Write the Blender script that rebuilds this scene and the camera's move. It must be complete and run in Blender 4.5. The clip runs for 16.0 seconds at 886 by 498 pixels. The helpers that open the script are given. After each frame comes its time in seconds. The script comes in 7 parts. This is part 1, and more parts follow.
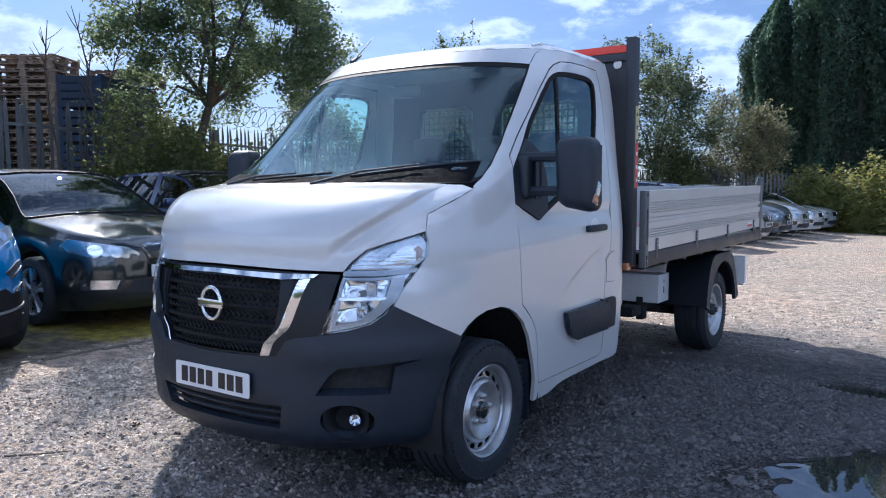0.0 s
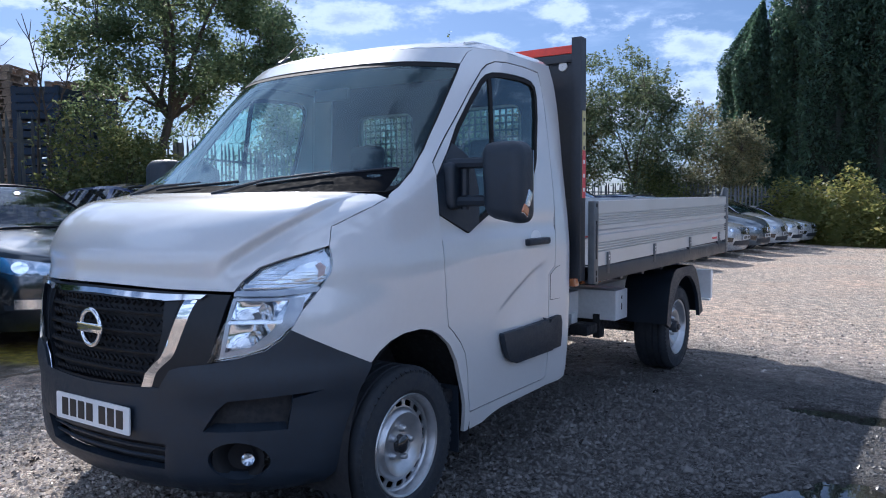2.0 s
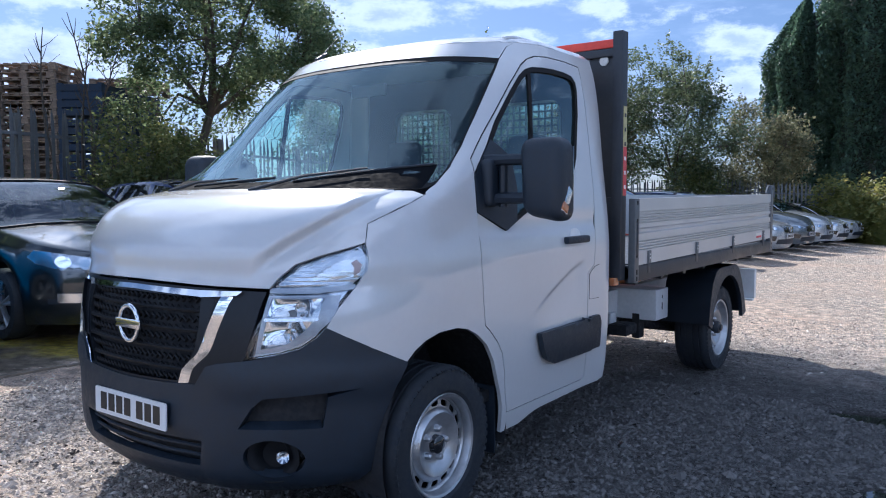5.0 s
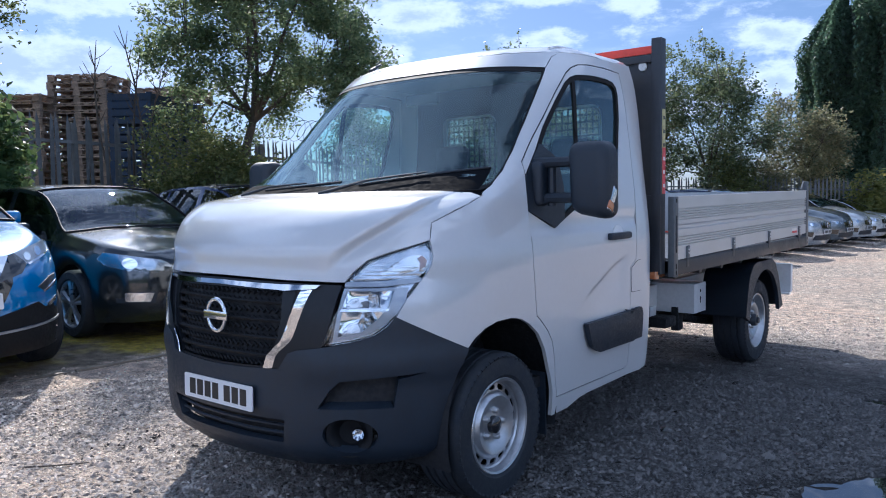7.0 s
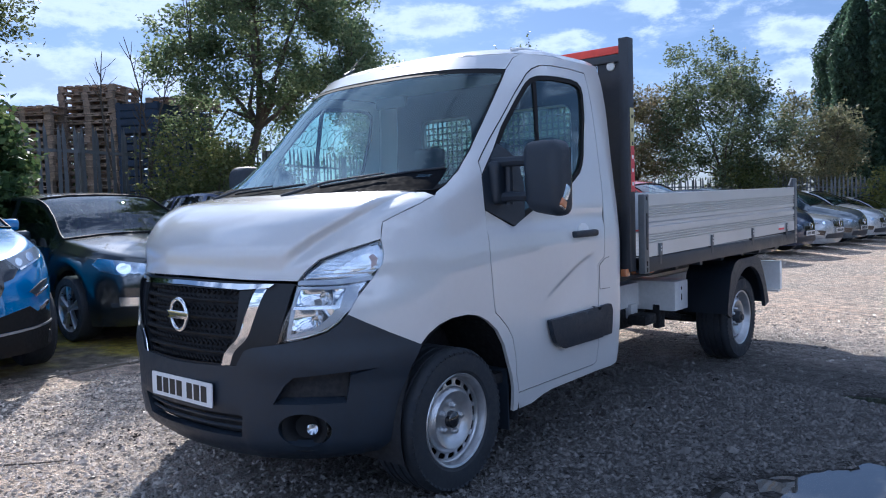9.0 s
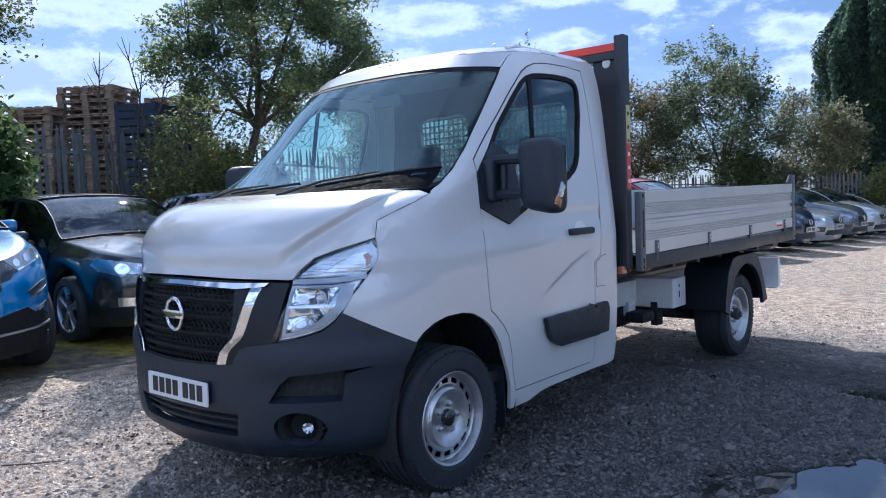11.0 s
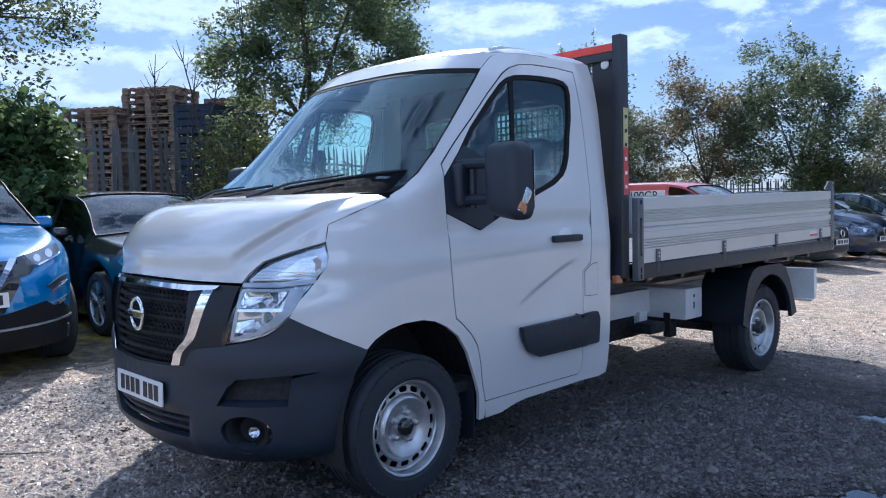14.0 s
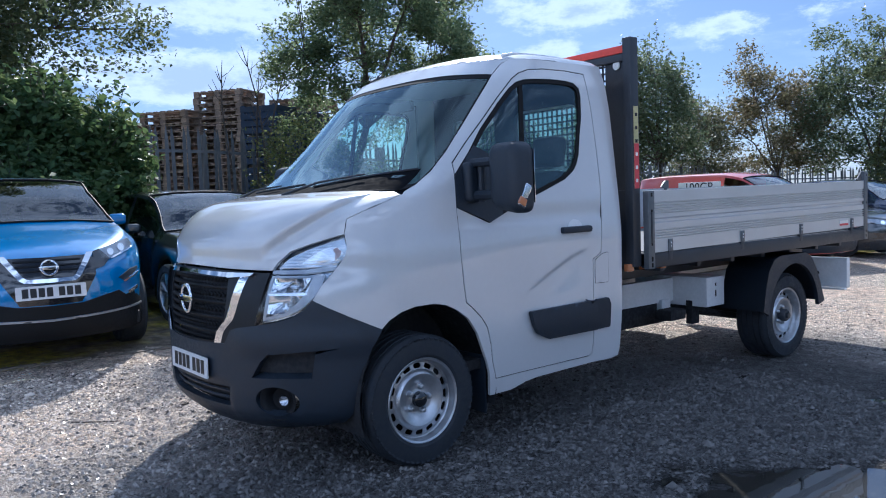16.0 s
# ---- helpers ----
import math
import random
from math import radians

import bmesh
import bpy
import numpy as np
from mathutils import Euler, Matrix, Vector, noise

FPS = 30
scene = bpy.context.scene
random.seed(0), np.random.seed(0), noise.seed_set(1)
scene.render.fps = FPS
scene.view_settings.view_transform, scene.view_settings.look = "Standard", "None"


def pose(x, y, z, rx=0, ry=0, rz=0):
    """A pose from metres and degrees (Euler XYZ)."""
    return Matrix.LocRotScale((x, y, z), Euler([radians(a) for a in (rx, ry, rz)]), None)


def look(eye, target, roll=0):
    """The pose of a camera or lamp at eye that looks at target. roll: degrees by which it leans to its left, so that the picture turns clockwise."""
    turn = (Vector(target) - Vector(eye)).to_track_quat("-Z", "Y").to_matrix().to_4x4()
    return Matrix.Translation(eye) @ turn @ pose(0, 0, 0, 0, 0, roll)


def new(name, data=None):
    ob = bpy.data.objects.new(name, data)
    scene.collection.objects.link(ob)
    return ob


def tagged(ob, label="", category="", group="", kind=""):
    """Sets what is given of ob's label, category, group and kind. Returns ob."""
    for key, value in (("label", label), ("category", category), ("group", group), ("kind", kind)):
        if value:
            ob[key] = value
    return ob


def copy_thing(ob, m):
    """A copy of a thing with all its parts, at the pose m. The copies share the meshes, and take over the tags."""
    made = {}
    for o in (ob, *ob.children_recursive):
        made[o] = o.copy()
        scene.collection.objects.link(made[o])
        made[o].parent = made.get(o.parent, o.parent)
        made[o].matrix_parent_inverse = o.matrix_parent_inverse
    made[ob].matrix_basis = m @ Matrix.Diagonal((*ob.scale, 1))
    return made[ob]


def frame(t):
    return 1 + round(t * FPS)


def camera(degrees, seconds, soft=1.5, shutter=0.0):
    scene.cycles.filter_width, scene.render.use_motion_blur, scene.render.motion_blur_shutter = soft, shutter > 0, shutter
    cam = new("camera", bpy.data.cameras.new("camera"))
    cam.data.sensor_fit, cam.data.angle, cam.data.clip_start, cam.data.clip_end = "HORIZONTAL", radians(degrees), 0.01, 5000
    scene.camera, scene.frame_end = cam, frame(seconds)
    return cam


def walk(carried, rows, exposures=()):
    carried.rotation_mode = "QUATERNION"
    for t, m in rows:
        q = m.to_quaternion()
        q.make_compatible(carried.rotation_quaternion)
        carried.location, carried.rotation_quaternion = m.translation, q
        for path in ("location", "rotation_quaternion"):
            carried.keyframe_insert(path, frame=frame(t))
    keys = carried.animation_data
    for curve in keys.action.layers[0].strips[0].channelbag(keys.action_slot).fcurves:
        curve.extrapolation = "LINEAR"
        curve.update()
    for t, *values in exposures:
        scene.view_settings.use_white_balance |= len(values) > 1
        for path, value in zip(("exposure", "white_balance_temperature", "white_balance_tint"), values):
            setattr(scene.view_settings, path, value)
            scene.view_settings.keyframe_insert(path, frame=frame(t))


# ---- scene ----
# The eye's place, then yaw to the left of +y, pitch and roll in degrees.
PATH = [
    (0, 2.891, -3.112, 1.433, 35.13, -4.77, -0.15),
    (0.5, 2.826, -3.084, 1.445, 34.08, -4.20, -0.15),
    (1, 2.849, -2.976, 1.429, 33.56, -3.59, -0.25),
    (1.5, 2.940, -2.760, 1.428, 33.69, -3.43, -0.30),
    (2, 2.945, -2.636, 1.409, 34.09, -3.71, -0.35),
    (2.5, 2.831, -2.562, 1.392, 34.21, -4.16, -0.26),
    (3, 2.711, -2.518, 1.412, 34.22, -4.29, -0.06),
    (3.5, 2.692, -2.538, 1.421, 34.33, -3.97, 0.22),
    (6, 3.030, -2.727, 1.407, 38.49, -4.11, -0.78),
    (6.5, 2.998, -2.842, 1.415, 38.84, -4.07, -0.91),
    (7, 3.002, -2.904, 1.415, 39.13, -3.90, -0.94),
    (7.5, 3.096, -2.854, 1.408, 39.42, -3.73, -0.99),
    (8, 3.239, -2.771, 1.391, 39.91, -3.75, -1.15),
    (8.5, 3.275, -2.763, 1.383, 40.33, -3.62, -1.45),
    (9, 3.290, -2.771, 1.385, 40.66, -3.53, -1.79),
    (11.5, 3.311, -2.736, 1.376, 40.67, -3.70, -2.21),
    (12, 3.266, -2.650, 1.354, 40.45, -3.96, -2.19),
    (12.5, 3.178, -2.455, 1.352, 40.93, -4.02, -2.06),
    (13, 3.247, -2.320, 1.360, 42.38, -3.81, -1.87),
    (13.5, 3.473, -2.243, 1.371, 44.30, -3.53, -1.58),
    (14, 3.644, -2.321, 1.386, 46.29, -3.41, -1.31),
    (14.5, 3.803, -2.415, 1.412, 47.94, -3.49, -1.22),
    (15, 3.962, -2.382, 1.407, 49.16, -3.65, -1.30),
    (15.5, 4.110, -2.355, 1.388, 50.34, -3.73, -1.58),
    (16, 4.145, -2.357, 1.385, 51.56, -3.72, -2.00),
]
cam = camera(59.9, 16.0, soft=1.05)
walk(cam, [(t, pose(x, y, z, 0, 0, yaw) @ pose(0, 0, 0, 90 + pitch) @ pose(0, 0, 0, 0, 0, roll)) for t, x, y, z, yaw, pitch, roll in PATH],
     [(0, 1.28, 4600, 13), (1.5, 1.12, 4600, 13), (3.3, 1.25, 4600, 13), (7, 1.26, 4600, 13), (9, 1.22, 4580, 13), (13.5, 1.27, 4500, 12), (16, 1.22, 4480, 11)])

# ---- world, sun and exposure ----
SUN_WAY = Vector((1.03, -0.77, -1.0)).normalized()
sun = new("sun", bpy.data.lights.new("sun", "SUN"))
sun.data.energy, sun.data.angle, sun.data.color = 3.3, radians(0.6), (1.0, 0.77, 0.50)
sun.matrix_world = look((0, 0, 30), Vector((0, 0, 30)) + SUN_WAY)
world = bpy.data.worlds.new("sky")
scene.world = world
world.use_nodes = True
scene.view_settings.exposure = 0.0


# Clouds: degrees to the left of +y, height above the horizon, half width and half height, weight.
CLOUDS = ((70, 14.4, 14, 2.5, 1.3), (68, 8.9, 11, 1.9, 1.35), (82, 9.5, 8, 2.2, 1.0), (41, 13.2, 6.2, 1.25, 1.05), (43.5, 10.1, 3.4, 0.9, 1.0), (52, 8.0, 5, 1.2, 0.8),
          (32, 11.1, 3.4, 0.85, 1.05), (30.5, 14.2, 4.5, 0.9, 0.9), (25.5, 13.4, 2.6, 1.1, 0.75), (16.3, 10.5, 2.9, 1.15, 1.05), (15.5, 7.4, 2.8, 1.3, 1.0), (22, 6.2, 6, 1.0, 0.7), (4, 9.5, 5, 1.6, 0.9))


def build_sky():
    nt = world.node_tree
    nt.nodes.clear()
    N, L = nt.nodes.new, nt.links.new

    def sums(op, a, b=None, c=None):
        x = N("ShaderNodeMath"); x.operation = op
        for i, v in enumerate((a, b, c)):
            if isinstance(v, (int, float)):
                x.inputs[i].default_value = v
            elif v is not None:
                L(v, x.inputs[i])
        return x.outputs[0]

    def vec(op, a, b):
        x = N("ShaderNodeVectorMath"); x.operation = op
        L(a, x.inputs[0])
        if isinstance(b, tuple):
            x.inputs[1].default_value = b
        elif b is not None:
            L(b, x.inputs[1])
        return x.outputs["Value" if op in ("LENGTH", "DOT_PRODUCT") else "Vector"]

    def smooth(v, lo, hi, a=0.0, b=1.0):
        r = N("ShaderNodeMapRange"); r.interpolation_type = "SMOOTHSTEP"
        for k, q in (("From Min", lo), ("From Max", hi), ("To Min", a), ("To Max", b)):
            r.inputs[k].default_value = q
        L(v, r.inputs["Value"])
        return r.outputs[0]

    def cloud_noise(v, scale, detail, rough=0.56):
        t = N("ShaderNodeTexNoise")
        t.inputs["Scale"].default_value, t.inputs["Detail"].default_value, t.inputs["Roughness"].default_value = scale, detail, rough
        L(v, t.inputs["Vector"])
        return t.outputs["Fac"]

    def blend(f, a, b):
        x = N("ShaderNodeMix"); x.data_type = "RGBA"
        L(f, x.inputs["Factor"])
        for i, v in ((6, a), (7, b)):
            if isinstance(v, tuple):
                x.inputs[i].default_value = (*v, 1)
            else:
                L(v, x.inputs[i])
        return x.outputs[2]

    out, bg = N("ShaderNodeOutputWorld"), N("ShaderNodeBackground")
    sky = N("ShaderNodeTexSky")
    sky.sky_type, sky.sun_disc = "NISHITA", False
    sky.sun_elevation, sky.sun_rotation = radians(37.9), radians(306.8)
    sky.air_density, sky.dust_density, sky.ozone_density = 1.0, 0.6, 2.0
    co, sep = N("ShaderNodeTexCoord"), N("ShaderNodeSeparateXYZ")
    L(co.outputs["Generated"], sep.inputs[0])
    turn = sums("MULTIPLY", sums("ARCTAN2", sums("MULTIPLY", sep.outputs["X"], -1.0), sep.outputs["Y"]), math.degrees(1))
    high = sums("MULTIPLY", sums("ARCSINE", sep.outputs["Z"]), math.degrees(1))
    dome = N("ShaderNodeCombineXYZ"); L(turn, dome.inputs[0]); L(high, dome.inputs[1])
    # billows: the same noise drawn flatter near the horizon
    flatter = vec("MULTIPLY", dome.outputs[0], (0.62, 1.25, 0.0))
    puff, fine = cloud_noise(flatter, 0.36, 9, 0.66), cloud_noise(flatter, 0.8, 7, 0.62)
    body = None
    for a, h, wide, tall, weight in CLOUDS:
        d = vec("LENGTH", vec("MULTIPLY", vec("SUBTRACT", dome.outputs[0], (a, h, 0.0)), (1 / wide, 1 / tall, 0.0)), None)
        f = sums("MULTIPLY", sums("SUBTRACT", 1.25, d), weight)
        body = f if body is None else sums("MAXIMUM", body, f)
    # the rest of the sky: broken cumulus on a flat layer, with thin high streaks between
    up = sums("ADD", sums("ABSOLUTE", sep.outputs["Z"]), 0.16)
    comb = N("ShaderNodeCombineXYZ")
    for i in range(3):
        L(up, comb.inputs[i])
    layer = vec("ADD", vec("DIVIDE", co.outputs["Generated"], comb.outputs[0]), (3.1, 1.7, 0.0))
    deck = cloud_noise(layer, 1.5, 9)
    wide_sky = smooth(high, 15.5, 24.0)
    behind = smooth(sep.outputs["Y"], 0.05, -0.2)
    there = sums("MAXIMUM", wide_sky, behind)
    elsewhere = sums("MULTIPLY", sums("MULTIPLY_ADD", deck, 9.0, -4.05), there)
    field = sums("MULTIPLY_ADD", sums("SUBTRACT", puff, 0.5), 3.4, sums("MAXIMUM", body, elsewhere))
    mask = smooth(field, 0.12, 0.80)
    streak = smooth(cloud_noise(vec("MULTIPLY", dome.outputs[0], (0.14, 0.55, 0.0)), 1.0, 7, 0.62), 0.48, 0.72, 0.0, 0.36)
    core = sums("MULTIPLY_ADD", sums("SUBTRACT", fine, 0.5), 1.6, field)
    tone = blend(smooth(core, 0.7, 1.6), (CLOUD_EDGE * 1.03, CLOUD_EDGE, CLOUD_EDGE * 0.98), (CLOUD_CORE, CLOUD_CORE * 1.04, CLOUD_CORE * 1.11))
    pale = N("ShaderNodeHueSaturation"); pale.inputs["Saturation"].default_value = 0.72; pale.inputs["Value"].default_value = 0.43
    L(sky.outputs[0], pale.inputs["Color"])
    thin = blend(streak, pale.outputs[0], (CLOUD_EDGE * 0.82, CLOUD_EDGE * 0.85, CLOUD_EDGE * 0.90))
    # clouds away from the sun show their lit side
    facing = vec("DOT_PRODUCT", co.outputs["Generated"], tuple(SUN_WAY))
    lit = smooth(facing, -0.5, 0.8, 1.0, 2.0)
    grow = N("ShaderNodeHueSaturation")
    L(lit, grow.inputs["Value"]); L(tone, grow.inputs["Color"])
    L(blend(mask, thin, grow.outputs[0]), bg.inputs["Color"])
    bg.inputs["Strength"].default_value = 0.07
    L(bg.outputs[0], out.inputs[0])


CLOUD_EDGE, CLOUD_CORE = 5.7, 4.0
build_sky()

# ---- materials ----
def material(name, color, rough=0.5, metal=0.0, grain=0.0, grain_scale=40.0, stain=0.0, stain_scale=3.0, bump=0.0, bump_scale=120.0,
             coat=0.0, vary=0.0, spec=0.5, island=False):
    """A surface with two scales of variation in tone, fine relief and roughness."""
    m = bpy.data.materials.new(name)
    m.use_nodes = True
    nt = m.node_tree
    N, L = nt.nodes.new, nt.links.new
    b = nt.nodes["Principled BSDF"]
    b.inputs["Metallic"].default_value = metal
    b.inputs["Roughness"].default_value = rough
    b.inputs["Coat Weight"].default_value = coat
    b.inputs["Coat Roughness"].default_value = 0.03
    b.inputs["Coat IOR"].default_value = 1.7
    b.inputs["Specular IOR Level"].default_value = spec
    co = N("ShaderNodeTexCoord")
    value = None

    def times(a, c):
        if a is None:
            return c
        x = N("ShaderNodeMath"); x.operation = "MULTIPLY"
        L(a, x.inputs[0]); L(c, x.inputs[1])
        return x.outputs[0]

    for amount, scale, detail in ((grain, grain_scale, 3), (stain, stain_scale, 5)):
        if amount:
            t = N("ShaderNodeTexNoise"); t.inputs["Scale"].default_value = scale; t.inputs["Detail"].default_value = detail
            L(co.outputs["Object"], t.inputs["Vector"])
            r = N("ShaderNodeMapRange")
            r.inputs["From Min"].default_value, r.inputs["From Max"].default_value = 0.3, 0.7
            r.inputs["To Min"].default_value, r.inputs["To Max"].default_value = 1 - amount, 1 + amount
            L(t.outputs["Fac"], r.inputs["Value"])
            value = times(value, r.outputs[0])
    if vary:
        if island:
            o = N("ShaderNodeNewGeometry"); src = o.outputs["Random Per Island"]
        else:
            o = N("ShaderNodeObjectInfo"); src = o.outputs["Random"]
        r = N("ShaderNodeMapRange")
        r.inputs["To Min"].default_value, r.inputs["To Max"].default_value = 1 - vary, 1 + vary
        L(src, r.inputs["Value"])
        value = times(value, r.outputs[0])
    if value is None:
        b.inputs["Base Color"].default_value = (*color, 1)
    else:
        h = N("ShaderNodeHueSaturation"); h.inputs["Color"].default_value = (*color, 1)
        L(value, h.inputs["Value"]); L(h.outputs[0], b.inputs["Base Color"])
        rr = N("ShaderNodeMath"); rr.operation = "MULTIPLY"; rr.inputs[1].default_value = rough; rr.use_clamp = True
        L(value, rr.inputs[0]); L(rr.outputs[0], b.inputs["Roughness"])
    if bump:
        t = N("ShaderNodeTexNoise"); t.inputs["Scale"].default_value = bump_scale; t.inputs["Detail"].default_value = 4
        L(co.outputs["Object"], t.inputs["Vector"])
        k = N("ShaderNodeBump"); k.inputs["Strength"].default_value = bump; k.inputs["Distance"].default_value = 0.01
        L(t.outputs["Fac"], k.inputs["Height"]); L(k.outputs[0], b.inputs["Normal"])
    return m


def glass_material(name, tint, gloss=(1.0, 1.0, 1.0), face=0.06, dust=0.0):
    """A pane: clear by its tint, with a mirror that grows from its share face on to all at grazing."""
    m = bpy.data.materials.new(name)
    m.use_nodes = True
    nt = m.node_tree
    nt.nodes.clear()
    N, L = nt.nodes.new, nt.links.new
    out, mix, clear, shine, lw = N("ShaderNodeOutputMaterial"), N("ShaderNodeMixShader"), N("ShaderNodeBsdfTransparent"), N("ShaderNodeBsdfGlossy"), N("ShaderNodeLayerWeight")
    power, share = N("ShaderNodeMath"), N("ShaderNodeMath")
    clear.inputs[0].default_value = (*tint, 1)
    shine.inputs["Roughness"].default_value = 0.0
    shine.inputs["Color"].default_value = (*gloss, 1)
    lw.inputs["Blend"].default_value = 0.5
    power.operation, power.inputs[1].default_value = "POWER", 4.0
    share.operation, share.inputs[1].default_value, share.inputs[2].default_value = "MULTIPLY_ADD", 1 - face, face
    L(lw.outputs["Facing"], power.inputs[0]); L(power.outputs[0], share.inputs[0])
    L(share.outputs[0], mix.inputs[0]); L(clear.outputs[0], mix.inputs[1]); L(shine.outputs[0], mix.inputs[2])
    if dust:
        film_, veil, co, t, r = N("ShaderNodeMixShader"), N("ShaderNodeBsdfDiffuse"), N("ShaderNodeTexCoord"), N("ShaderNodeTexNoise"), N("ShaderNodeMapRange")
        veil.inputs[0].default_value = (0.62, 0.66, 0.66, 1)
        t.inputs["Scale"].default_value, t.inputs["Detail"].default_value = 5.0, 6
        r.inputs["From Min"].default_value, r.inputs["From Max"].default_value = 0.3, 0.7
        r.inputs["To Min"].default_value, r.inputs["To Max"].default_value = dust * 0.5, dust * 1.5
        L(co.outputs["Object"], t.inputs["Vector"]); L(t.outputs["Fac"], r.inputs["Value"]); L(r.outputs[0], film_.inputs[0])
        L(mix.outputs[0], film_.inputs[1]); L(veil.outputs[0], film_.inputs[2]); L(film_.outputs[0], out.inputs[0])
    else:
        L(mix.outputs[0], out.inputs[0])
    return m


def leaf_material(name, color, back=0.45, vary=0.35):
    """Leaves: matt faces that let some of the sun through."""
    m = bpy.data.materials.new(name)
    m.use_nodes = True
    nt = m.node_tree
    nt.nodes.clear()
    N, L = nt.nodes.new, nt.links.new
    out, mix, p, tr = N("ShaderNodeOutputMaterial"), N("ShaderNodeMixShader"), N("ShaderNodeBsdfPrincipled"), N("ShaderNodeBsdfTranslucent")
    g, r, h, hue = N("ShaderNodeNewGeometry"), N("ShaderNodeMapRange"), N("ShaderNodeHueSaturation"), N("ShaderNodeMapRange")
    r.inputs["To Min"].default_value, r.inputs["To Max"].default_value = 1 - vary, 1 + vary
    hue.inputs["To Min"].default_value, hue.inputs["To Max"].default_value = 0.53, 0.47
    L(g.outputs["Random Per Island"], r.inputs["Value"]); L(g.outputs["Random Per Island"], hue.inputs["Value"])
    h.inputs["Color"].default_value = (*color, 1)
    L(r.outputs[0], h.inputs["Value"]); L(hue.outputs[0], h.inputs["Hue"])
    L(h.outputs[0], p.inputs["Base Color"])
    p.inputs["Roughness"].default_value = 0.5
    p.inputs["Specular IOR Level"].default_value = 0.35
    warm = N("ShaderNodeHueSaturation"); warm.inputs["Hue"].default_value = 0.475; warm.inputs["Value"].default_value = 1.5
    L(h.outputs[0], warm.inputs["Color"]); L(warm.outputs[0], tr.inputs[0])
    mix.inputs[0].default_value = back
    L(p.outputs[0], mix.inputs[1]); L(tr.outputs[0], mix.inputs[2]); L(mix.outputs[0], out.inputs[0])
    return m


WHITE = material("white paint", (0.58, 0.59, 0.60), 0.34, spec=0.22, coat=1.0, grain=0.01, stain=0.02, stain_scale=2.0)
WHITE_STEEL = material("white painted steel", (0.72, 0.73, 0.74), 0.4, coat=0.3, grain=0.04, stain=0.06, stain_scale=5)
BLACK_PLASTIC = material("black grained plastic", (0.013, 0.020, 0.032), 0.5, grain=0.15, stain=0.12, stain_scale=6, bump=0.15, bump_scale=700)
GLOSS_BLACK = material("gloss black", (0.012, 0.013, 0.016), 0.15, grain=0.1, coat=0.6)
RUBBER = material("tyre rubber", (0.018, 0.022, 0.029), 0.75, grain=0.2, stain=0.25, stain_scale=9, bump=0.2, bump_scale=300)
SEAL = material("window seal", (0.012, 0.012, 0.013), 0.6, grain=0.1, spec=0.15)
CHROME = material("chrome", (0.75, 0.76, 0.78), 0.06, metal=1.0, grain=0.03, stain=0.05)
RIM = material("silver wheel paint", (0.50, 0.51, 0.53), 0.33, metal=0.8, grain=0.06, stain=0.12, stain_scale=14)
ALLOY = material("alloy wheel", (0.45, 0.46, 0.48), 0.3, metal=0.8, grain=0.08, stain=0.12, stain_scale=14)
DARK_STEEL = material("dark grey painted steel", (0.030, 0.034, 0.042), 0.42, grain=0.1, stain=0.18, stain_scale=4, bump=0.06, bump_scale=200)
POST_GREY = material("grey painted steel", (0.11, 0.118, 0.125), 0.4, grain=0.08, stain=0.15, stain_scale=7)
ALU = material("anodised aluminium board", (0.56, 0.58, 0.60), 0.36, metal=0.55, grain=0.03, grain_scale=150, stain=0.05, stain_scale=3)
ALU_BRIGHT = material("bare aluminium edge", (0.72, 0.73, 0.75), 0.3, metal=0.8, grain=0.05)
UNDER_RECESS = material("dirty underbody and recess shade", (0.013, 0.014, 0.017), 0.8, grain=0.3, stain=0.3, stain_scale=8)
RED = material("red reflective tape", (0.62, 0.055, 0.03), 0.35, grain=0.06, stain=0.08)
LABEL_YELLOW = material("yellowed label", (0.50, 0.46, 0.22), 0.5, grain=0.12, grain_scale=90, stain=0.1)
LABEL_RED = material("red label", (0.55, 0.06, 0.07), 0.5, grain=0.1, grain_scale=90, stain=0.1)
LABEL_WHITE = material("white label", (0.75, 0.75, 0.72), 0.5, grain=0.05)
PLATE_WHITE = material("white number plate", (0.72, 0.73, 0.74), 0.3, grain=0.02, stain=0.05)
PLATE_YELLOW = material("yellow number plate", (0.72, 0.55, 0.08), 0.3, grain=0.02)
INK = material("black ink", (0.015, 0.015, 0.016), 0.4, grain=0.1)
AMBER = material("amber lens", (0.42, 0.16, 0.06), 0.12, grain=0.1, coat=0.5)
LAMP_SILVER = material("lamp reflector", (0.70, 0.72, 0.75), 0.22, metal=1.0, grain=0.05, stain=0.1)
LAMP_GREY = material("lamp bezel", (0.34, 0.36, 0.40), 0.3, metal=0.6, grain=0.08)
LAMP_PALE = material("pale ribbed reflector", (0.48, 0.51, 0.56), 0.20, metal=0.9, grain=0.05, stain=0.06)
GRILLE_BLACK = material("black moulded grille", (0.006, 0.007, 0.009), 0.6, grain=0.15, stain=0.1, spec=0.25)
SCUTTLE = material("matt black scuttle plastic", (0.007, 0.008, 0.010), 0.9, grain=0.15, spec=0.05)
PIANO = material("black moulded panel", (0.010, 0.012, 0.016), 0.34, grain=0.1, spec=0.3)
CABIN = material("dark cabin plastic", (0.018, 0.020, 0.024), 0.65, grain=0.15, stain=0.1)
SEAT = material("dark seat cloth", (0.016, 0.018, 0.022), 0.9, grain=0.25, grain_scale=90, stain=0.15)
PAPER = material("paper", (0.78, 0.80, 0.74), 0.8, grain=0.03)
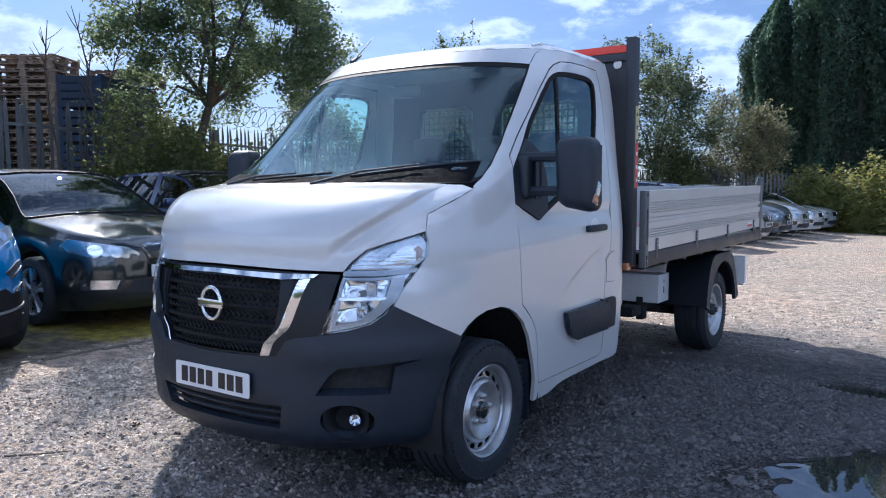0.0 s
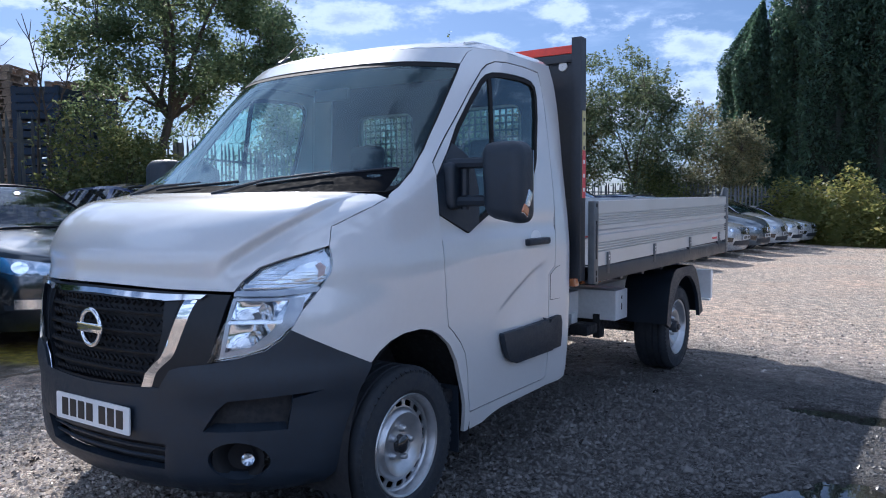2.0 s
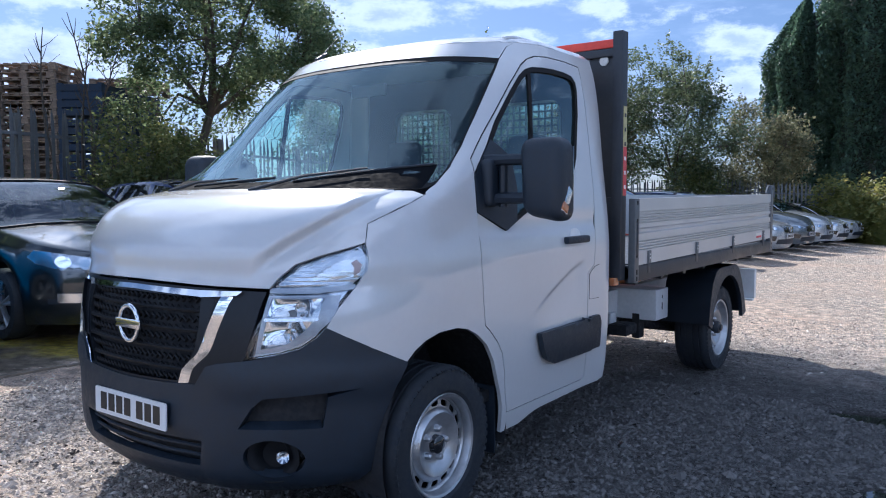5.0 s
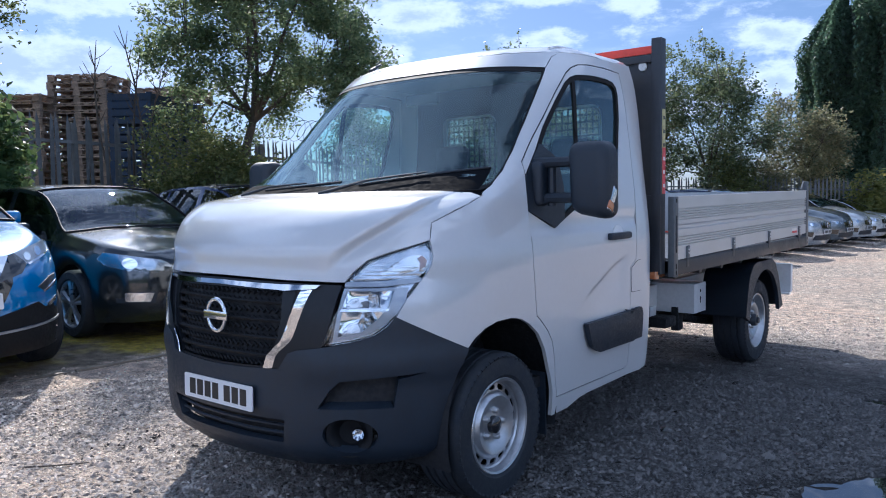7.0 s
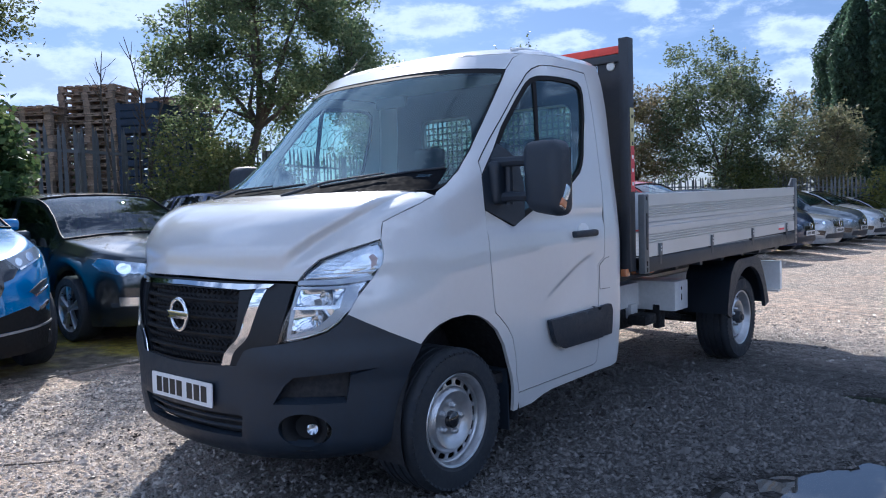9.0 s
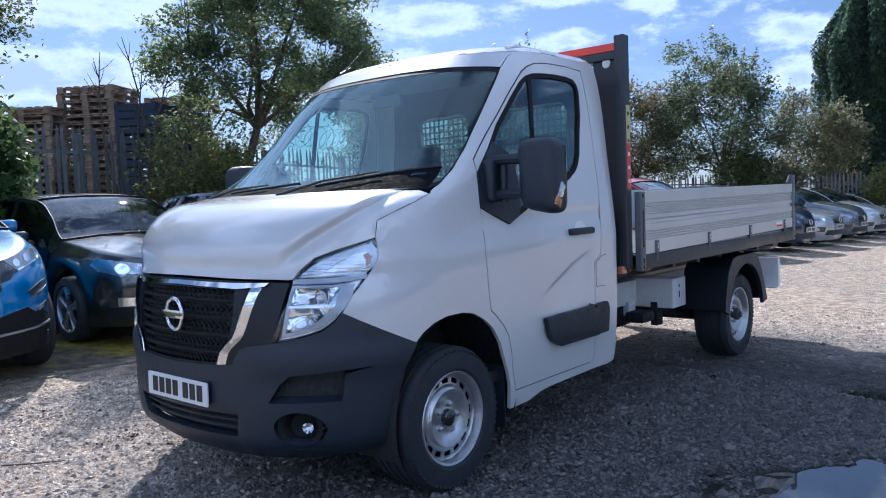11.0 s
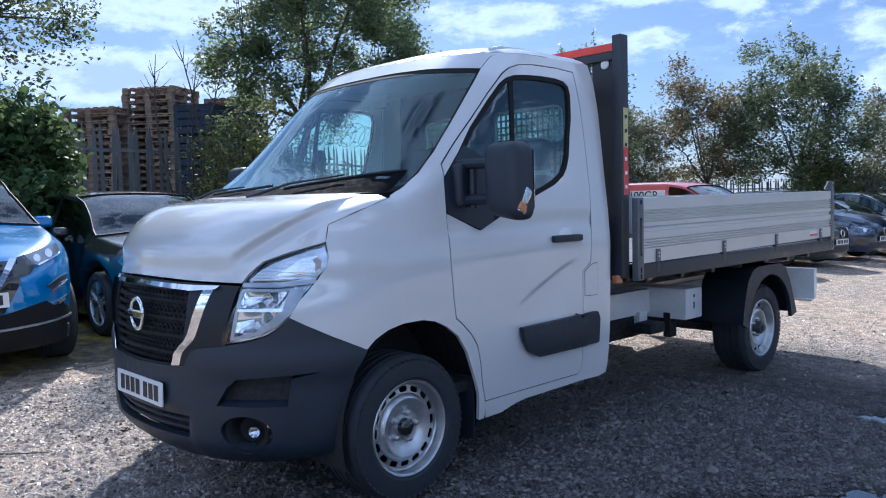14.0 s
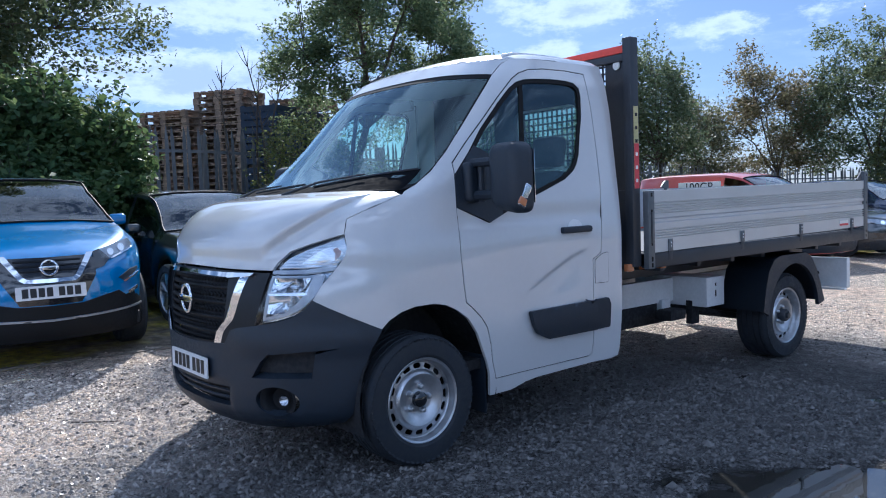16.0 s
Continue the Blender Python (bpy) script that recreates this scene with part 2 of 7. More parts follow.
GLASS = glass_material("tinted windscreen", (0.70, 0.90, 0.84), (0.75, 0.93, 1.0), 0.08, dust=0.012)
REAR_GLASS = glass_material("tinted rear pane", (0.40, 0.52, 0.50))
SIDE_GLASS = glass_material("tinted side glass", (0.72, 0.90, 0.85), (0.80, 0.94, 1.0), 0.11, dust=0.006)
DARK_GLASS = glass_material("dark car glass", (0.40, 0.48, 0.48), face=0.09)
LENS = glass_material("clear lens", (0.93, 0.95, 0.97), face=0.05)
BARK = material("bark", (0.085, 0.07, 0.055), 0.9, grain=0.3, grain_scale=12, stain=0.3, bump=0.6, bump_scale=30)
FENCE_STEEL = material("weathered galvanised steel", (0.145, 0.15, 0.155), 0.6, metal=0.3, grain=0.12, grain_scale=20, stain=0.25, vary=0.15)
CRATE_BLUE = material("blue painted crate wood", (0.030, 0.050, 0.095), 0.8, grain=0.2, grain_scale=25, stain=0.25, stain_scale=4, vary=0.2)
PALLET_WOOD = material("weathered pallet wood", (0.28, 0.215, 0.165), 0.85, grain=0.25, grain_scale=25, stain=0.3, stain_scale=4, vary=0.3)
LEAF_MAIN = leaf_material("maple leaf", (0.125, 0.175, 0.085), 0.6)
LEAF_DARK = leaf_material("dark maple leaf", (0.085, 0.115, 0.055), 0.5)
LEAF_BUSH = leaf_material("bush leaf", (0.125, 0.155, 0.055), 0.55)
LEAF_FAR = leaf_material("far leaf", (0.10, 0.135, 0.070), 0.52)
LEAF_OLIVE = leaf_material("olive leaf", (0.145, 0.155, 0.085), 0.52)
LEAF_RUST = leaf_material("browning leaf", (0.14, 0.135, 0.070), 0.55)
LEAF_LAUREL = leaf_material("laurel leaf", (0.075, 0.125, 0.045), 0.4)
LEAF_HEDGE = leaf_material("hedge leaf", (0.18, 0.20, 0.06), 0.55)
LEAF_CONIFER = leaf_material("conifer spray", (0.075, 0.125, 0.088), 0.4)
SHADE_CORE = material("dark shade core", (0.020, 0.028, 0.020), 0.9, grain=0.3, grain_scale=3, stain=0.3, stain_scale=1, bump=0.6, bump_scale=6)

# ---- building tools ----
def thing(name, label, category, group="", at=(0, 0, 0), turn=0.0, kind=""):
    ob = new(name)
    ob.matrix_world = pose(*at, 0, 0, turn)
    ob.empty_display_size = 0.2
    return tagged(ob, label, category, group, kind)


def obj_from(name, bm, material_, smooth=True, sharp=40.0):
    me = bpy.data.meshes.new(name)
    bm.normal_update()
    bm.to_mesh(me)
    bm.free()
    me.materials.append(material_)
    if smooth and len(me.polygons):
        me.polygons.foreach_set("use_smooth", [True] * len(me.polygons))
        me.set_sharp_from_angle(angle=radians(sharp))
    return new(name, me)


def part(name, bm, material_, parent, label="", smooth=True, sharp=40.0):
    """Links a bmesh as one mesh object under a thing or a part, in that thing's own coordinates."""
    ob = obj_from(name, bm, material_, smooth, sharp)
    ob.parent = parent
    return tagged(ob, label) if label else ob


def shared(name, mesh, parent, m):
    """One more object on a mesh that alike pieces share."""
    ob = new(name, mesh)
    ob.parent = parent
    ob.matrix_local = m
    return ob


def add_box(bm, lo, hi, bevel=0.0, m=None, seg=2):
    c = [(a + b) / 2 for a, b in zip(lo, hi)]
    s = [max(1e-4, b - a) for a, b in zip(lo, hi)]
    mm = Matrix.Translation(c) @ Matrix.Diagonal((*s, 1))
    made = bmesh.ops.create_cube(bm, size=1.0, matrix=(m @ mm) if m else mm)
    if bevel:
        edges = {e for v in made["verts"] for e in v.link_edges}
        bmesh.ops.bevel(bm, geom=list(edges), offset=min(bevel, min(s) * 0.45), segments=seg, profile=0.6, affect="EDGES")
    return bm


def box(lo, hi, bevel=0.0, m=None, seg=2):
    return add_box(bmesh.new(), lo, hi, bevel, m, seg)


def add_tube(bm, pts, radius, sides=8, closed=False, cap=True):
    """A round bar along points; the radius may be a list."""
    pts = [Vector(p) for p in pts]
    n = len(pts)
    rads = radius if isinstance(radius, (list, tuple)) else [radius] * n
    rings, side = [], None
    for i, p in enumerate(pts):
        d = (pts[(i + 1) % n] - pts[i - 1]) if closed else (pts[min(i + 1, n - 1)] - pts[max(i - 1, 0)])
        d = d.normalized() if d.length > 1e-9 else Vector((0, 0, 1))
        if side is None:
            side = d.orthogonal().normalized()
        side = (side - d * side.dot(d))
        side = side.normalized() if side.length > 1e-6 else d.orthogonal().normalized()
        other = d.cross(side)
        rings.append([bm.verts.new(p + (side * math.cos(a) + other * math.sin(a)) * rads[i]) for a in (2 * math.pi * k / sides for k in range(sides))])
    for i in range(n if closed else n - 1):
        a, b = rings[i], rings[(i + 1) % n]
        for k in range(sides):
            bm.faces.new((a[k], a[(k + 1) % sides], b[(k + 1) % sides], b[k]))
    if cap and not closed:
        bm.faces.new(rings[0][::-1]); bm.faces.new(rings[-1])
    return bm


def tube(pts, radius, sides=8, closed=False):
    return add_tube(bmesh.new(), pts, radius, sides, closed)


def add_lathe(bm, profile, axis_m, seg=48, closed=False):
    """Turns (radius, along) points round the local z axis."""
    rings = []
    for r, h in profile:
        rings.append([bm.verts.new(axis_m @ Vector((r * math.cos(a), r * math.sin(a), h))) for a in (2 * math.pi * k / seg for k in range(seg))])
    n = len(rings)
    for i in range(n if closed else n - 1):
        a, b = rings[i], rings[(i + 1) % n]
        for k in range(seg):
            bm.faces.new((a[k], a[(k + 1) % seg], b[(k + 1) % seg], b[k]))
    return bm


def extrude(profile, axis, lo, hi):
    """A closed 2D profile drawn along an axis: x gives (y, z) points, y gives (x, z), z gives (x, y)."""
    bm = bmesh.new()

    def at(p, h):
        return {"x": (h, p[0], p[1]), "y": (p[0], h, p[1]), "z": (p[0], p[1], h)}[axis]

    a = [bm.verts.new(at(p, lo)) for p in profile]
    b = [bm.verts.new(at(p, hi)) for p in profile]
    n = len(profile)
    for i in range(n):
        bm.faces.new((a[i], a[(i + 1) % n], b[(i + 1) % n], b[i]))
    bm.faces.new(a[::-1]); bm.faces.new(b)
    bmesh.ops.recalc_face_normals(bm, faces=bm.faces)
    return bm


def smooth_curve(table):
    """A smooth curve through (place, value) rows that overshoots none of them."""
    xs, ys = [p[0] for p in table], [p[1] for p in table]
    h = [b - a for a, b in zip(xs, xs[1:])]
    s = [(b - a) / c for a, b, c in zip(ys, ys[1:], h)]
    m = [s[0]] + [0.0 if a * b <= 0 else 2 * a * b / (a + b) for a, b in zip(s, s[1:])] + [s[-1]]

    def value(x):
        if x <= xs[0]:
            return ys[0] + m[0] * (x - xs[0])
        if x >= xs[-1]:
            return ys[-1] + m[-1] * (x - xs[-1])
        i = next(k for k in range(len(h)) if x <= xs[k + 1])
        t = (x - xs[i]) / h[i]
        return ((2 * t**3 - 3 * t**2 + 1) * ys[i] + (t**3 - 2 * t**2 + t) * h[i] * m[i] + (3 * t**2 - 2 * t**3) * ys[i + 1] + (t**3 - t**2) * h[i] * m[i + 1])

    return value


def inside(p, poly):
    x, y, hit = p[0], p[1], False
    for (ax, ay), (bx, by) in zip(poly, poly[1:] + poly[:1]):
        if (ay > y) != (by > y) and x < (bx - ax) * (y - ay) / (by - ay) + ax:
            hit = not hit
    return hit


def area(poly):
    return sum(a[0] * b[1] - b[0] * a[1] for a, b in zip(poly, poly[1:] + poly[:1])) / 2


def grown(poly, d):
    """The outline moved outwards by d (inwards where d is negative)."""
    if area(poly) < 0:
        poly = poly[::-1]
    out, n = [], len(poly)
    for i in range(n):
        p, a, b = Vector(poly[i]), Vector(poly[i - 1]), Vector(poly[(i + 1) % n])
        u, v = (p - a).normalized(), (b - p).normalized()
        k = Vector((u.y + v.y, -u.x - v.x))
        k = k.normalized() / max(0.5, k.normalized().dot(Vector((u.y, -u.x)))) if k.length > 1e-6 else Vector((u.y, -u.x))
        out.append(tuple(p + k * d))
    return out


def rounded(poly, rad=0.03, seg=4):
    """The outline with its corners cut round."""
    out, n = [], len(poly)
    for i in range(n):
        p, a, b = Vector(poly[i]), Vector(poly[i - 1]), Vector(poly[(i + 1) % n])
        r = min(rad, (a - p).length * 0.45, (b - p).length * 0.45)
        s, e = p + (a - p).normalized() * r, p + (b - p).normalized() * r
        for k in range(seg + 1):
            t = k / seg
            out.append(tuple(s * (1 - t) ** 2 + p * 2 * t * (1 - t) + e * t**2))
    return out


def finer(poly, step):
    out = []
    for a, b in zip(poly, poly[1:] + poly[:1]):
        k = max(1, int(math.ceil((Vector(b) - Vector(a)).length / step)))
        out += [(a[0] + (b[0] - a[0]) * i / k, a[1] + (b[1] - a[1]) * i / k) for i in range(k)]
    return out


def panel(outline, surface, step=0.04, holes=(), flange=0.012, flip=False, bm=None):
    """A sheet with that outline and holes, laid on a surface(a, b), its edges turned in."""
    from mathutils import geometry
    bm = bm or bmesh.new()
    loops = [finer(outline, step)] + [finer(list(h), step) for h in holes]
    pts, edges = [], []
    for loop in loops:
        k = len(pts)
        pts += [Vector(p) for p in loop]
        edges += [(k + i, k + (i + 1) % len(loop)) for i in range(len(loop))]
    xs, ys = [p[0] for p in loops[0]], [p[1] for p in loops[0]]
    rim = np.array([tuple(p) for p in pts])
    row, y = 0, min(ys) + step / 2
    while y < max(ys):
        x = min(xs) + step * (0.5 if row % 2 else 0.0)
        while x < max(xs):
            if inside((x, y), loops[0]) and not any(inside((x, y), h) for h in loops[1:]):
                if ((rim - (x, y)) ** 2).sum(1).min() > (0.55 * step) ** 2:
                    pts.append(Vector((x, y)))
            x += step
        y += step * 0.87
        row += 1
    out, _, faces, *_ = geometry.delaunay_2d_cdt(pts, edges, [], 0, 1e-6)
    verts = [bm.verts.new(surface(p[0], p[1])) for p in out]
    kept = []
    for f in faces:
        c = sum((out[i] for i in f), Vector((0, 0))) / len(f)
        if inside(c, loops[0]) and not any(inside(c, h) for h in loops[1:]):
            kept.append(bm.faces.new([verts[i] for i in (f[::-1] if flip else f)]))
    bm.normal_update()
    if flange:
        rims = [e for f in kept for e in f.edges if len(e.link_faces) == 1]
        twin = {}
        for e in rims:
            for v in e.verts:
                if v not in twin:
                    twin[v] = (bm.verts.new(v.co), bm.verts.new(v.co - v.normal * flange))
        for e in rims:
            a, b = e.link_loops[0].vert, e.link_loops[0].link_loop_next.vert
            bm.faces.new((twin[b][0], twin[a][0], twin[a][1], twin[b][1]))
    loose = [v for v in bm.verts if not v.link_faces]
    bmesh.ops.delete(bm, geom=loose, context="VERTS")
    return bm


def plane_of(origin, right, up):
    """A flat surface for panel()."""
    o, r, u = Vector(origin), Vector(right), Vector(up)
    return lambda a, b: o + r * a + u * b


def rect(x0, y0, x1, y1):
    return [(x0, y0), (x1, y0), (x1, y1), (x0, y1)]


def rise(x, a, b):
    t = max(0.0, min(1.0, (x - a) / (b - a)))
    return t * t * (3 - 2 * t)


def ground_z(x, y):
    """The yard's height: level under the truck, rising to the parked cars, falling to the far fence."""
    left = max(0.0, -x - 1.2)
    return min(0.05 * left * rise(left, 0, 1.0), 0.32) - 0.018 * max(0.0, y - 5.0) * rise(y, 5.0, 9.0)

# ---- ground ----
def spaced(parts):
    out = []
    for lo, hi, step in parts:
        n = max(1, round((hi - lo) / step))
        out += [lo + (hi - lo) * i / n for i in range(n)]
    return out + [parts[-1][1]]


PUDDLES = ((2.92, 1.12, 1.02, 0.60, 20.0), (2.45, 2.88, 0.58, 0.15, -4.0))


def puddle_dip(x, y):
    """How deep the yard dips at a place, for the puddles to stand in."""
    dip = 0.0
    for cx, cy, rx, ry, turn in PUDDLES:
        if abs(x - cx) < 2 and abs(y - cy) < 2:
            c, s = math.cos(radians(turn)), math.sin(radians(turn))
            u, v = ((x - cx) * c + (y - cy) * s) / rx, (-(x - cx) * s + (y - cy) * c) / ry
            wob = 0.20 * noise.noise(Vector((x * 2.6, y * 2.6, 3.0))) + 0.16 * noise.noise(Vector((x * 8, y * 8, 7.0)))
            dip = max(dip, 0.034 * (1 - rise(math.hypot(u, v) + wob, 0.55, 1.45)))
    return dip


def yard_height(x, y):
    near = max(0.0, 1 - math.hypot(x - 1.0, y - 1.0) / 26)
    rough = 0.012 * noise.noise(Vector((x * 0.9, y * 0.9, 0))) + near * 0.006 * noise.noise(Vector((x * 5, y * 5, 1))) + near * 0.004 * noise.noise(Vector((x * 15, y * 15, 2)))
    return ground_z(x, y) - 0.004 + rough - puddle_dip(x, y)


def build_ground():
    xs = spaced([(-400, -60, 60), (-60, -16, 6), (-16, -5, 0.8), (-5, -0.6, 0.11), (-0.6, 4.6, 0.045), (4.6, 8, 0.3), (8, 40, 5), (40, 400, 60)])
    ys = spaced([(-200, -30, 50), (-30, -5, 3), (-5, -1.8, 0.2), (-1.8, 5.2, 0.05), (5.2, 10, 0.14), (10, 34, 0.7), (34, 90, 7), (90, 500, 70)])
    nx, ny = len(xs), len(ys)
    verts = [(x, y, yard_height(x, y)) for y in ys for x in xs]
    faces = [(j * nx + i, j * nx + i + 1, (j + 1) * nx + i + 1, (j + 1) * nx + i) for j in range(ny - 1) for i in range(nx - 1)]
    me = bpy.data.meshes.new("ground")
    me.from_pydata(verts, [], faces)
    me.polygons.foreach_set("use_smooth", [True] * len(me.polygons))
    me.materials.append(gravel_material())
    tagged(new("ground", me), "stony grey-brown gravel yard with worn dirt and mossy verge", "ground", kind="structure")


def damp_shaded(nt, colour, where):
    """The colour darkened in the hollow beside the truck by dampness and painted truck shade, and raised outside it for
    sun.
    """
    N, L = nt.nodes.new, nt.links.new
    big = N("ShaderNodeTexNoise"); big.inputs["Scale"].default_value, big.inputs["Detail"].default_value = 0.8, 6
    off = N("ShaderNodeVectorMath"); off.operation = "SUBTRACT"; off.inputs[1].default_value = (1.85, 0.95, 0.0)
    sq = N("ShaderNodeVectorMath"); sq.operation = "MULTIPLY"; sq.inputs[1].default_value = (0.37, 0.24, 0.0)
    ln = N("ShaderNodeVectorMath"); ln.operation = "LENGTH"
    L(where, big.inputs["Vector"]); L(where, off.inputs[0]); L(off.outputs[0], sq.inputs[0]); L(sq.outputs[0], ln.inputs[0])
    rim = N("ShaderNodeMath"); rim.operation = "MULTIPLY_ADD"; rim.inputs[1].default_value = 0.7
    L(big.outputs["Fac"], rim.inputs[0]); L(ln.outputs["Value"], rim.inputs[2])
    damp_shade, drab = N("ShaderNodeMapRange"), N("ShaderNodeMapRange")
    damp_shade.interpolation_type = "SMOOTHSTEP"
    # dark and grey inside for wet ground plus painted shade, brighter outside for painted sun
    for r, lo, hi in ((damp_shade, 0.41, 1.95), (drab, 0.35, 1.15)):
        r.inputs["From Min"].default_value, r.inputs["From Max"].default_value = 0.95, 1.55
        r.inputs["To Min"].default_value, r.inputs["To Max"].default_value = lo, hi
        L(rim.outputs[0], r.inputs["Value"])
    damp_shade_tone = N("ShaderNodeHueSaturation")
    L(drab.outputs[0], damp_shade_tone.inputs["Saturation"]); L(damp_shade.outputs[0], damp_shade_tone.inputs["Value"]); L(colour, damp_shade_tone.inputs["Color"])
    return damp_shade_tone.outputs[0]


def stone_material():
    m = material("loose stone", (0.25, 0.215, 0.18), 0.75, grain=0.15, grain_scale=200, stain=0.1, vary=0.75, island=True)
    nt = m.node_tree
    b = nt.nodes["Principled BSDF"]
    was = b.inputs["Base Color"].links[0].from_socket
    co = nt.nodes.new("ShaderNodeTexCoord")
    nt.links.new(damp_shaded(nt, was, co.outputs["Object"]), b.inputs["Base Color"])
    return m


def gravel_material():
    m = bpy.data.materials.new("gravel")
    m.use_nodes = True
    nt = m.node_tree
    N, L = nt.nodes.new, nt.links.new
    b = nt.nodes["Principled BSDF"]
    co = N("ShaderNodeTexCoord")

    def tex(kind, scale, detail=4):
        t = N(kind); t.inputs["Scale"].default_value = scale
        if kind == "ShaderNodeTexNoise":
            t.inputs["Detail"].default_value = detail
        L(co.outputs["Object"], t.inputs["Vector"])
        return t

    def ramp(src, *stops):
        r = N("ShaderNodeValToRGB")
        while len(r.color_ramp.elements) < len(stops):
            r.color_ramp.elements.new(0.5)
        for e, (p, c) in zip(r.color_ramp.elements, stops):
            e.position, e.color = p, (*c, 1)
        L(src, r.inputs[0])
        return r.outputs[0]

    def mix(f, a, c, how="MIX"):
        x = N("ShaderNodeMix"); x.data_type, x.blend_type = "RGBA", how
        if isinstance(f, float):
            x.inputs["Factor"].default_value = f
        else:
            L(f, x.inputs["Factor"])
        L(a, x.inputs[6]); L(c, x.inputs[7])
        return x.outputs[2]

    stones, chips = tex("ShaderNodeTexVoronoi", 62), tex("ShaderNodeTexVoronoi", 125)
    big, mid, wide = tex("ShaderNodeTexNoise", 0.8, 6), tex("ShaderNodeTexNoise", 6, 5), tex("ShaderNodeTexNoise", 0.22, 3)
    sep = N("ShaderNodeSeparateColor"); L(stones.outputs["Color"], sep.inputs[0])
    stone_tone = ramp(sep.outputs[0], (0.0, (0.07, 0.06, 0.05)), (0.35, (0.26, 0.215, 0.175)), (0.75, (0.48, 0.41, 0.34)), (1.0, (0.70, 0.63, 0.55)))
    sep2 = N("ShaderNodeSeparateColor"); L(chips.outputs["Color"], sep2.inputs[0])
    chip_tone = ramp(sep2.outputs[1], (0.0, (0.05, 0.043, 0.038)), (0.5, (0.28, 0.24, 0.20)), (1.0, (0.68, 0.61, 0.53)))
    dirt = ramp(mid.outputs["Fac"], (0.3, (0.24, 0.19, 0.152)), (0.7, (0.44, 0.36, 0.29)))
    base = mix(ramp(mid.outputs["Fac"], (0.42, (0, 0, 0)), (0.58, (1, 1, 1))), stone_tone, chip_tone)
    base = mix(ramp(big.outputs["Fac"], (0.50, (0, 0, 0)), (0.72, (0.75, 0.75, 0.75))), base, dirt)
    # far out the yard wears to pale pink-brown dirt
    base = mix(ramp(wide.outputs["Fac"], (0.45, (0, 0, 0)), (0.62, (0.5, 0.5, 0.5))), base, ramp(mid.outputs["Fac"], (0.3, (0.35, 0.275, 0.215)), (0.7, (0.52, 0.42, 0.335))))
    # moss and thin grass on the verge where the cars stand
    where = N("ShaderNodeSeparateXYZ"); L(co.outputs["Object"], where.inputs[0])
    wob = N("ShaderNodeMath"); wob.operation = "MULTIPLY_ADD"; wob.inputs[1].default_value = 0.5
    L(mid.outputs["Fac"], wob.inputs[0]); L(where.outputs["X"], wob.inputs[2])
    verge = N("ShaderNodeMapRange"); verge.inputs["From Min"].default_value, verge.inputs["From Max"].default_value = -2.75, -2.95
    L(wob.outputs[0], verge.inputs["Value"])
    moss = ramp(tex("ShaderNodeTexNoise", 18, 5).outputs["Fac"], (0.35, (0.19, 0.16, 0.06)), (0.55, (0.30, 0.25, 0.07)), (0.75, (0.19, 0.21, 0.06)))
    soil = ramp(mid.outputs["Fac"], (0.3, (0.09, 0.08, 0.065)), (0.7, (0.18, 0.16, 0.13)))
    base = mix(verge.outputs[0], base, mix(ramp(big.outputs["Fac"], (0.44, (0, 0, 0)), (0.56, (1, 1, 1))), moss, soil))
    patch, worn = tex("ShaderNodeTexNoise", 10, 7), N("ShaderNodeMapRange")
    worn.inputs["From Min"].default_value, worn.inputs["From Max"].default_value = 0.32, 0.68
    worn.inputs["To Min"].default_value, worn.inputs["To Max"].default_value = 0.62, 1.38
    tread = N("ShaderNodeHueSaturation")
    L(patch.outputs["Fac"], worn.inputs["Value"]); L(worn.outputs[0], tread.inputs["Value"]); L(base, tread.inputs["Color"])
    base = damp_shaded(nt, tread.outputs[0], co.outputs["Object"])
    # wet rim round the standing water
    wet = N("ShaderNodeMapRange"); wet.inputs["From Min"].default_value, wet.inputs["From Max"].default_value = -0.026, -0.014
    wet.inputs["To Min"].default_value = 0.35
    near_z = N("ShaderNodeMath"); near_z.operation = "MAXIMUM"
    far = N("ShaderNodeMapRange"); far.inputs["From Min"].default_value, far.inputs["From Max"].default_value = 4.0, 5.0
    L(where.outputs["Y"], far.inputs["Value"]); L(where.outputs["Z"], wet.inputs["Value"])
    L(wet.outputs[0], near_z.inputs[0]); L(far.outputs[0], near_z.inputs[1])
    hs = N("ShaderNodeHueSaturation"); L(base, hs.inputs["Color"]); L(near_z.outputs[0], hs.inputs["Value"])
    L(hs.outputs[0], b.inputs["Base Color"])
    b.inputs["Roughness"].default_value = 0.85
    b.inputs["Specular IOR Level"].default_value = 0.3
    add = N("ShaderNodeMath"); add.operation = "ADD"
    L(stones.outputs["Distance"], add.inputs[0]); L(chips.outputs["Distance"], add.inputs[1])
    bump = N("ShaderNodeBump"); bump.invert = True
    bump.inputs["Strength"].default_value, bump.inputs["Distance"].default_value = 1.0, 0.035
    L(add.outputs[0], bump.inputs["Height"]); L(bump.outputs[0], b.inputs["Normal"])
    return m


build_ground()


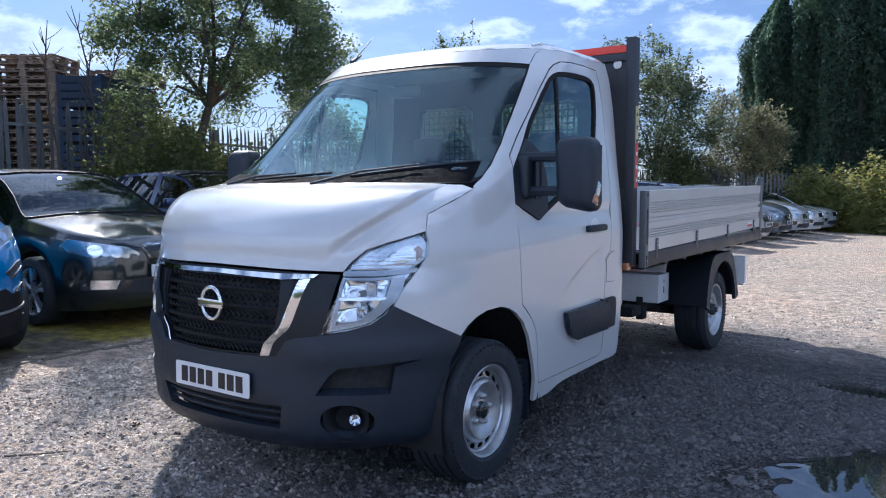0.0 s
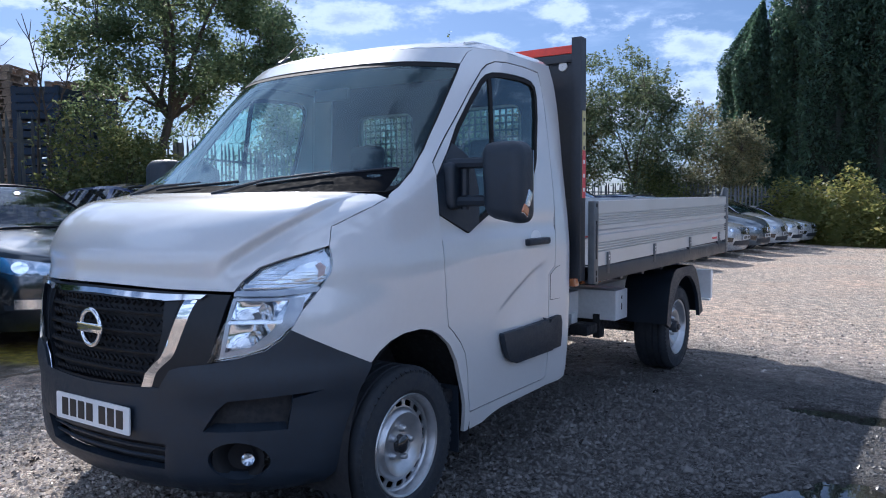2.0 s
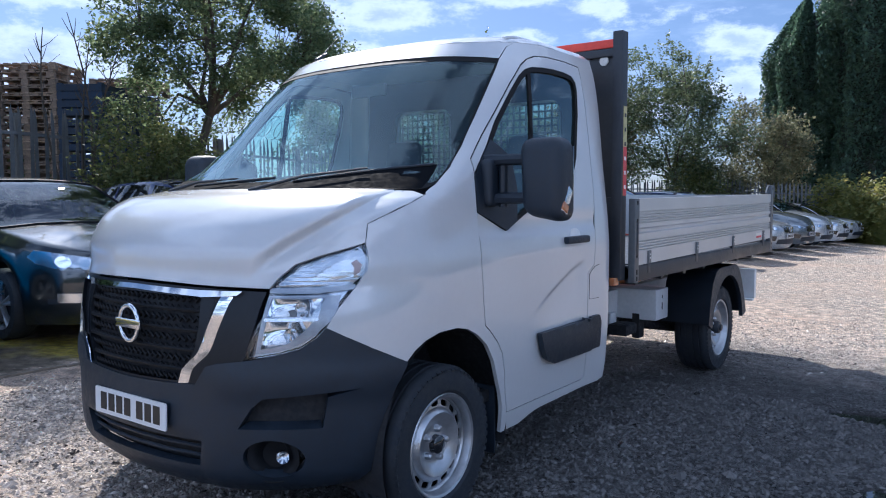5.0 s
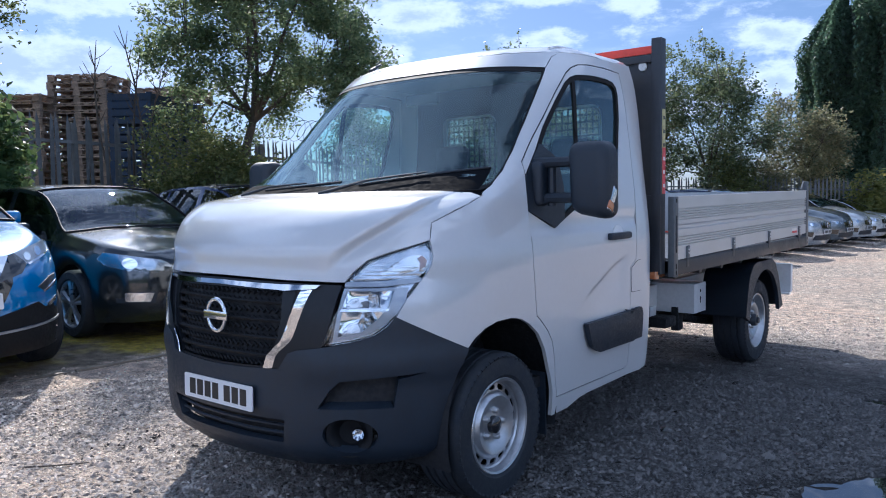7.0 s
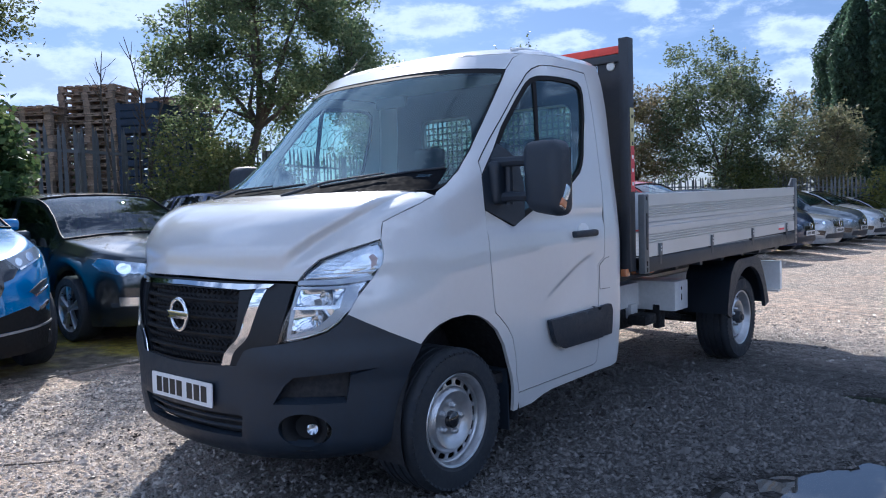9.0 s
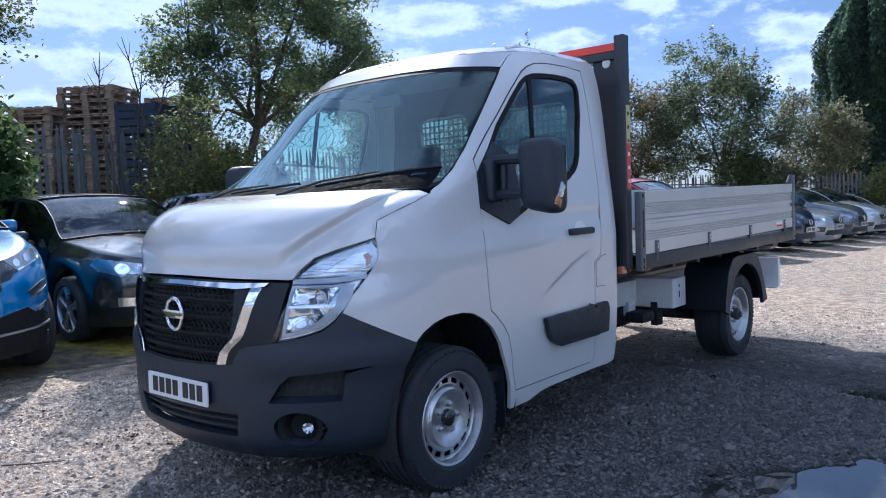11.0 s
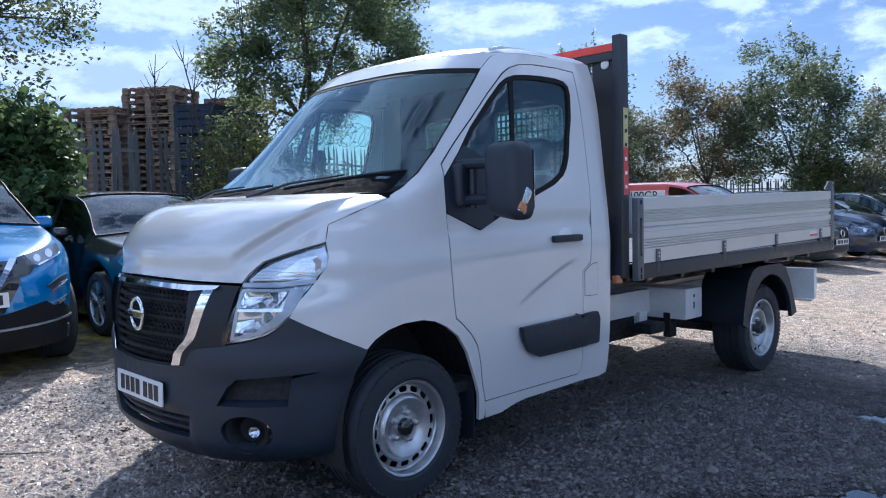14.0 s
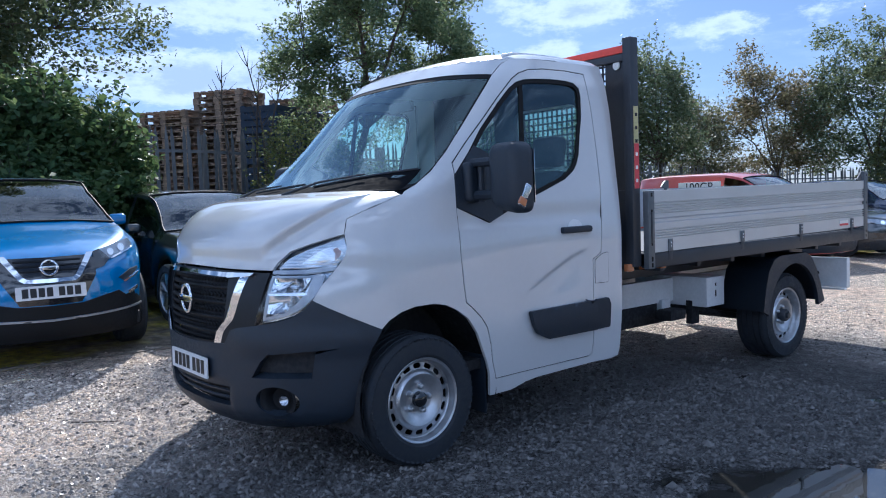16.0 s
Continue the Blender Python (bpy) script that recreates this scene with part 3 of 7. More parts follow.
def build_puddles():
    water = bpy.data.materials.new("puddle water")
    water.use_nodes = True
    nt = water.node_tree
    b = nt.nodes["Principled BSDF"]
    b.inputs["Base Color"].default_value = (0.035, 0.034, 0.030, 1)
    b.inputs["Roughness"].default_value = 0.012
    b.inputs["IOR"].default_value = 2.1
    co, t, k = nt.nodes.new("ShaderNodeTexCoord"), nt.nodes.new("ShaderNodeTexNoise"), nt.nodes.new("ShaderNodeBump")
    t.inputs["Scale"].default_value = 9
    k.inputs["Strength"].default_value, k.inputs["Distance"].default_value = 0.03, 0.01
    nt.links.new(co.outputs["Object"], t.inputs["Vector"]); nt.links.new(t.outputs["Fac"], k.inputs["Height"]); nt.links.new(k.outputs[0], b.inputs["Normal"])
    for cx, cy, rx, ry, turn in PUDDLES:
        ring = [(cx + 1.6 * rx * math.cos(a) * math.cos(radians(turn)) - 1.6 * ry * math.sin(a) * math.sin(radians(turn)),
                 cy + 1.6 * rx * math.cos(a) * math.sin(radians(turn)) + 1.6 * ry * math.sin(a) * math.cos(radians(turn))) for a in (2 * math.pi * k2 / 40 for k2 in range(40))]
        bm = panel(ring, lambda a, c: Vector((a, c, -0.026)), 0.2, flange=0)
        tagged(obj_from("puddle", bm, water), "still muddy rain puddle in the gravel", "puddle", "puddles", "structure")


build_puddles()

# ---- the truck: nose towards -y, front axle at y = 0 ----
X0 = -0.015
half_width = smooth_curve(((0.2, 0.955), (0.4, 0.985), (0.7, 1.0), (1.1, 1.003), (1.25, 0.992), (1.575, 0.955), (2.05, 0.905), (2.2, 0.874)))
nose_y = smooth_curve(((0.2, -0.79), (0.3, -0.85), (0.45, -0.868), (0.75, -0.862), (0.9, -0.85), (1.0, -0.83), (1.06, -0.805), (1.12, -0.785), (1.2, -0.745),
                       (1.28, -0.68), (1.35, -0.58), (1.4, -0.46), (1.44, -0.3), (1.575, -0.05), (2.1, 0.5), (2.2, 0.62)))
nose_depth = smooth_curve(((0.2, 0.8), (1.0, 0.8), (1.23, 0.66), (1.4, 0.5), (2.2, 0.5)))
nose_power = smooth_curve(((0.2, 2.3), (1.2, 2.3), (1.5, 2.6), (2.2, 2.6)))


def cab_width(y, z):
    w = half_width(z) - 0.025 * max(0.0, min(1.0, 0.9 - y)) * rise(z, 0.95, 1.45)
    v = max(0.0, min(1.0, (y - 1.56) / 0.10))
    return w - 0.026 * (1 - math.sqrt(max(0.0, 1 - v * v)))


def side_x(y, z):
    u, n = (y - nose_y(z)) / nose_depth(z), nose_power(z)
    return cab_width(y, z) * (1 - (1 - max(0.0, min(1.0, u))) ** n) ** (1 / n)


def skin(th, z, off=0.0):
    """A place on the cab's outer skin: th goes round from the nose (0) to the flank (past 90 degrees)."""
    n, d, f, a, s = nose_power(z), nose_depth(z), nose_y(z), abs(th), (1 if th >= 0 else -1)
    if a < math.pi / 2:
        sx, cy = math.sin(a) ** (2 / n), math.cos(a) ** (2 / n)
        y = f + d * (1 - cy)
    else:
        sx, cy, y = 1.0, 0.0, f + d + (a - math.pi / 2)
    w = cab_width(y, z)
    g = Vector((sx ** (n - 1) / w, -(cy ** (n - 1)) / d, 0)).normalized()
    return Vector((X0 + s * (w * sx + g.x * off), y + g.y * off, z))


def th_x(x, z):
    q = min(1.0, abs(x) / half_width(z))
    return math.asin(q ** (nose_power(z) / 2)) * (1 if x >= 0 else -1)


def th_y(y, z, s=1):
    c = 1 - (y - nose_y(z)) / nose_depth(z)
    return s * (math.acos(min(1.0, c) ** (nose_power(z) / 2)) if c > 0 else math.pi / 2 - c * nose_depth(z))


def by_x(pts, s=1):
    return [(th_x(s * x, z), z) for x, z in pts]


def by_y(pts, s=1):
    return [(th_y(y, z, s), z) for y, z in pts]


def flank(s, off=0.0):
    """The cab's side as a surface over (y, z)."""
    return lambda y, z: Vector((X0 + s * (side_x(y, z) + off), y, z))


def wrap(off=0.0):
    return lambda th, z: skin(th, z, off)


truck = thing("dropside_truck", "white dropside truck with black bumper and silver boards on gravel", "truck")

DOOR = [(0.294, 1.58), (0.413, 1.699), (0.53, 1.812), (0.679, 1.963), (0.802, 2.076), (0.86, 2.112), (0.93, 2.135), (1.049, 2.147), (1.248, 2.15), (1.419, 2.141),
        (1.445, 1.931), (1.46, 1.681), (1.463, 1.466), (1.443, 1.253), (1.417, 1.016), (1.341, 0.975), (1.342, 0.69), (1.345, 0.475), (1.333, 0.386), (1.30, 0.37),
        (0.842, 0.367), (0.513, 0.363), (0.483, 0.469), (0.47, 0.568), (0.444, 0.667), (0.403, 0.726), (0.336, 0.79), (0.297, 0.819), (0.281, 0.934), (0.27, 1.087), (0.275, 1.314)]
WINDOW = [(0.284, 1.506), (0.413, 1.642), (0.516, 1.77), (0.665, 1.923), (0.764, 2.016), (0.82, 2.052), (0.88, 2.07), (0.98, 2.08), (1.10, 2.086), (1.235, 2.085), (1.31, 2.075),
          (1.35, 2.045), (1.36, 1.998), (1.345, 1.86), (1.316, 1.749), (1.29, 1.63), (1.262, 1.572), (1.225, 1.528), (1.141, 1.477), (0.934, 1.406), (0.766, 1.351), (0.504, 1.243), (0.278, 1.335)]
LAMP_EDGE = [(-0.545, 0.912), (-0.502, 0.985), (-0.433, 1.065), (-0.393, 1.123), (-0.382, 1.165), (-0.383, 1.228)]
LAMP_TOP = [(-0.383, 1.228), (-0.451, 1.207), (-0.526, 1.181), (-0.592, 1.149), (-0.637, 1.096), (-0.662, 1.05)]
LAMP_LOW = [(-0.662, 1.05), (-0.692, 0.968), (-0.722, 0.885), (-0.748, 0.786), (-0.68, 0.808), (-0.62, 0.833), (-0.575, 0.872), (-0.545, 0.912)]
BONNET_SIDE = [(-0.383, 1.228), (-0.360, 1.302), (-0.284, 1.336), (-0.161, 1.38), (-0.045, 1.418)]
SCREEN_SIDE = [(-0.03, 1.428), (0.055, 1.465), (0.17, 1.535), (0.29, 1.639), (0.429, 1.785), (0.59, 1.965), (0.68, 2.062), (0.714, 2.098)]
ARCH = [(0.48, 0.273), (0.466, 0.408), (0.445, 0.475), (0.415, 0.544), (0.374, 0.645), (0.314, 0.731), (0.236, 0.789), (0.16, 0.825), (0.077, 0.841), (-0.044, 0.840), (-0.132, 0.821), (-0.199, 0.788), (-0.244, 0.748)]
BUMPER_TOP = [(-0.244, 0.748), (-0.29, 0.77), (-0.395, 0.822), (-0.488, 0.875), (-0.545, 0.912)]
REAR_EDGE = [(1.585, 2.2), (1.606, 2.122), (1.634, 1.903), (1.644, 1.61), (1.639, 1.354), (1.628, 1.1), (1.625, 0.806), (1.621, 0.585), (1.609, 0.4), (1.594, 0.335), (1.52, 0.323)]
SILL = [(1.353, 0.327), (0.848, 0.317), (0.756, 0.306), (0.646, 0.278)]
ROOF_CORNER = [(0.80, 2.17), (0.86, 2.2)]


swage = smooth_curve(((0.6, 0.74), (0.76, 0.84), (1.0, 0.952), (1.17, 1.022), (1.39, 1.072), (1.5, 1.078)))


def build_cab_side(s):
    outer = BONNET_SIDE[1:] + SCREEN_SIDE + ROOF_CORNER + REAR_EDGE + SILL + ARCH + BUMPER_TOP[1:] + LAMP_EDGE[1:]
    lit = "white painted side panel with wheel arch"
    part("cab_side", panel(outer, flank(s), 0.035, [DOOR], 0.02, s < 0), WHITE, truck, lit, sharp=60)

    # door with a swage over a shallow scoop behind its middle
    def door_skin(y, z):
        ridge = swage(y)
        dent = 0.013 * rise(y, 0.70, 1.02) * (1 - rise(y, 1.20, 1.335)) * rise(z, ridge - 0.30, ridge - 0.05) * (1 - rise(z, ridge - 0.022, ridge + 0.006))
        belt = 0.008 * rise(z, 1.20, 1.26) * (1 - rise(z, 1.26, 1.36))
        return Vector((X0 + s * (side_x(y, z) - dent - belt), y, z))

    door = part("door", panel(grown(DOOR, -0.006), door_skin, 0.014, [WINDOW], 0.02, s < 0), WHITE, truck, "white cab door", sharp=60)
    part("door_gap", panel(grown(DOOR, 0.002), flank(s, -0.006), 0.03, [grown(DOOR, -0.008)], 0.0, s < 0), SEAL, truck, "dark shut line round the door")
    seal = grown(WINDOW, -0.002)
    part("window_seal", panel(seal, flank(s, -0.001), 0.03, [grown(WINDOW, -0.026)], 0.012, s < 0), SEAL, door, "black rubber window seal")
    glass_edge = grown(WINDOW, -0.022)
    pane = glass_edge
    part("window_pane", panel(pane, flank(s, -0.012), 0.06, flange=0, flip=s < 0), SIDE_GLASS, door, "tinted side window pane")
    part("window_bar", panel([(0.765, 1.32), (0.795, 1.32), (0.868, 2.055), (0.838, 2.05)], flank(s, -0.006), 0.04, flange=0.01, flip=s < 0), SEAL, door)
    foot = [(0.286, 1.50), (0.45, 1.675), (0.60, 1.60), (0.63, 1.45), (0.60, 1.29), (0.506, 1.247), (0.28, 1.338)]
    part("mirror_base", panel(foot, flank(s, 0.004), 0.03, flange=0.02, flip=s < 0), BLACK_PLASTIC, door, "black mirror base panel")
    # handle in its cup
    hx = X0 + s * (side_x(1.19, 1.17))
    bm = box((hx - 0.012, 1.055, 1.153), (hx + 0.030 * 1, 1.315, 1.192), 0.014) if s > 0 else box((hx - 0.030, 1.055, 1.153), (hx + 0.012, 1.315, 1.192), 0.014)
    part("door_handle", bm, BLACK_PLASTIC, door, "black pull handle")
    cup = [(1.185 + 0.062 * math.cos(a), 1.19 + 0.045 * math.sin(a)) for a in (math.pi * k / 14 for k in range(15))]
    part("handle_cup", panel(cup, flank(s, 0.002), 0.02, flange=0.004, flip=s < 0), WHITE_STEEL, door)
    mould = rounded([(0.759, 0.72), (1.330, 0.726), (1.341, 0.539), (0.90, 0.541), (0.815, 0.58), (0.777, 0.641)], 0.012)

    def mould_skin(y, z):
        puff = 0.036 + 0.006 * rise(z, 0.54, 0.60) * (1 - rise(z, 0.66, 0.72))
        return Vector((X0 + s * (side_x(y, z) + puff), y, z))

    part("side_moulding", panel(mould, mould_skin, 0.025, flange=0.03, flip=s < 0), BLACK_PLASTIC, door, "black plastic side moulding")
    cap = rounded([(1.347, 0.726), (1.463, 0.728), (1.485, 0.687), (1.478, 0.539), (1.352, 0.538)], 0.012)
    part("moulding_cap", panel(cap, flank(s, 0.020), 0.03, flange=0.03, flip=s < 0), BLACK_PLASTIC, truck, "black plastic end of the side moulding")
    flap = rounded([(1.354, 0.973), (1.424, 1.010), (1.483, 1.018), (1.484, 0.822), (1.354, 0.825)], 0.012)
    part("flap_gap", panel(flap, flank(s, 0.001), 0.04, flange=0.003, flip=s < 0), SEAL, truck)
    part("fuel_flap", panel(grown(flap, -0.003), flank(s, 0.0025), 0.04, flange=0.003, flip=s < 0), WHITE, truck, "white fuel filler flap")
    # wheel housing and mud flap
    liner = [(0.0 + 0.455 * math.cos(a), 0.365 + 0.475 * math.sin(a)) for a in (math.pi * (1.1 - 1.2 * k / 26) for k in range(27))]
    bm = bmesh.new()
    rows = [[bm.verts.new((X0 + s * x, y + 0.07, z)) for y, z in liner] for x in (0.55, 0.975)]
    for i in range(len(liner) - 1):
        bm.faces.new((rows[0][i], rows[0][i + 1], rows[1][i + 1], rows[1][i]))
    bm.faces.new(rows[0])
    part("wheel_housing", bm, UNDER_RECESS, truck, "black wheel-arch liner")
    part("mud_flap", box((X0 + s * 0.80 - 0.13, 0.462, 0.17), (X0 + s * 0.80 + 0.145, 0.474, 0.50), 0.004), BLACK_PLASTIC, truck, "black rubber mud flap")
    # lamp
    edge = by_y(LAMP_TOP + LAMP_LOW[1:-1] + LAMP_EDGE[:-1], s)
    if s < 0:
        edge = edge[::-1]
    head = part("headlight", panel(grown(edge, -0.003), wrap(-0.055), 0.03, flange=0.0), LAMP_PALE, truck, "clear headlight with chrome reflectors", sharp=60)
    part("lamp_lens", panel(grown(edge, -0.004), wrap(0.003), 0.03, flange=0.05), LENS, head, "clear polycarbonate lens", sharp=60)
    bar = by_x([(0.655, 1.042), (0.79, 1.040), (0.90, 1.054), (0.893, 1.072), (0.79, 1.060), (0.655, 1.060)], s)
    part("lamp_divider", panel(bar, wrap(-0.012), 0.03, flange=0.025), LAMP_GREY, head)
    bez = by_x([(0.655, 1.032), (0.865, 1.032), (0.862, 0.95), (0.80, 0.87), (0.742, 0.833), (0.63, 0.808)], s)
    bez_in = by_x([(0.668, 1.022), (0.826, 1.022), (0.818, 0.955), (0.78, 0.895), (0.732, 0.848), (0.648, 0.828)], s)
    part("lamp_bezel", panel(bez, wrap(-0.018), 0.03, [bez_in], 0.03), LAMP_GREY, head, "bright lamp bezel")
    shelf = by_x([(0.655, 0.948), (0.82, 0.948), (0.815, 0.936), (0.652, 0.936)], s)
    part("lamp_shelf", panel(shelf, wrap(-0.016), 0.03, flange=0.04), LAMP_SILVER, head)
    for lo, hi, zl, zh in ((0.672, 0.824, 0.952, 1.020), (0.662, 0.800, 0.846, 0.934)):
        zone = by_x([(lo, zh), (hi, zh), (hi - 0.03, zl), (lo - 0.012, zl)], s)

        def dish(th, z, zl=zl, zh=zh, lo=lo, hi=hi):
            u, v = (abs(skin(th, z).x - X0) - lo) / (hi - lo), (z - zl) / (zh - zl)
            return skin(th, z, -0.020 - 0.034 * max(0.0, 1 - (2 * u - 1) ** 2) * max(0.0, 1 - (1.6 * v - 1) ** 2))

        part("reflector", panel(zone, dish, 0.014, flange=0.0, flip=False), CHROME, head, "chrome reflector dish")
    for (cx, cz, r) in ((0.765, 0.988, 0.024), (0.745, 0.885, 0.028)):
        th = th_x(s * cx, cz)
        p, q = skin(th, cz, -0.045), skin(th, cz, 0.0)
        bm = add_lathe(bmesh.new(), [(r, 0.030), (r * 0.93, 0.012), (r * 0.6, 0.0), (r * 0.28, -0.004), (r * 0.26, 0.015), (0.001, 0.02)], look(p, p + (p - q).normalized() * 1.0), 24)
        part("projector", bm, CHROME, head, "chrome projector bowl")
    upper = by_x([(0.668, 1.066), (0.79, 1.066), (0.893, 1.078), (0.924, 1.118), (0.926, 1.165), (0.905, 1.205), (0.86, 1.185), (0.79, 1.155), (0.72, 1.115)], s)
    part("upper_reflector", panel(upper, lambda th, z: skin(th, z, -0.024 - 0.0009 * math.sin(z * 420)), 0.006, flange=0.0), LAMP_PALE, head, "ribbed pale upper reflector")
    wink = by_x(rounded([(0.77, 1.085), (0.90, 1.098), (0.914, 1.14), (0.895, 1.172), (0.85, 1.158)], 0.02), s)
    part("indicator", panel(wink, lambda th, z: skin(th, z, -0.018 + 0.0008 * math.sin(z * 700)), 0.006, flange=0.02), LAMP_SILVER, head, "ribbed clear indicator bowl")
    amber = by_x([(0.892, 1.106), (0.905, 1.118), (0.909, 1.145), (0.896, 1.166), (0.885, 1.155), (0.893, 1.135)], s)
    part("bulb", panel(amber, wrap(-0.010), 0.02, flange=0.01), material("pale amber bulb %d" % s, (0.42, 0.30, 0.28), 0.2, grain=0.1), head)
    return door


for side in (1, -1):
    build_cab_side(side)


# bonnet: laid out along the nose's own curve, so that its flat top is as fine as its front
BZ = [1.03 + 0.43 * i / 60 for i in range(61)]
BS = [0.0]
for a, b in zip(BZ, BZ[1:]):
    BS.append(BS[-1] + math.hypot(b - a, nose_y(b) - nose_y(a)))
s_of_z, z_of_s = smooth_curve(tuple(zip(BZ, BS))), smooth_curve(tuple(zip(BS, BZ)))


def bonnet_skin(th, s):
    z = z_of_s(s)
    p = skin(th, z)
    u = abs(p.x - X0)
    line = 0.60 + 0.22 * rise(z, 1.12, 1.40)
    lift = 0.030 * rise(z, 1.09, 1.20) * (1 - min(1.0, max(0.0, (u - line + 0.022) / 0.034))) - 0.010 * rise(u, line - 0.005, line + 0.014) * (1 - rise(u, line + 0.03, line + 0.11)) * rise(z, 1.12, 1.2)
    lift *= 1 - 0.85 * rise(z, 1.385, 1.44)
    return skin(th, z, lift) + Vector((0, 0, 0.4 * lift))


right_edge = by_x([(0.0, 1.07), (0.2, 1.068), (0.38, 1.063), (0.54, 1.06), (0.655, 1.057)]) + by_y(LAMP_TOP[::-1][1:] + BONNET_SIDE[1:]) + by_y([(-0.06, 1.436)])
right_edge += [(right_edge[-1][0] * k, z) for k, z in ((0.75, 1.442), (0.4, 1.445))]
loop = right_edge + [(0.0, 1.446)] + [(-a, b) for a, b in right_edge[:0:-1]]
part("bonnet", panel([(a, s_of_z(b)) for a, b in grown(loop, -0.003)], bonnet_skin, 0.016, flange=0.02), WHITE, truck, "white bonnet with two pressed creases", sharp=70)

# windscreen, its seal, the header above it and the scuttle below
screen = by_x([(0.0, 2.122), (0.3, 2.121), (0.55, 2.116), (0.70, 2.106)]) + by_y(SCREEN_SIDE[::-1][0:7]) + [(th_y(-0.03, 1.43) * k, 1.447) for k in (0.95, 0.6, 0.3)]
screen = screen[::-1] + [(-a, b) for a, b in screen[1:]]
screen = [p for i, p in enumerate(screen) if i == 0 or (Vector(p) - Vector(screen[i - 1])).length > 1e-4]
part("windscreen_seal", panel(grown(screen, 0.004), wrap(-0.004), 0.05, [grown(screen, -0.022)], 0.02), SEAL, truck, "black windscreen surround")
frit = by_x([(0.87, 1.552), (0.6, 1.526), (0.3, 1.508), (0.0, 1.498), (-0.3, 1.494), (-0.6, 1.494), (-0.87, 1.51)]) + [(th_y(-0.02, 1.44) * k, 1.446) for k in (-0.97, -0.6, -0.2, 0.2, 0.6, 0.97)]
part("screen_foot", panel(frit[::-1], wrap(-0.003), 0.05, flange=0), SCUTTLE, truck, "black plastic band along the foot of the windscreen")
part("windscreen", panel(grown(screen, -0.016), wrap(-0.007), 0.06, flange=0), GLASS, truck, "tinted curved windscreen")
head_low = by_x([(0.0, 2.126), (0.3, 2.125), (0.55, 2.120), (0.70, 2.110)]) + by_y([(0.714, 2.101), (0.80, 2.172), (0.86, 2.2)])
header = head_low + by_x([(0.55, 2.2), (0.3, 2.2), (0.0, 2.2)]) + [(-a, b) for a, b in by_x([(0.3, 2.2), (0.55, 2.2)])] + [(-a, b) for a, b in head_low[:0:-1]]
part("roof_header", panel(header, wrap(0.0), 0.04, flange=0.0), WHITE, truck, "white roof edge above the windscreen", sharp=60)


def roof_skin(x, y):
    q = min(1.0, abs(x) / 0.875)
    front = nose_y(2.2) + 0.5 * (1 - (1 - q**2.6) ** (1 / 2.6))
    u = max(0.0, min(1.0, (y - front) / 0.26))
    v = max(0.0, min(1.0, (1.60 - y) / 0.14))
    w = cab_width(max(y, front), 2.2)
    k = min(1.0, abs(x) / w)
    h = (1 - k**4.5) ** 0.42 * (1 - (1 - u) ** 2.2) * (0.45 + 0.55 * (1 - (1 - v) ** 2))
    return Vector((X0 + x, y, 2.2 + 0.068 * h))


rim = [skin(th, 2.2) for th in [0.0] + [a[0] for a in by_x([(0.25, 2.2), (0.45, 2.2), (0.6, 2.2), (0.7, 2.2), (0.77, 2.2)])] + [a[0] for a in by_y([(0.9, 2.2), (0.97, 2.2), (1.06, 2.2)])]]
rim = [(p.x - X0, p.y) for p in rim] + [(cab_width(y, 2.2), y) for y in (1.2, 1.35, 1.48, 1.54, 1.57, 1.598)]
roof_loop = rim + [(-x, y) for x, y in rim[:0:-1]]
part("roof", panel(roof_loop, roof_skin, 0.03, flange=0.0), WHITE, truck, "white cab roof", sharp=70)
for side in (1, -1):
    pts = [roof_skin(side * 0.74, y) + Vector((0, 0, 0.004)) for y in (0.86, 0.95, 1.1, 1.3, 1.55)]
    part("roof_gutter", tube(pts, 0.010, 6), WHITE_STEEL, truck)
mast = roof_skin(-0.58, 0.80)
aerial = part("aerial", tube([mast, mast + Vector((0, 0.03, 0.025)), mast + Vector((0, 0.09, 0.06))], [0.022, 0.012, 0.005], 8), BLACK_PLASTIC, truck, "black roof aerial")
part("whip", tube([mast + Vector((0, 0.03, 0.03)), mast + Vector((0.0, 0.22, 0.20))], [0.004, 0.002], 6), BLACK_PLASTIC, aerial)

# scuttle, wipers
scuttle = by_y([(-0.035, 1.405), (-0.02, 1.43), (0.05, 1.468)])
scuttle = [(a * k, z) for (a, z), k in zip(scuttle, (1, 1, 1))] + [(scuttle[2][0] * k, 1.462) for k in (0.6, 0.0, -0.6)] + [(-a, z) for a, z in scuttle[::-1]] + [(scuttle[0][0] * k, 1.415) for k in (-0.6, 0.0, 0.6)]
part("scuttle", panel(scuttle, wrap(-0.03), 0.05, flange=0.02), SCUTTLE, truck, "black scuttle panel below the windscreen")
for x0, z0, x1, z1 in ((0.30, 1.480, 0.86, 1.552), (-0.42, 1.464, 0.14, 1.499)):
    blade = [skin(th_x(x0 + (x1 - x0) * t, z0 + (z1 - z0) * t), z0 + (z1 - z0) * t, 0.006) for t in (0, 0.2, 0.4, 0.6, 0.8, 1.0)]
    w = part("wiper", tube(blade, 0.0052, 6), BLACK_PLASTIC, truck, "black windscreen wiper")
    mid, foot = blade[3], skin(th_x(x0 - 0.18, 1.44), 1.44, 0.015)
    part("wiper_arm", tube([foot, (foot + mid) / 2 + Vector((0, -0.03, 0.02)), mid + Vector((0, -0.012, 0.012))], [0.009, 0.0065, 0.004], 6), BLACK_PLASTIC, w)

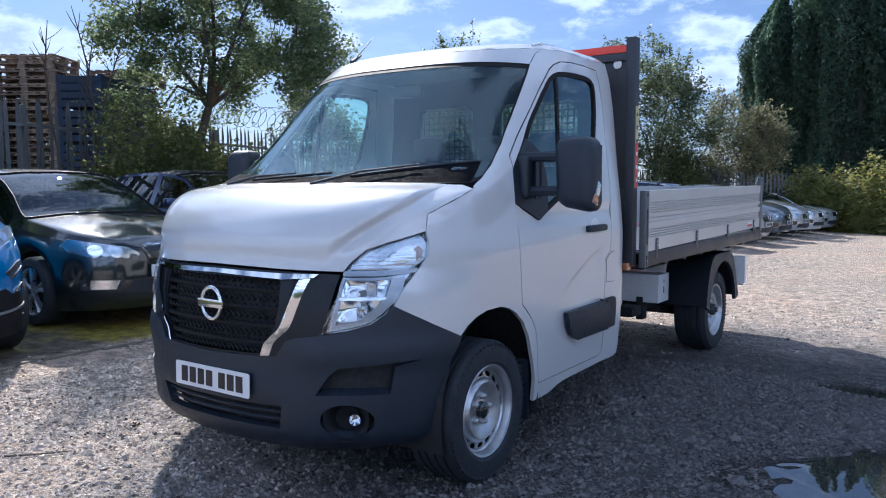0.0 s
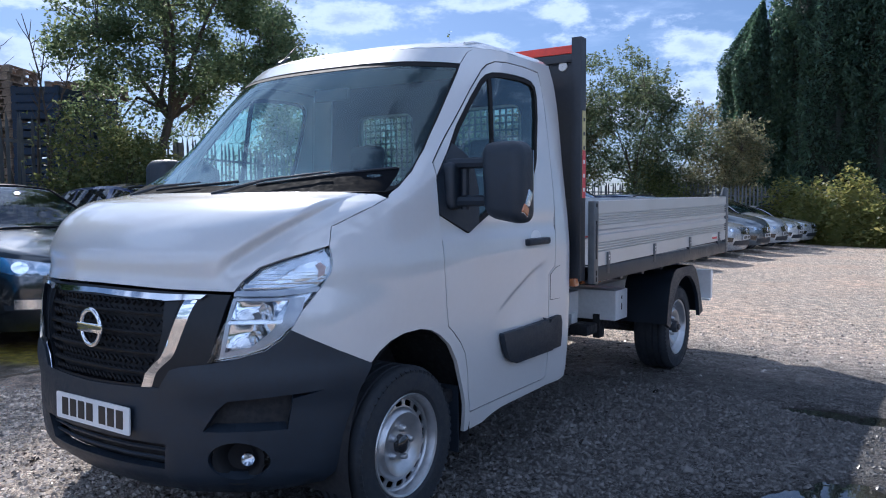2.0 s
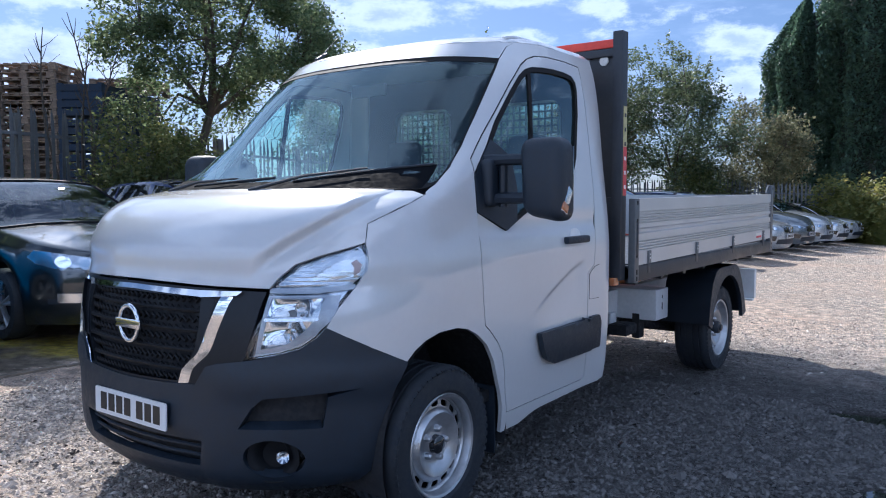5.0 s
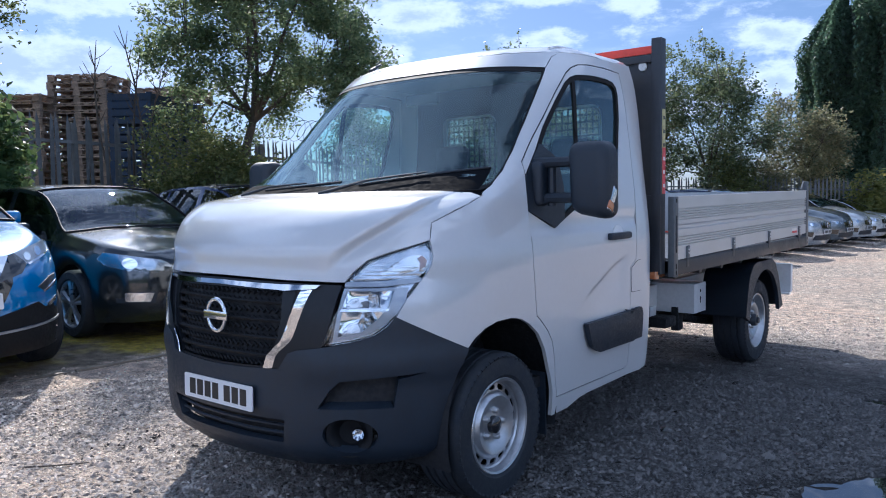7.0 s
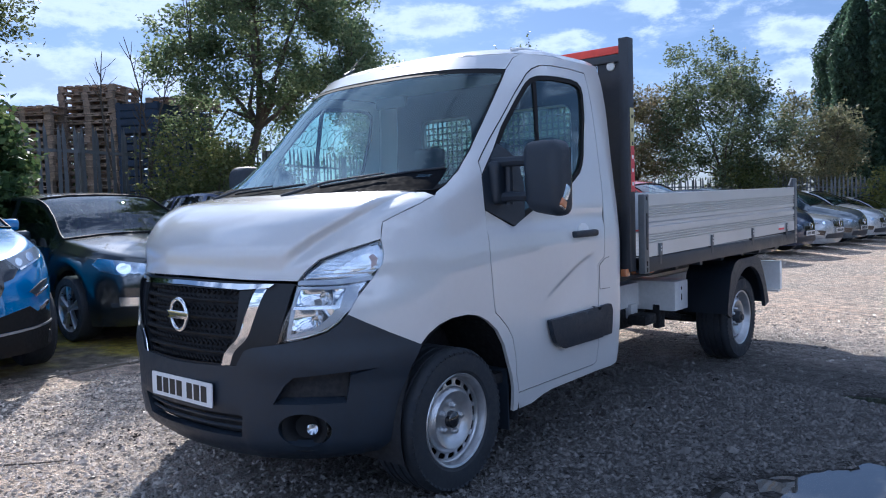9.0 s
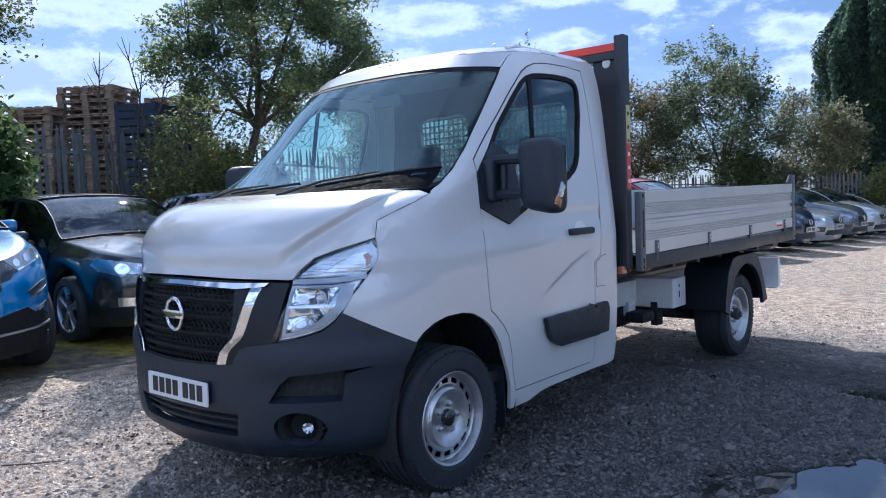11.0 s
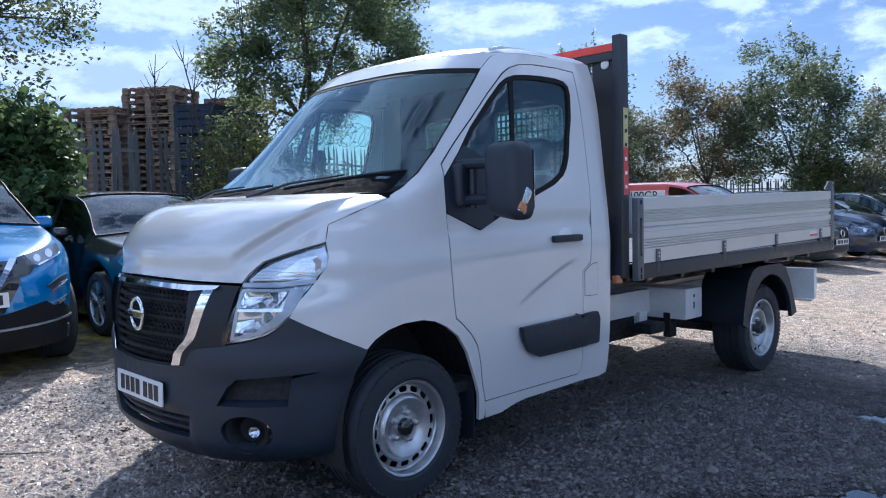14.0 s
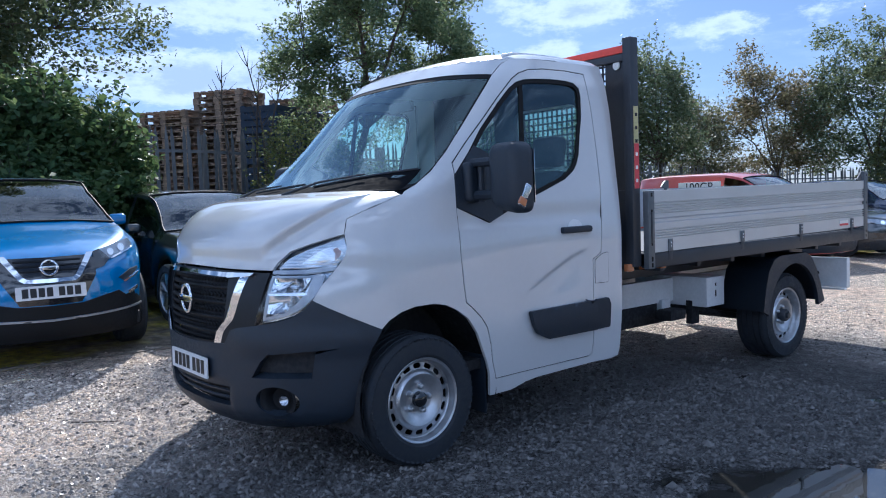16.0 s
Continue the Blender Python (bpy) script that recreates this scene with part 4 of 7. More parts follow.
# bumper: one black moulding from arch to arch
top_r = by_y(BUMPER_TOP) + by_y([(-0.575, 0.872), (-0.62, 0.833), (-0.68, 0.808), (-0.748, 0.786)]) + by_x([(0.49, 0.772), (0.443, 0.757), (0.395, 0.684)])
low_r = by_y([(-0.30, 0.66), (-0.36, 0.50), (-0.39, 0.33), (-0.42, 0.285)]) + by_x([(0.70, 0.26), (0.35, 0.25)])
outline = [(0.0, 0.25)] + low_r[::-1] + top_r + [(0.0, 0.672)]
outline = outline + [(-a, b) for a, b in outline[-2:0:-1]]
SLOT = [(0.572, 0.524), (0.622, 0.606), (0.662, 0.645), (0.80, 0.661), (0.918, 0.674), (0.848, 0.648), (0.833, 0.528)]
INTAKE = [(-0.42, 0.462), (0.42, 0.462), (0.40, 0.36), (-0.38, 0.36)]


def bumper_skin(th, z):
    p = skin(th, z)
    u = abs(p.x - X0)
    off = 0.012 * rise(z, 0.60, 0.70) * (1 - rise(z, 0.72, 0.80)) * rise(u, 0.40, 0.55)
    off -= 0.05 * (1 - rise(z, 0.24, 0.34))
    off -= 0.010 * (1 - rise(abs(u - 0.0), 0.40, 0.44)) * (1 - rise(z, 0.46, 0.48))
    return skin(th, z, off)


FOG = [(0.685 + 0.098 * math.cos(a), 0.41 + 0.074 * math.sin(a)) for a in (2 * math.pi * k / 24 for k in range(24))]
holes = [by_x(INTAKE), by_x(SLOT), by_x(SLOT, -1), by_x(FOG), by_x(FOG, -1)]
bumper = part("bumper", panel(outline, bumper_skin, 0.03, holes, 0.04), BLACK_PLASTIC, truck, "black unpainted plastic bumper", sharp=50)
for s in (1, -1):
    # pocket back darker than the bumper plastic: recess shade put into its colour
    part("bumper_pocket", panel(by_x(grown(SLOT, 0.004), s), wrap(-0.05), 0.04, flange=0, flip=s < 0), UNDER_RECESS, bumper)
    part("pocket_floor", panel(by_x([(0.572, 0.524), (0.833, 0.528), (0.828, 0.548), (0.60, 0.546)], s), lambda th, z: skin(th, z, -0.05 * rise(z, 0.522, 0.55)), 0.02, flange=0, flip=s < 0), BLACK_PLASTIC, bumper)
    c = skin(th_x(s * 0.685, 0.41), 0.41)
    n = (skin(th_x(s * 0.685, 0.41), 0.41, 0.1) - c).normalized()
    face = look(c, c - n)
    # cup blacker than the bumper, to paint in the shade of its recess
    part("fog_lamp_cup", add_lathe(bmesh.new(), [(0.101, -0.022), (0.088, -0.022), (0.070, -0.034), (0.052, -0.066), (0.001, -0.072)], face, 32), GRILLE_BLACK, bumper)
    c2 = c - n * 0.030 + Vector((s * 0.045, 0.004, 0.004))
    face = look(c2, c2 - n)
    lamp = part("fog_lamp", add_lathe(bmesh.new(), [(0.028, -0.016), (0.025, -0.004), (0.018, -0.012), (0.009, -0.020), (0.001, -0.022)], face, 28), CHROME, bumper, "round fog lamp")
    part("fog_lens", add_lathe(bmesh.new(), [(0.029, -0.006), (0.025, 0.001), (0.013, 0.005), (0.001, 0.006)], face, 24), LENS, lamp)
part("intake_back", panel(by_x(grown(INTAKE, 0.01)), wrap(-0.075), 0.08, flange=0), UNDER_RECESS, bumper)
for z in (0.395, 0.43):
    part("intake_slat", tube([skin(th_x(x, z), z, -0.035) for x in (-0.42, -0.2, 0, 0.2, 0.42)], 0.008, 6), BLACK_PLASTIC, bumper)

# grille: black fields, chrome wings, woven slats, ring badge
FIELD = [(0.0, 1.060), (0.38, 1.055), (0.645, 1.046), (0.63, 0.95), (0.60, 0.80), (0.585, 0.784), (0.49, 0.765), (0.443, 0.752), (0.39, 0.678), (0.0, 0.668)]
field = by_x(FIELD) + [(-a, b) for a, b in by_x(FIELD[-2:0:-1])]
INNER = [(0.0, 1.022), (0.39, 1.018), (0.40, 0.915), (0.385, 0.815), (0.345, 0.74), (0.315, 0.690), (0.0, 0.682)]
inner = by_x(INNER) + [(-a, b) for a, b in by_x(INNER[-2:0:-1])]
grille = part("grille", panel(field, wrap(-0.008), 0.04, [inner], 0.03), PIANO, truck, "black grille panel between the headlights")
part("grille_back", panel(inner, wrap(-0.05), 0.06, flange=0), UNDER_RECESS, grille)
for k in range(9):
    z = 0.70 + 0.0385 * k
    wide = 0.318 + (0.078 * rise(z, 0.68, 0.86))
    pts = [skin(th_x(-wide + 2 * wide * i / 44, z), z + (0.009 if i % 2 else -0.009), -0.026 + (0.006 if i % 2 else 0)) for i in range(45)]
    part("grille_slat", tube(pts, 0.0075, 5), GRILLE_BLACK, grille)
for k in range(4):
    z = 0.735 + 0.077 * k
    wide = 0.318 + (0.078 * rise(z, 0.68, 0.86))
    part("grille_bar", tube([skin(th_x(-wide + 2 * wide * i / 12, z), z, -0.018) for i in range(13)], 0.0085, 6), GRILLE_BLACK, grille)
wing_in = smooth_curve(((0.684, 0.318), (0.739, 0.346), (0.816, 0.388), (0.913, 0.402), (1.047, 0.40)))


wing_ridge = smooth_curve(((0.684, 0.316), (0.739, 0.336), (0.775, 0.372), (0.81, 0.410), (0.919, 0.450), (0.985, 0.470), (1.04, 0.487)))


def wing_fold(u, z):
    """The wing's two faces: a dark one falling in to the grille, a bright one falling out."""
    a, r = wing_in(z), wing_ridge(z)
    return -0.036 + 0.040 * (u - a) / max(0.012, r - a) if u < r else 0.006 - 0.34 * (u - r)


for s in (1, -1):
    wing = [(0.563, 1.047), (0.548, 0.985), (0.53, 0.919), (0.491, 0.778), (0.441, 0.757), (0.392, 0.686), (0.318, 0.684), (0.337, 0.739), (0.373, 0.775), (0.411, 0.81), (0.451, 0.919), (0.471, 0.985), (0.488, 1.04)]
    cheek = [(0.486, 1.032), (0.469, 0.985), (0.449, 0.919), (0.409, 0.81), (0.371, 0.775), (0.346, 0.755), (0.385, 0.816), (0.400, 0.913), (0.40, 1.022)]
    fold = lambda th, z: skin(th, z, wing_fold(abs(skin(th, z).x - X0), z))
    part("grille_wing", panel(by_x(wing, s), fold, 0.014, flange=0.004, flip=s < 0), CHROME, grille, "chrome grille surround wing", sharp=30)
    part("grille_cheek", panel(by_x(cheek, s), fold, 0.02, flange=0.02, flip=s < 0), PIANO, grille, "gloss black cheek beside the grille", sharp=30)
strip = by_x([(0.0, 1.053), (0.38, 1.048), (0.563, 1.049), (0.545, 1.033), (0.40, 1.022), (0.38, 1.024), (0.0, 1.034)])
strip = strip + [(-a, b) for a, b in strip[-2:0:-1]]
part("grille_strip", panel(strip, wrap(0.008), 0.03, flange=0.012), CHROME, grille, "thin chrome strip above the grille")
centre = skin(th_x(0.03, 0.897), 0.897, 0.018)
ring = [centre + Vector((0.066 * math.cos(a), 0, 0.072 * math.sin(a))) for a in (2 * math.pi * k / 40 for k in range(40))]
badge = part("badge", tube(ring, 0.011, 10, closed=True), CHROME, grille, "round chrome badge ring")
part("badge_bar", box((centre.x - 0.088, centre.y - 0.012, centre.z - 0.020), (centre.x + 0.088, centre.y + 0.004, centre.z + 0.020), 0.006), CHROME, badge)


def number_plate(parent, origin, right, up, ink=INK, face=PLATE_WHITE, w=0.52, h=0.111):
    """A plate whose characters are plain bars."""
    o, r, u = Vector(origin), Vector(right).normalized(), Vector(up).normalized()
    n = r.cross(u)
    pl = part("number_plate", panel(rounded(rect(-w / 2, -h / 2, w / 2, h / 2), 0.01), plane_of(o, r, u), 0.08, flange=0.006), face, parent, "number plate with black bars")
    x = -w / 2 + 0.045
    for k in range(7):
        part("plate_bar", panel(rect(x, -0.037, x + 0.046, 0.037), plane_of(o + n * 0.0015, r, u), 0.1, flange=0.001), ink, pl)
        x += 0.060 + (0.028 if k == 3 else 0.0)
    return pl


number_plate(bumper, (0.0, -0.872, 0.543), (1, 0, 0), (0, 0.02, 1))

# rear wall of the cab with two panes
rear_y = smooth_curve(((0.3, 1.59), (0.6, 1.612), (1.35, 1.63), (1.6, 1.634), (1.9, 1.625), (2.12, 1.60), (2.25, 1.58)))
wall = [(-0.90, 0.36), (0.90, 0.36), (0.955, 0.8), (0.955, 1.2), (0.905, 1.6), (0.855, 2.05), (0.83, 2.2), (0.0, 2.26), (-0.83, 2.2), (-0.855, 2.05), (-0.905, 1.6), (-0.955, 1.2), (-0.955, 0.8)]
panes = [rounded(rect(0.10, 1.45, 0.68, 1.98), 0.06), rounded(rect(-0.60, 1.45, -0.14, 1.98), 0.06)]
part("cab_rear_wall", panel(wall, lambda a, z: Vector((X0 + a, rear_y(z), z)), 0.07, panes, 0.03, True), WHITE, truck, "white cab rear wall with two panes")
for p in panes:
    part("rear_pane", panel(p, lambda a, z: Vector((X0 + a, rear_y(z) - 0.01, z)), 0.1, flange=0), REAR_GLASS, truck, "tinted cab rear pane")
part("cab_lining", panel([(a * 0.985, z) for a, z in wall], lambda a, z: Vector((X0 + a, rear_y(z) - 0.045, z)), 0.08, [grown(p, 0.01) for p in panes], 0.0, False), CABIN, truck)
part("roof_lining", panel([(x * 0.95, 0.72 + (y - 0.62) * 0.88) for x, y in roof_loop], lambda a, b: Vector((X0 + a, b, 2.185)), 0.1, flange=0), material("grey roof lining", (0.25, 0.26, 0.27), 0.9, grain=0.1), truck)
part("cab_floor", box((-0.93, -0.35, 0.42), (0.90, 1.56, 0.48), 0.01), UNDER_RECESS, truck)
part("bulkhead", box((-0.86, -0.35, 0.40), (0.83, -0.30, 1.30), 0.01), UNDER_RECESS, truck)

# cabin
bm = box((-0.86, -0.10, 1.02), (0.83, 0.42, 1.36), 0.07, seg=3)
dash = part("dashboard", bm, CABIN, truck, "dark dashboard")
add = box((-0.62, 0.02, 1.36), (-0.24, 0.36, 1.43), 0.05, seg=3)
part("binnacle", add, CABIN, dash)
part("paper", box((-0.58, -0.02, 1.372), (-0.30, 0.18, 1.382), 0.002, pose(0, 0, 0, 0, 0, 4)), PAPER, dash, "pale papers lying on the dashboard")
part("paper", box((0.02, -0.02, 1.365), (0.42, 0.14, 1.372), 0.002, pose(0, 0, 0, 0, 0, -3)), PAPER, dash, "pale papers lying on the dashboard")
hub = Vector((-0.43, 0.47, 1.30))
tilt = look(hub, hub + Vector((0, -0.75, -0.65)))
wheel_ring = [tilt @ Vector((0.195 * math.cos(a), 0.195 * math.sin(a), 0)) for a in (2 * math.pi * k / 40 for k in range(40))]
steer = part("steering_wheel", tube(wheel_ring, 0.016, 8, closed=True), CABIN, truck, "dark steering wheel")
for a in (0.3, 2.84, 4.71):
    part("spoke", tube([hub, tilt @ Vector((0.19 * math.cos(a), 0.19 * math.sin(a), 0))], [0.03, 0.016], 6), CABIN, steer)
part("steering_column", tube([hub, hub + Vector((0, -0.3, -0.22))], 0.045, 8), CABIN, steer)
for x in (-0.45, 0.12, 0.52):
    wide = 0.25 if x < 0 else 0.20
    seat = part("seat", box((x - wide, 0.72, 0.78), (x + wide, 1.25, 0.96), 0.06, seg=3), SEAT, truck, "dark cloth seat")
    part("backrest", box((x - wide, -0.07, 0.0), (x + wide, 0.07, 0.66), 0.06, pose(0, 1.27, 0.90, -14), seg=3), SEAT, seat)
    part("headrest", box((x - 0.13, -0.05, 0.0), (x + 0.13, 0.05, 0.20), 0.045, pose(0, 1.44, 1.575, -10), seg=3), SEAT, seat)
part("interior_mirror", box((-0.14, 0.62, 1.96), (0.11, 0.65, 2.03), 0.012), CABIN, truck, "black interior mirror")

# door mirrors
def build_mirror(s):
    def at(x, y, z):
        return Vector((X0 + s * x, y, z))
    bm = bmesh.new()
    add_box(bm, (-0.105, -0.075, -0.18), (0.105, 0.075, 0.18), 0.06, seg=5)
    for v in bm.verts:
        k = (v.co.z + 0.18) / 0.36
        v.co.x = v.co.x * (0.90 + 0.16 * math.sin(math.pi * min(1, k * 0.95))) + 0.012 * (0.5 - k)
        if v.co.y < 0:
            v.co.y *= 1.0 + 0.35 * (1 - (2 * k - 1) ** 2)
        v.co.z -= 0.018 * (v.co.x / 0.105) * (1 - k)
        v.co.x *= s
    if s < 0:
        bmesh.ops.reverse_faces(bm, faces=bm.faces)
    bmesh.ops.transform(bm, matrix=Matrix.Translation(at(1.245, 0.435, 1.488)), verts=bm.verts)
    mir = part("door_mirror", bm, BLACK_PLASTIC, truck, "large black door mirror on two arms", sharp=50)
    part("mirror_glass", box(at(1.16, 0.512, 1.35) if s > 0 else at(1.33, 0.512, 1.35), at(1.33, 0.516, 1.63) if s > 0 else at(1.16, 0.516, 1.63), 0.002), CHROME, mir, "mirror glass")
    for z, zz in ((1.575, 1.572), (1.40, 1.385)):
        part("mirror_arm", tube([at(0.93, 0.40, zz), at(1.02, 0.40, z), at(1.18, 0.425, z)], [0.032, 0.026, 0.026], 8), BLACK_PLASTIC, mir)
    part("mirror_hinge", tube([at(1.02, 0.42, 1.36), at(1.02, 0.42, 1.60)], 0.022, 8), BLACK_PLASTIC, mir)
    part("mirror_shell", box(at(0.93, 0.34, 1.36) if s > 0 else at(1.00, 0.34, 1.36), at(1.00, 0.44, 1.58) if s > 0 else at(0.93, 0.44, 1.58), 0.03, seg=3), BLACK_PLASTIC, mir)
    lens = bmesh.new()
    add_box(lens, (-0.016, -0.030, -0.066), (0.016, 0.030, 0.066), 0.014, seg=3)
    bmesh.ops.transform(lens, matrix=Matrix.Translation(at(1.335, 0.425, 1.39)) @ pose(0, 0, 0, -28, 0, 0), verts=lens.verts)
    ind = part("mirror_indicator", lens, LAMP_SILVER, mir, "clear and amber mirror indicator")
    bulb = box((-0.0175, -0.033, -0.058), (0.0175, 0.024, -0.012), 0.012, Matrix.Translation(at(1.336, 0.425, 1.388)) @ pose(0, 0, 0, -28, 0, 0), 3)
    part("amber_bulb", bulb, AMBER, ind)


for side in (1, -1):
    build_mirror(side)


# wheels
def steel_wheel(name, at, s, parent, face_at):
    """A tyre on a silver steel rim with slots and five nuts; its face looks to the side s."""
    m = Matrix.Translation(at) @ (pose(0, 0, 0, 0, 90 * s, 0))
    R, W = 0.345, 0.112
    prof = [(0.215, -W * 1.2), (0.24, -W * 1.4), (0.29, -W * 1.43), (0.325, -W * 1.36), (0.338, -W * 1.24), (R, -W * 1.1), (R, -0.10), (R - 0.009, -0.097), (R - 0.009, -0.087), (R, -0.084), (R, -0.058), (R - 0.009, -0.055), (R - 0.009, -0.045), (R, -0.042),
            (R, -0.006), (R - 0.009, -0.004), (R - 0.009, 0.006), (R, 0.008), (R, 0.042), (R - 0.009, 0.045), (R - 0.009, 0.055), (R, 0.058), (R, W * 0.66), (0.338, W * 0.8), (0.325, W * 0.93),
            (0.29, W), (0.24, W * 0.97), (0.222, W * 0.85), (0.215, W * 0.8)]
    wheel = part(name, add_lathe(bmesh.new(), prof, m, 64), RUBBER, parent, "black rubber tyre on a silver steel wheel", sharp=30)
    blocks = bmesh.new()
    for k in range(60):
        for e in (-1, 1):
            a = 2 * math.pi * (k + 0.25 * e) / 60
            mm = m @ Matrix.Rotation(a, 4, "Z") @ Matrix.Translation((R - 0.017, 0, e * 0.088)) @ Matrix.Rotation(-0.35 * e, 4, "Y")
            add_box(blocks, (-0.006, -0.010, -0.022), (0.006, 0.010, 0.022), 0, mm)
    tagged(part("tread", blocks, RUBBER, wheel, smooth=False), kind="stuff")
    f = face_at
    rim_prof = [(0.226, W * 0.74), (0.228, W * 0.86), (0.222, W * 0.92), (0.212, W * 0.88), (0.205, W * 0.70), (0.202, W * 0.55), (0.196, f + 0.022)]
    bowl = [(0.196, f + 0.022), (0.194, f + 0.014)]
    inner_ = [(0.160, f + 0.020), (0.150, f + 0.036), (0.138, f + 0.044), (0.115, f + 0.038), (0.092, f + 0.020), (0.080, f + 0.014), (0.052, f + 0.014), (0.045, f + 0.018), (0.040, f + 0.018)]
    bm = add_lathe(bmesh.new(), rim_prof + bowl, m, 64)
    add_lathe(bm, inner_, m, 64)
    # the slotted ring between bowl and centre
    slots = []
    for k in range(16):
        a = 2 * math.pi * k / 16
        oval = rounded(rect(-0.0135, -0.0235, 0.0135, 0.0235), 0.012, 3)
        slots.append([((0.178 + u) * math.cos(a) - v * math.sin(a), (0.178 + u) * math.sin(a) + v * math.cos(a)) for u, v in oval])
    circle = lambda r: [(r * math.cos(2 * math.pi * k / 64), r * math.sin(2 * math.pi * k / 64)) for k in range(64)]
    panel(circle(0.194), lambda x, y: m @ Vector((x, y, f + 0.014 + 0.006 * (0.194 - math.hypot(x, y)) / 0.034)), 0.03, [circle(0.160)] + slots, 0.006, False, bm)
    bmesh.ops.remove_doubles(bm, verts=bm.verts, dist=0.0004)
    bmesh.ops.recalc_face_normals(bm, faces=bm.faces)
    rim_ob = part("rim", bm, RIM, wheel, "silver painted steel rim")
    part("rim_barrel", add_lathe(bmesh.new(), [(0.20, W * 0.5), (0.195, -W * 0.8), (0.05, -W * 0.3)], m, 40), UNDER_RECESS, wheel)
    cap = add_lathe(bmesh.new(), [(0.042, f + 0.010), (0.040, f + 0.042), (0.030, f + 0.050), (0.001, f + 0.052)], m, 24)
    part("hub_cap", cap, GLOSS_BLACK, rim_ob, "black hub centre")
    for k in range(5):
        a = 2 * math.pi * (k + 0.3) / 5
        nut = add_lathe(bmesh.new(), [(0.019, f + 0.012), (0.017, f + 0.016), (0.014, f + 0.034), (0.010, f + 0.040), (0.001, f + 0.042)], m @ Matrix.Translation((0.066 * math.cos(a), 0.066 * math.sin(a), 0)), 8)
        part("wheel_nut", nut, RIM, rim_ob)
    if name == "rear_wheel":
        hub_ = add_lathe(bmesh.new(), [(0.050, f + 0.012), (0.050, f + 0.060), (0.044, f + 0.072), (0.026, f + 0.075), (0.024, f + 0.090), (0.001, f + 0.092)], m, 28)
        part("axle_hub", hub_, DARK_STEEL, rim_ob, "protruding dark axle hub")
    return wheel


for side in (1, -1):
    steel_wheel("front_wheel", (X0 + side * 0.885, 0.0, 0.340), side, truck, 0.035)
    steel_wheel("rear_wheel", (X0 + side * 0.925, 3.68, 0.343), side, truck, 0.03)
part("axle_front", tube([(-0.8, 0, 0.33), (0.77, 0, 0.33)], 0.05, 8), UNDER_RECESS, truck)
part("axle_rear", tube([(-0.85, 3.68, 0.33), (0.82, 3.68, 0.33)], 0.06, 8), UNDER_RECESS, truck)

# chassis and under-gear
for s in (1, -1):
    x = X0 + s * 0.485
    part("chassis_rail", box((min(x, x - s * 0.06), 1.58, 0.505), (max(x, x - s * 0.06), 4.7, 0.690), 0.006), WHITE_STEEL, truck, "white painted chassis rail")
    for y in (1.86, 1.865):
        part("rail_hole", add_lathe(bmesh.new(), [(0.011, 0.0), (0.001, 0.0005)], Matrix.Translation((x + s * 0.002, y, 0.645 if y < 1.862 else 0.535)) @ pose(0, 0, 0, 0, 90 * s, 0), 12), SEAL, truck)
    part("hanger", box((x - 0.03, 2.72, 0.42), (x + 0.03, 2.83, 0.53), 0.008), WHITE_STEEL, truck)
part("storage_box", box((0.10, 2.905, 0.475), (0.777, 3.15, 0.705), 0.006), WHITE_STEEL, truck, "white under-tray box behind the cab")
for z, h in ((0.645, 0.012), (0.575, 0.026)):
    part("box_slot", box((0.776, 3.02, z - h), (0.7785, 3.036, z + h), 0.0), SEAL, truck)
part("storage_box", box((-0.805, 2.905, 0.475), (-0.13, 3.15, 0.705), 0.006), WHITE_STEEL, truck, "white under-tray box behind the cab")
part("fuel_tank", box((-0.45, 1.75, 0.33), (0.45, 2.9, 0.56), 0.05), UNDER_RECESS, truck)
part("brake_valve", box((0.55, 2.55, 0.40), (0.70, 2.75, 0.48), 0.02), UNDER_RECESS, truck)
part("leaf_spring", tube([(0.62, 2.95, 0.45), (0.62, 3.35, 0.36), (0.62, 3.68, 0.30), (0.62, 4.05, 0.38), (0.62, 4.4, 0.48)], 0.028, 6), UNDER_RECESS, truck)
part("spring_hanger", box((0.59, 2.90, 0.33), (0.65, 3.0, 0.52), 0.01), UNDER_RECESS, truck)
part("silencer", tube([(0.2, 2.9, 0.42), (0.2, 3.4, 0.42)], 0.09, 10), UNDER_RECESS, truck)


def build_mudguard(s):
    x0, x1 = X0 + s * 0.72, X0 + s * 1.085
    line = [(3.215, 0.43), (3.25, 0.60), (3.30, 0.74), (3.38, 0.82), (3.47, 0.845), (3.88, 0.845), (3.98, 0.80), (4.06, 0.70), (4.13, 0.57), (4.20, 0.415)]
    bm = bmesh.new()
    rows = [[bm.verts.new((x, y, z)) for y, z in line] for x in (x0, x1)]
    for i in range(len(line) - 1):
        f = (rows[0][i], rows[0][i + 1], rows[1][i + 1], rows[1][i])
        bm.faces.new(f)
    arch = [(3.70 + 0.40 * math.cos(a), 0.35 + 0.42 * math.sin(a)) for a in (math.pi * (0.97 - 0.94 * k / 18) for k in range(19))]
    bmesh.ops.solidify(bm, geom=bm.faces[:], thickness=0.012)
    guard = part("mudguard", bm, BLACK_PLASTIC, truck, "black plastic rear mudguard", sharp=35)
    lip = line + arch[::-1]
    part("mudguard_lip", panel(lip, lambda y, z: Vector((x1 + s * 0.002, y, z)), 0.05, flange=0.03, flip=s < 0), BLACK_PLASTIC, guard)


for side in (1, -1):
    build_mudguard(side)

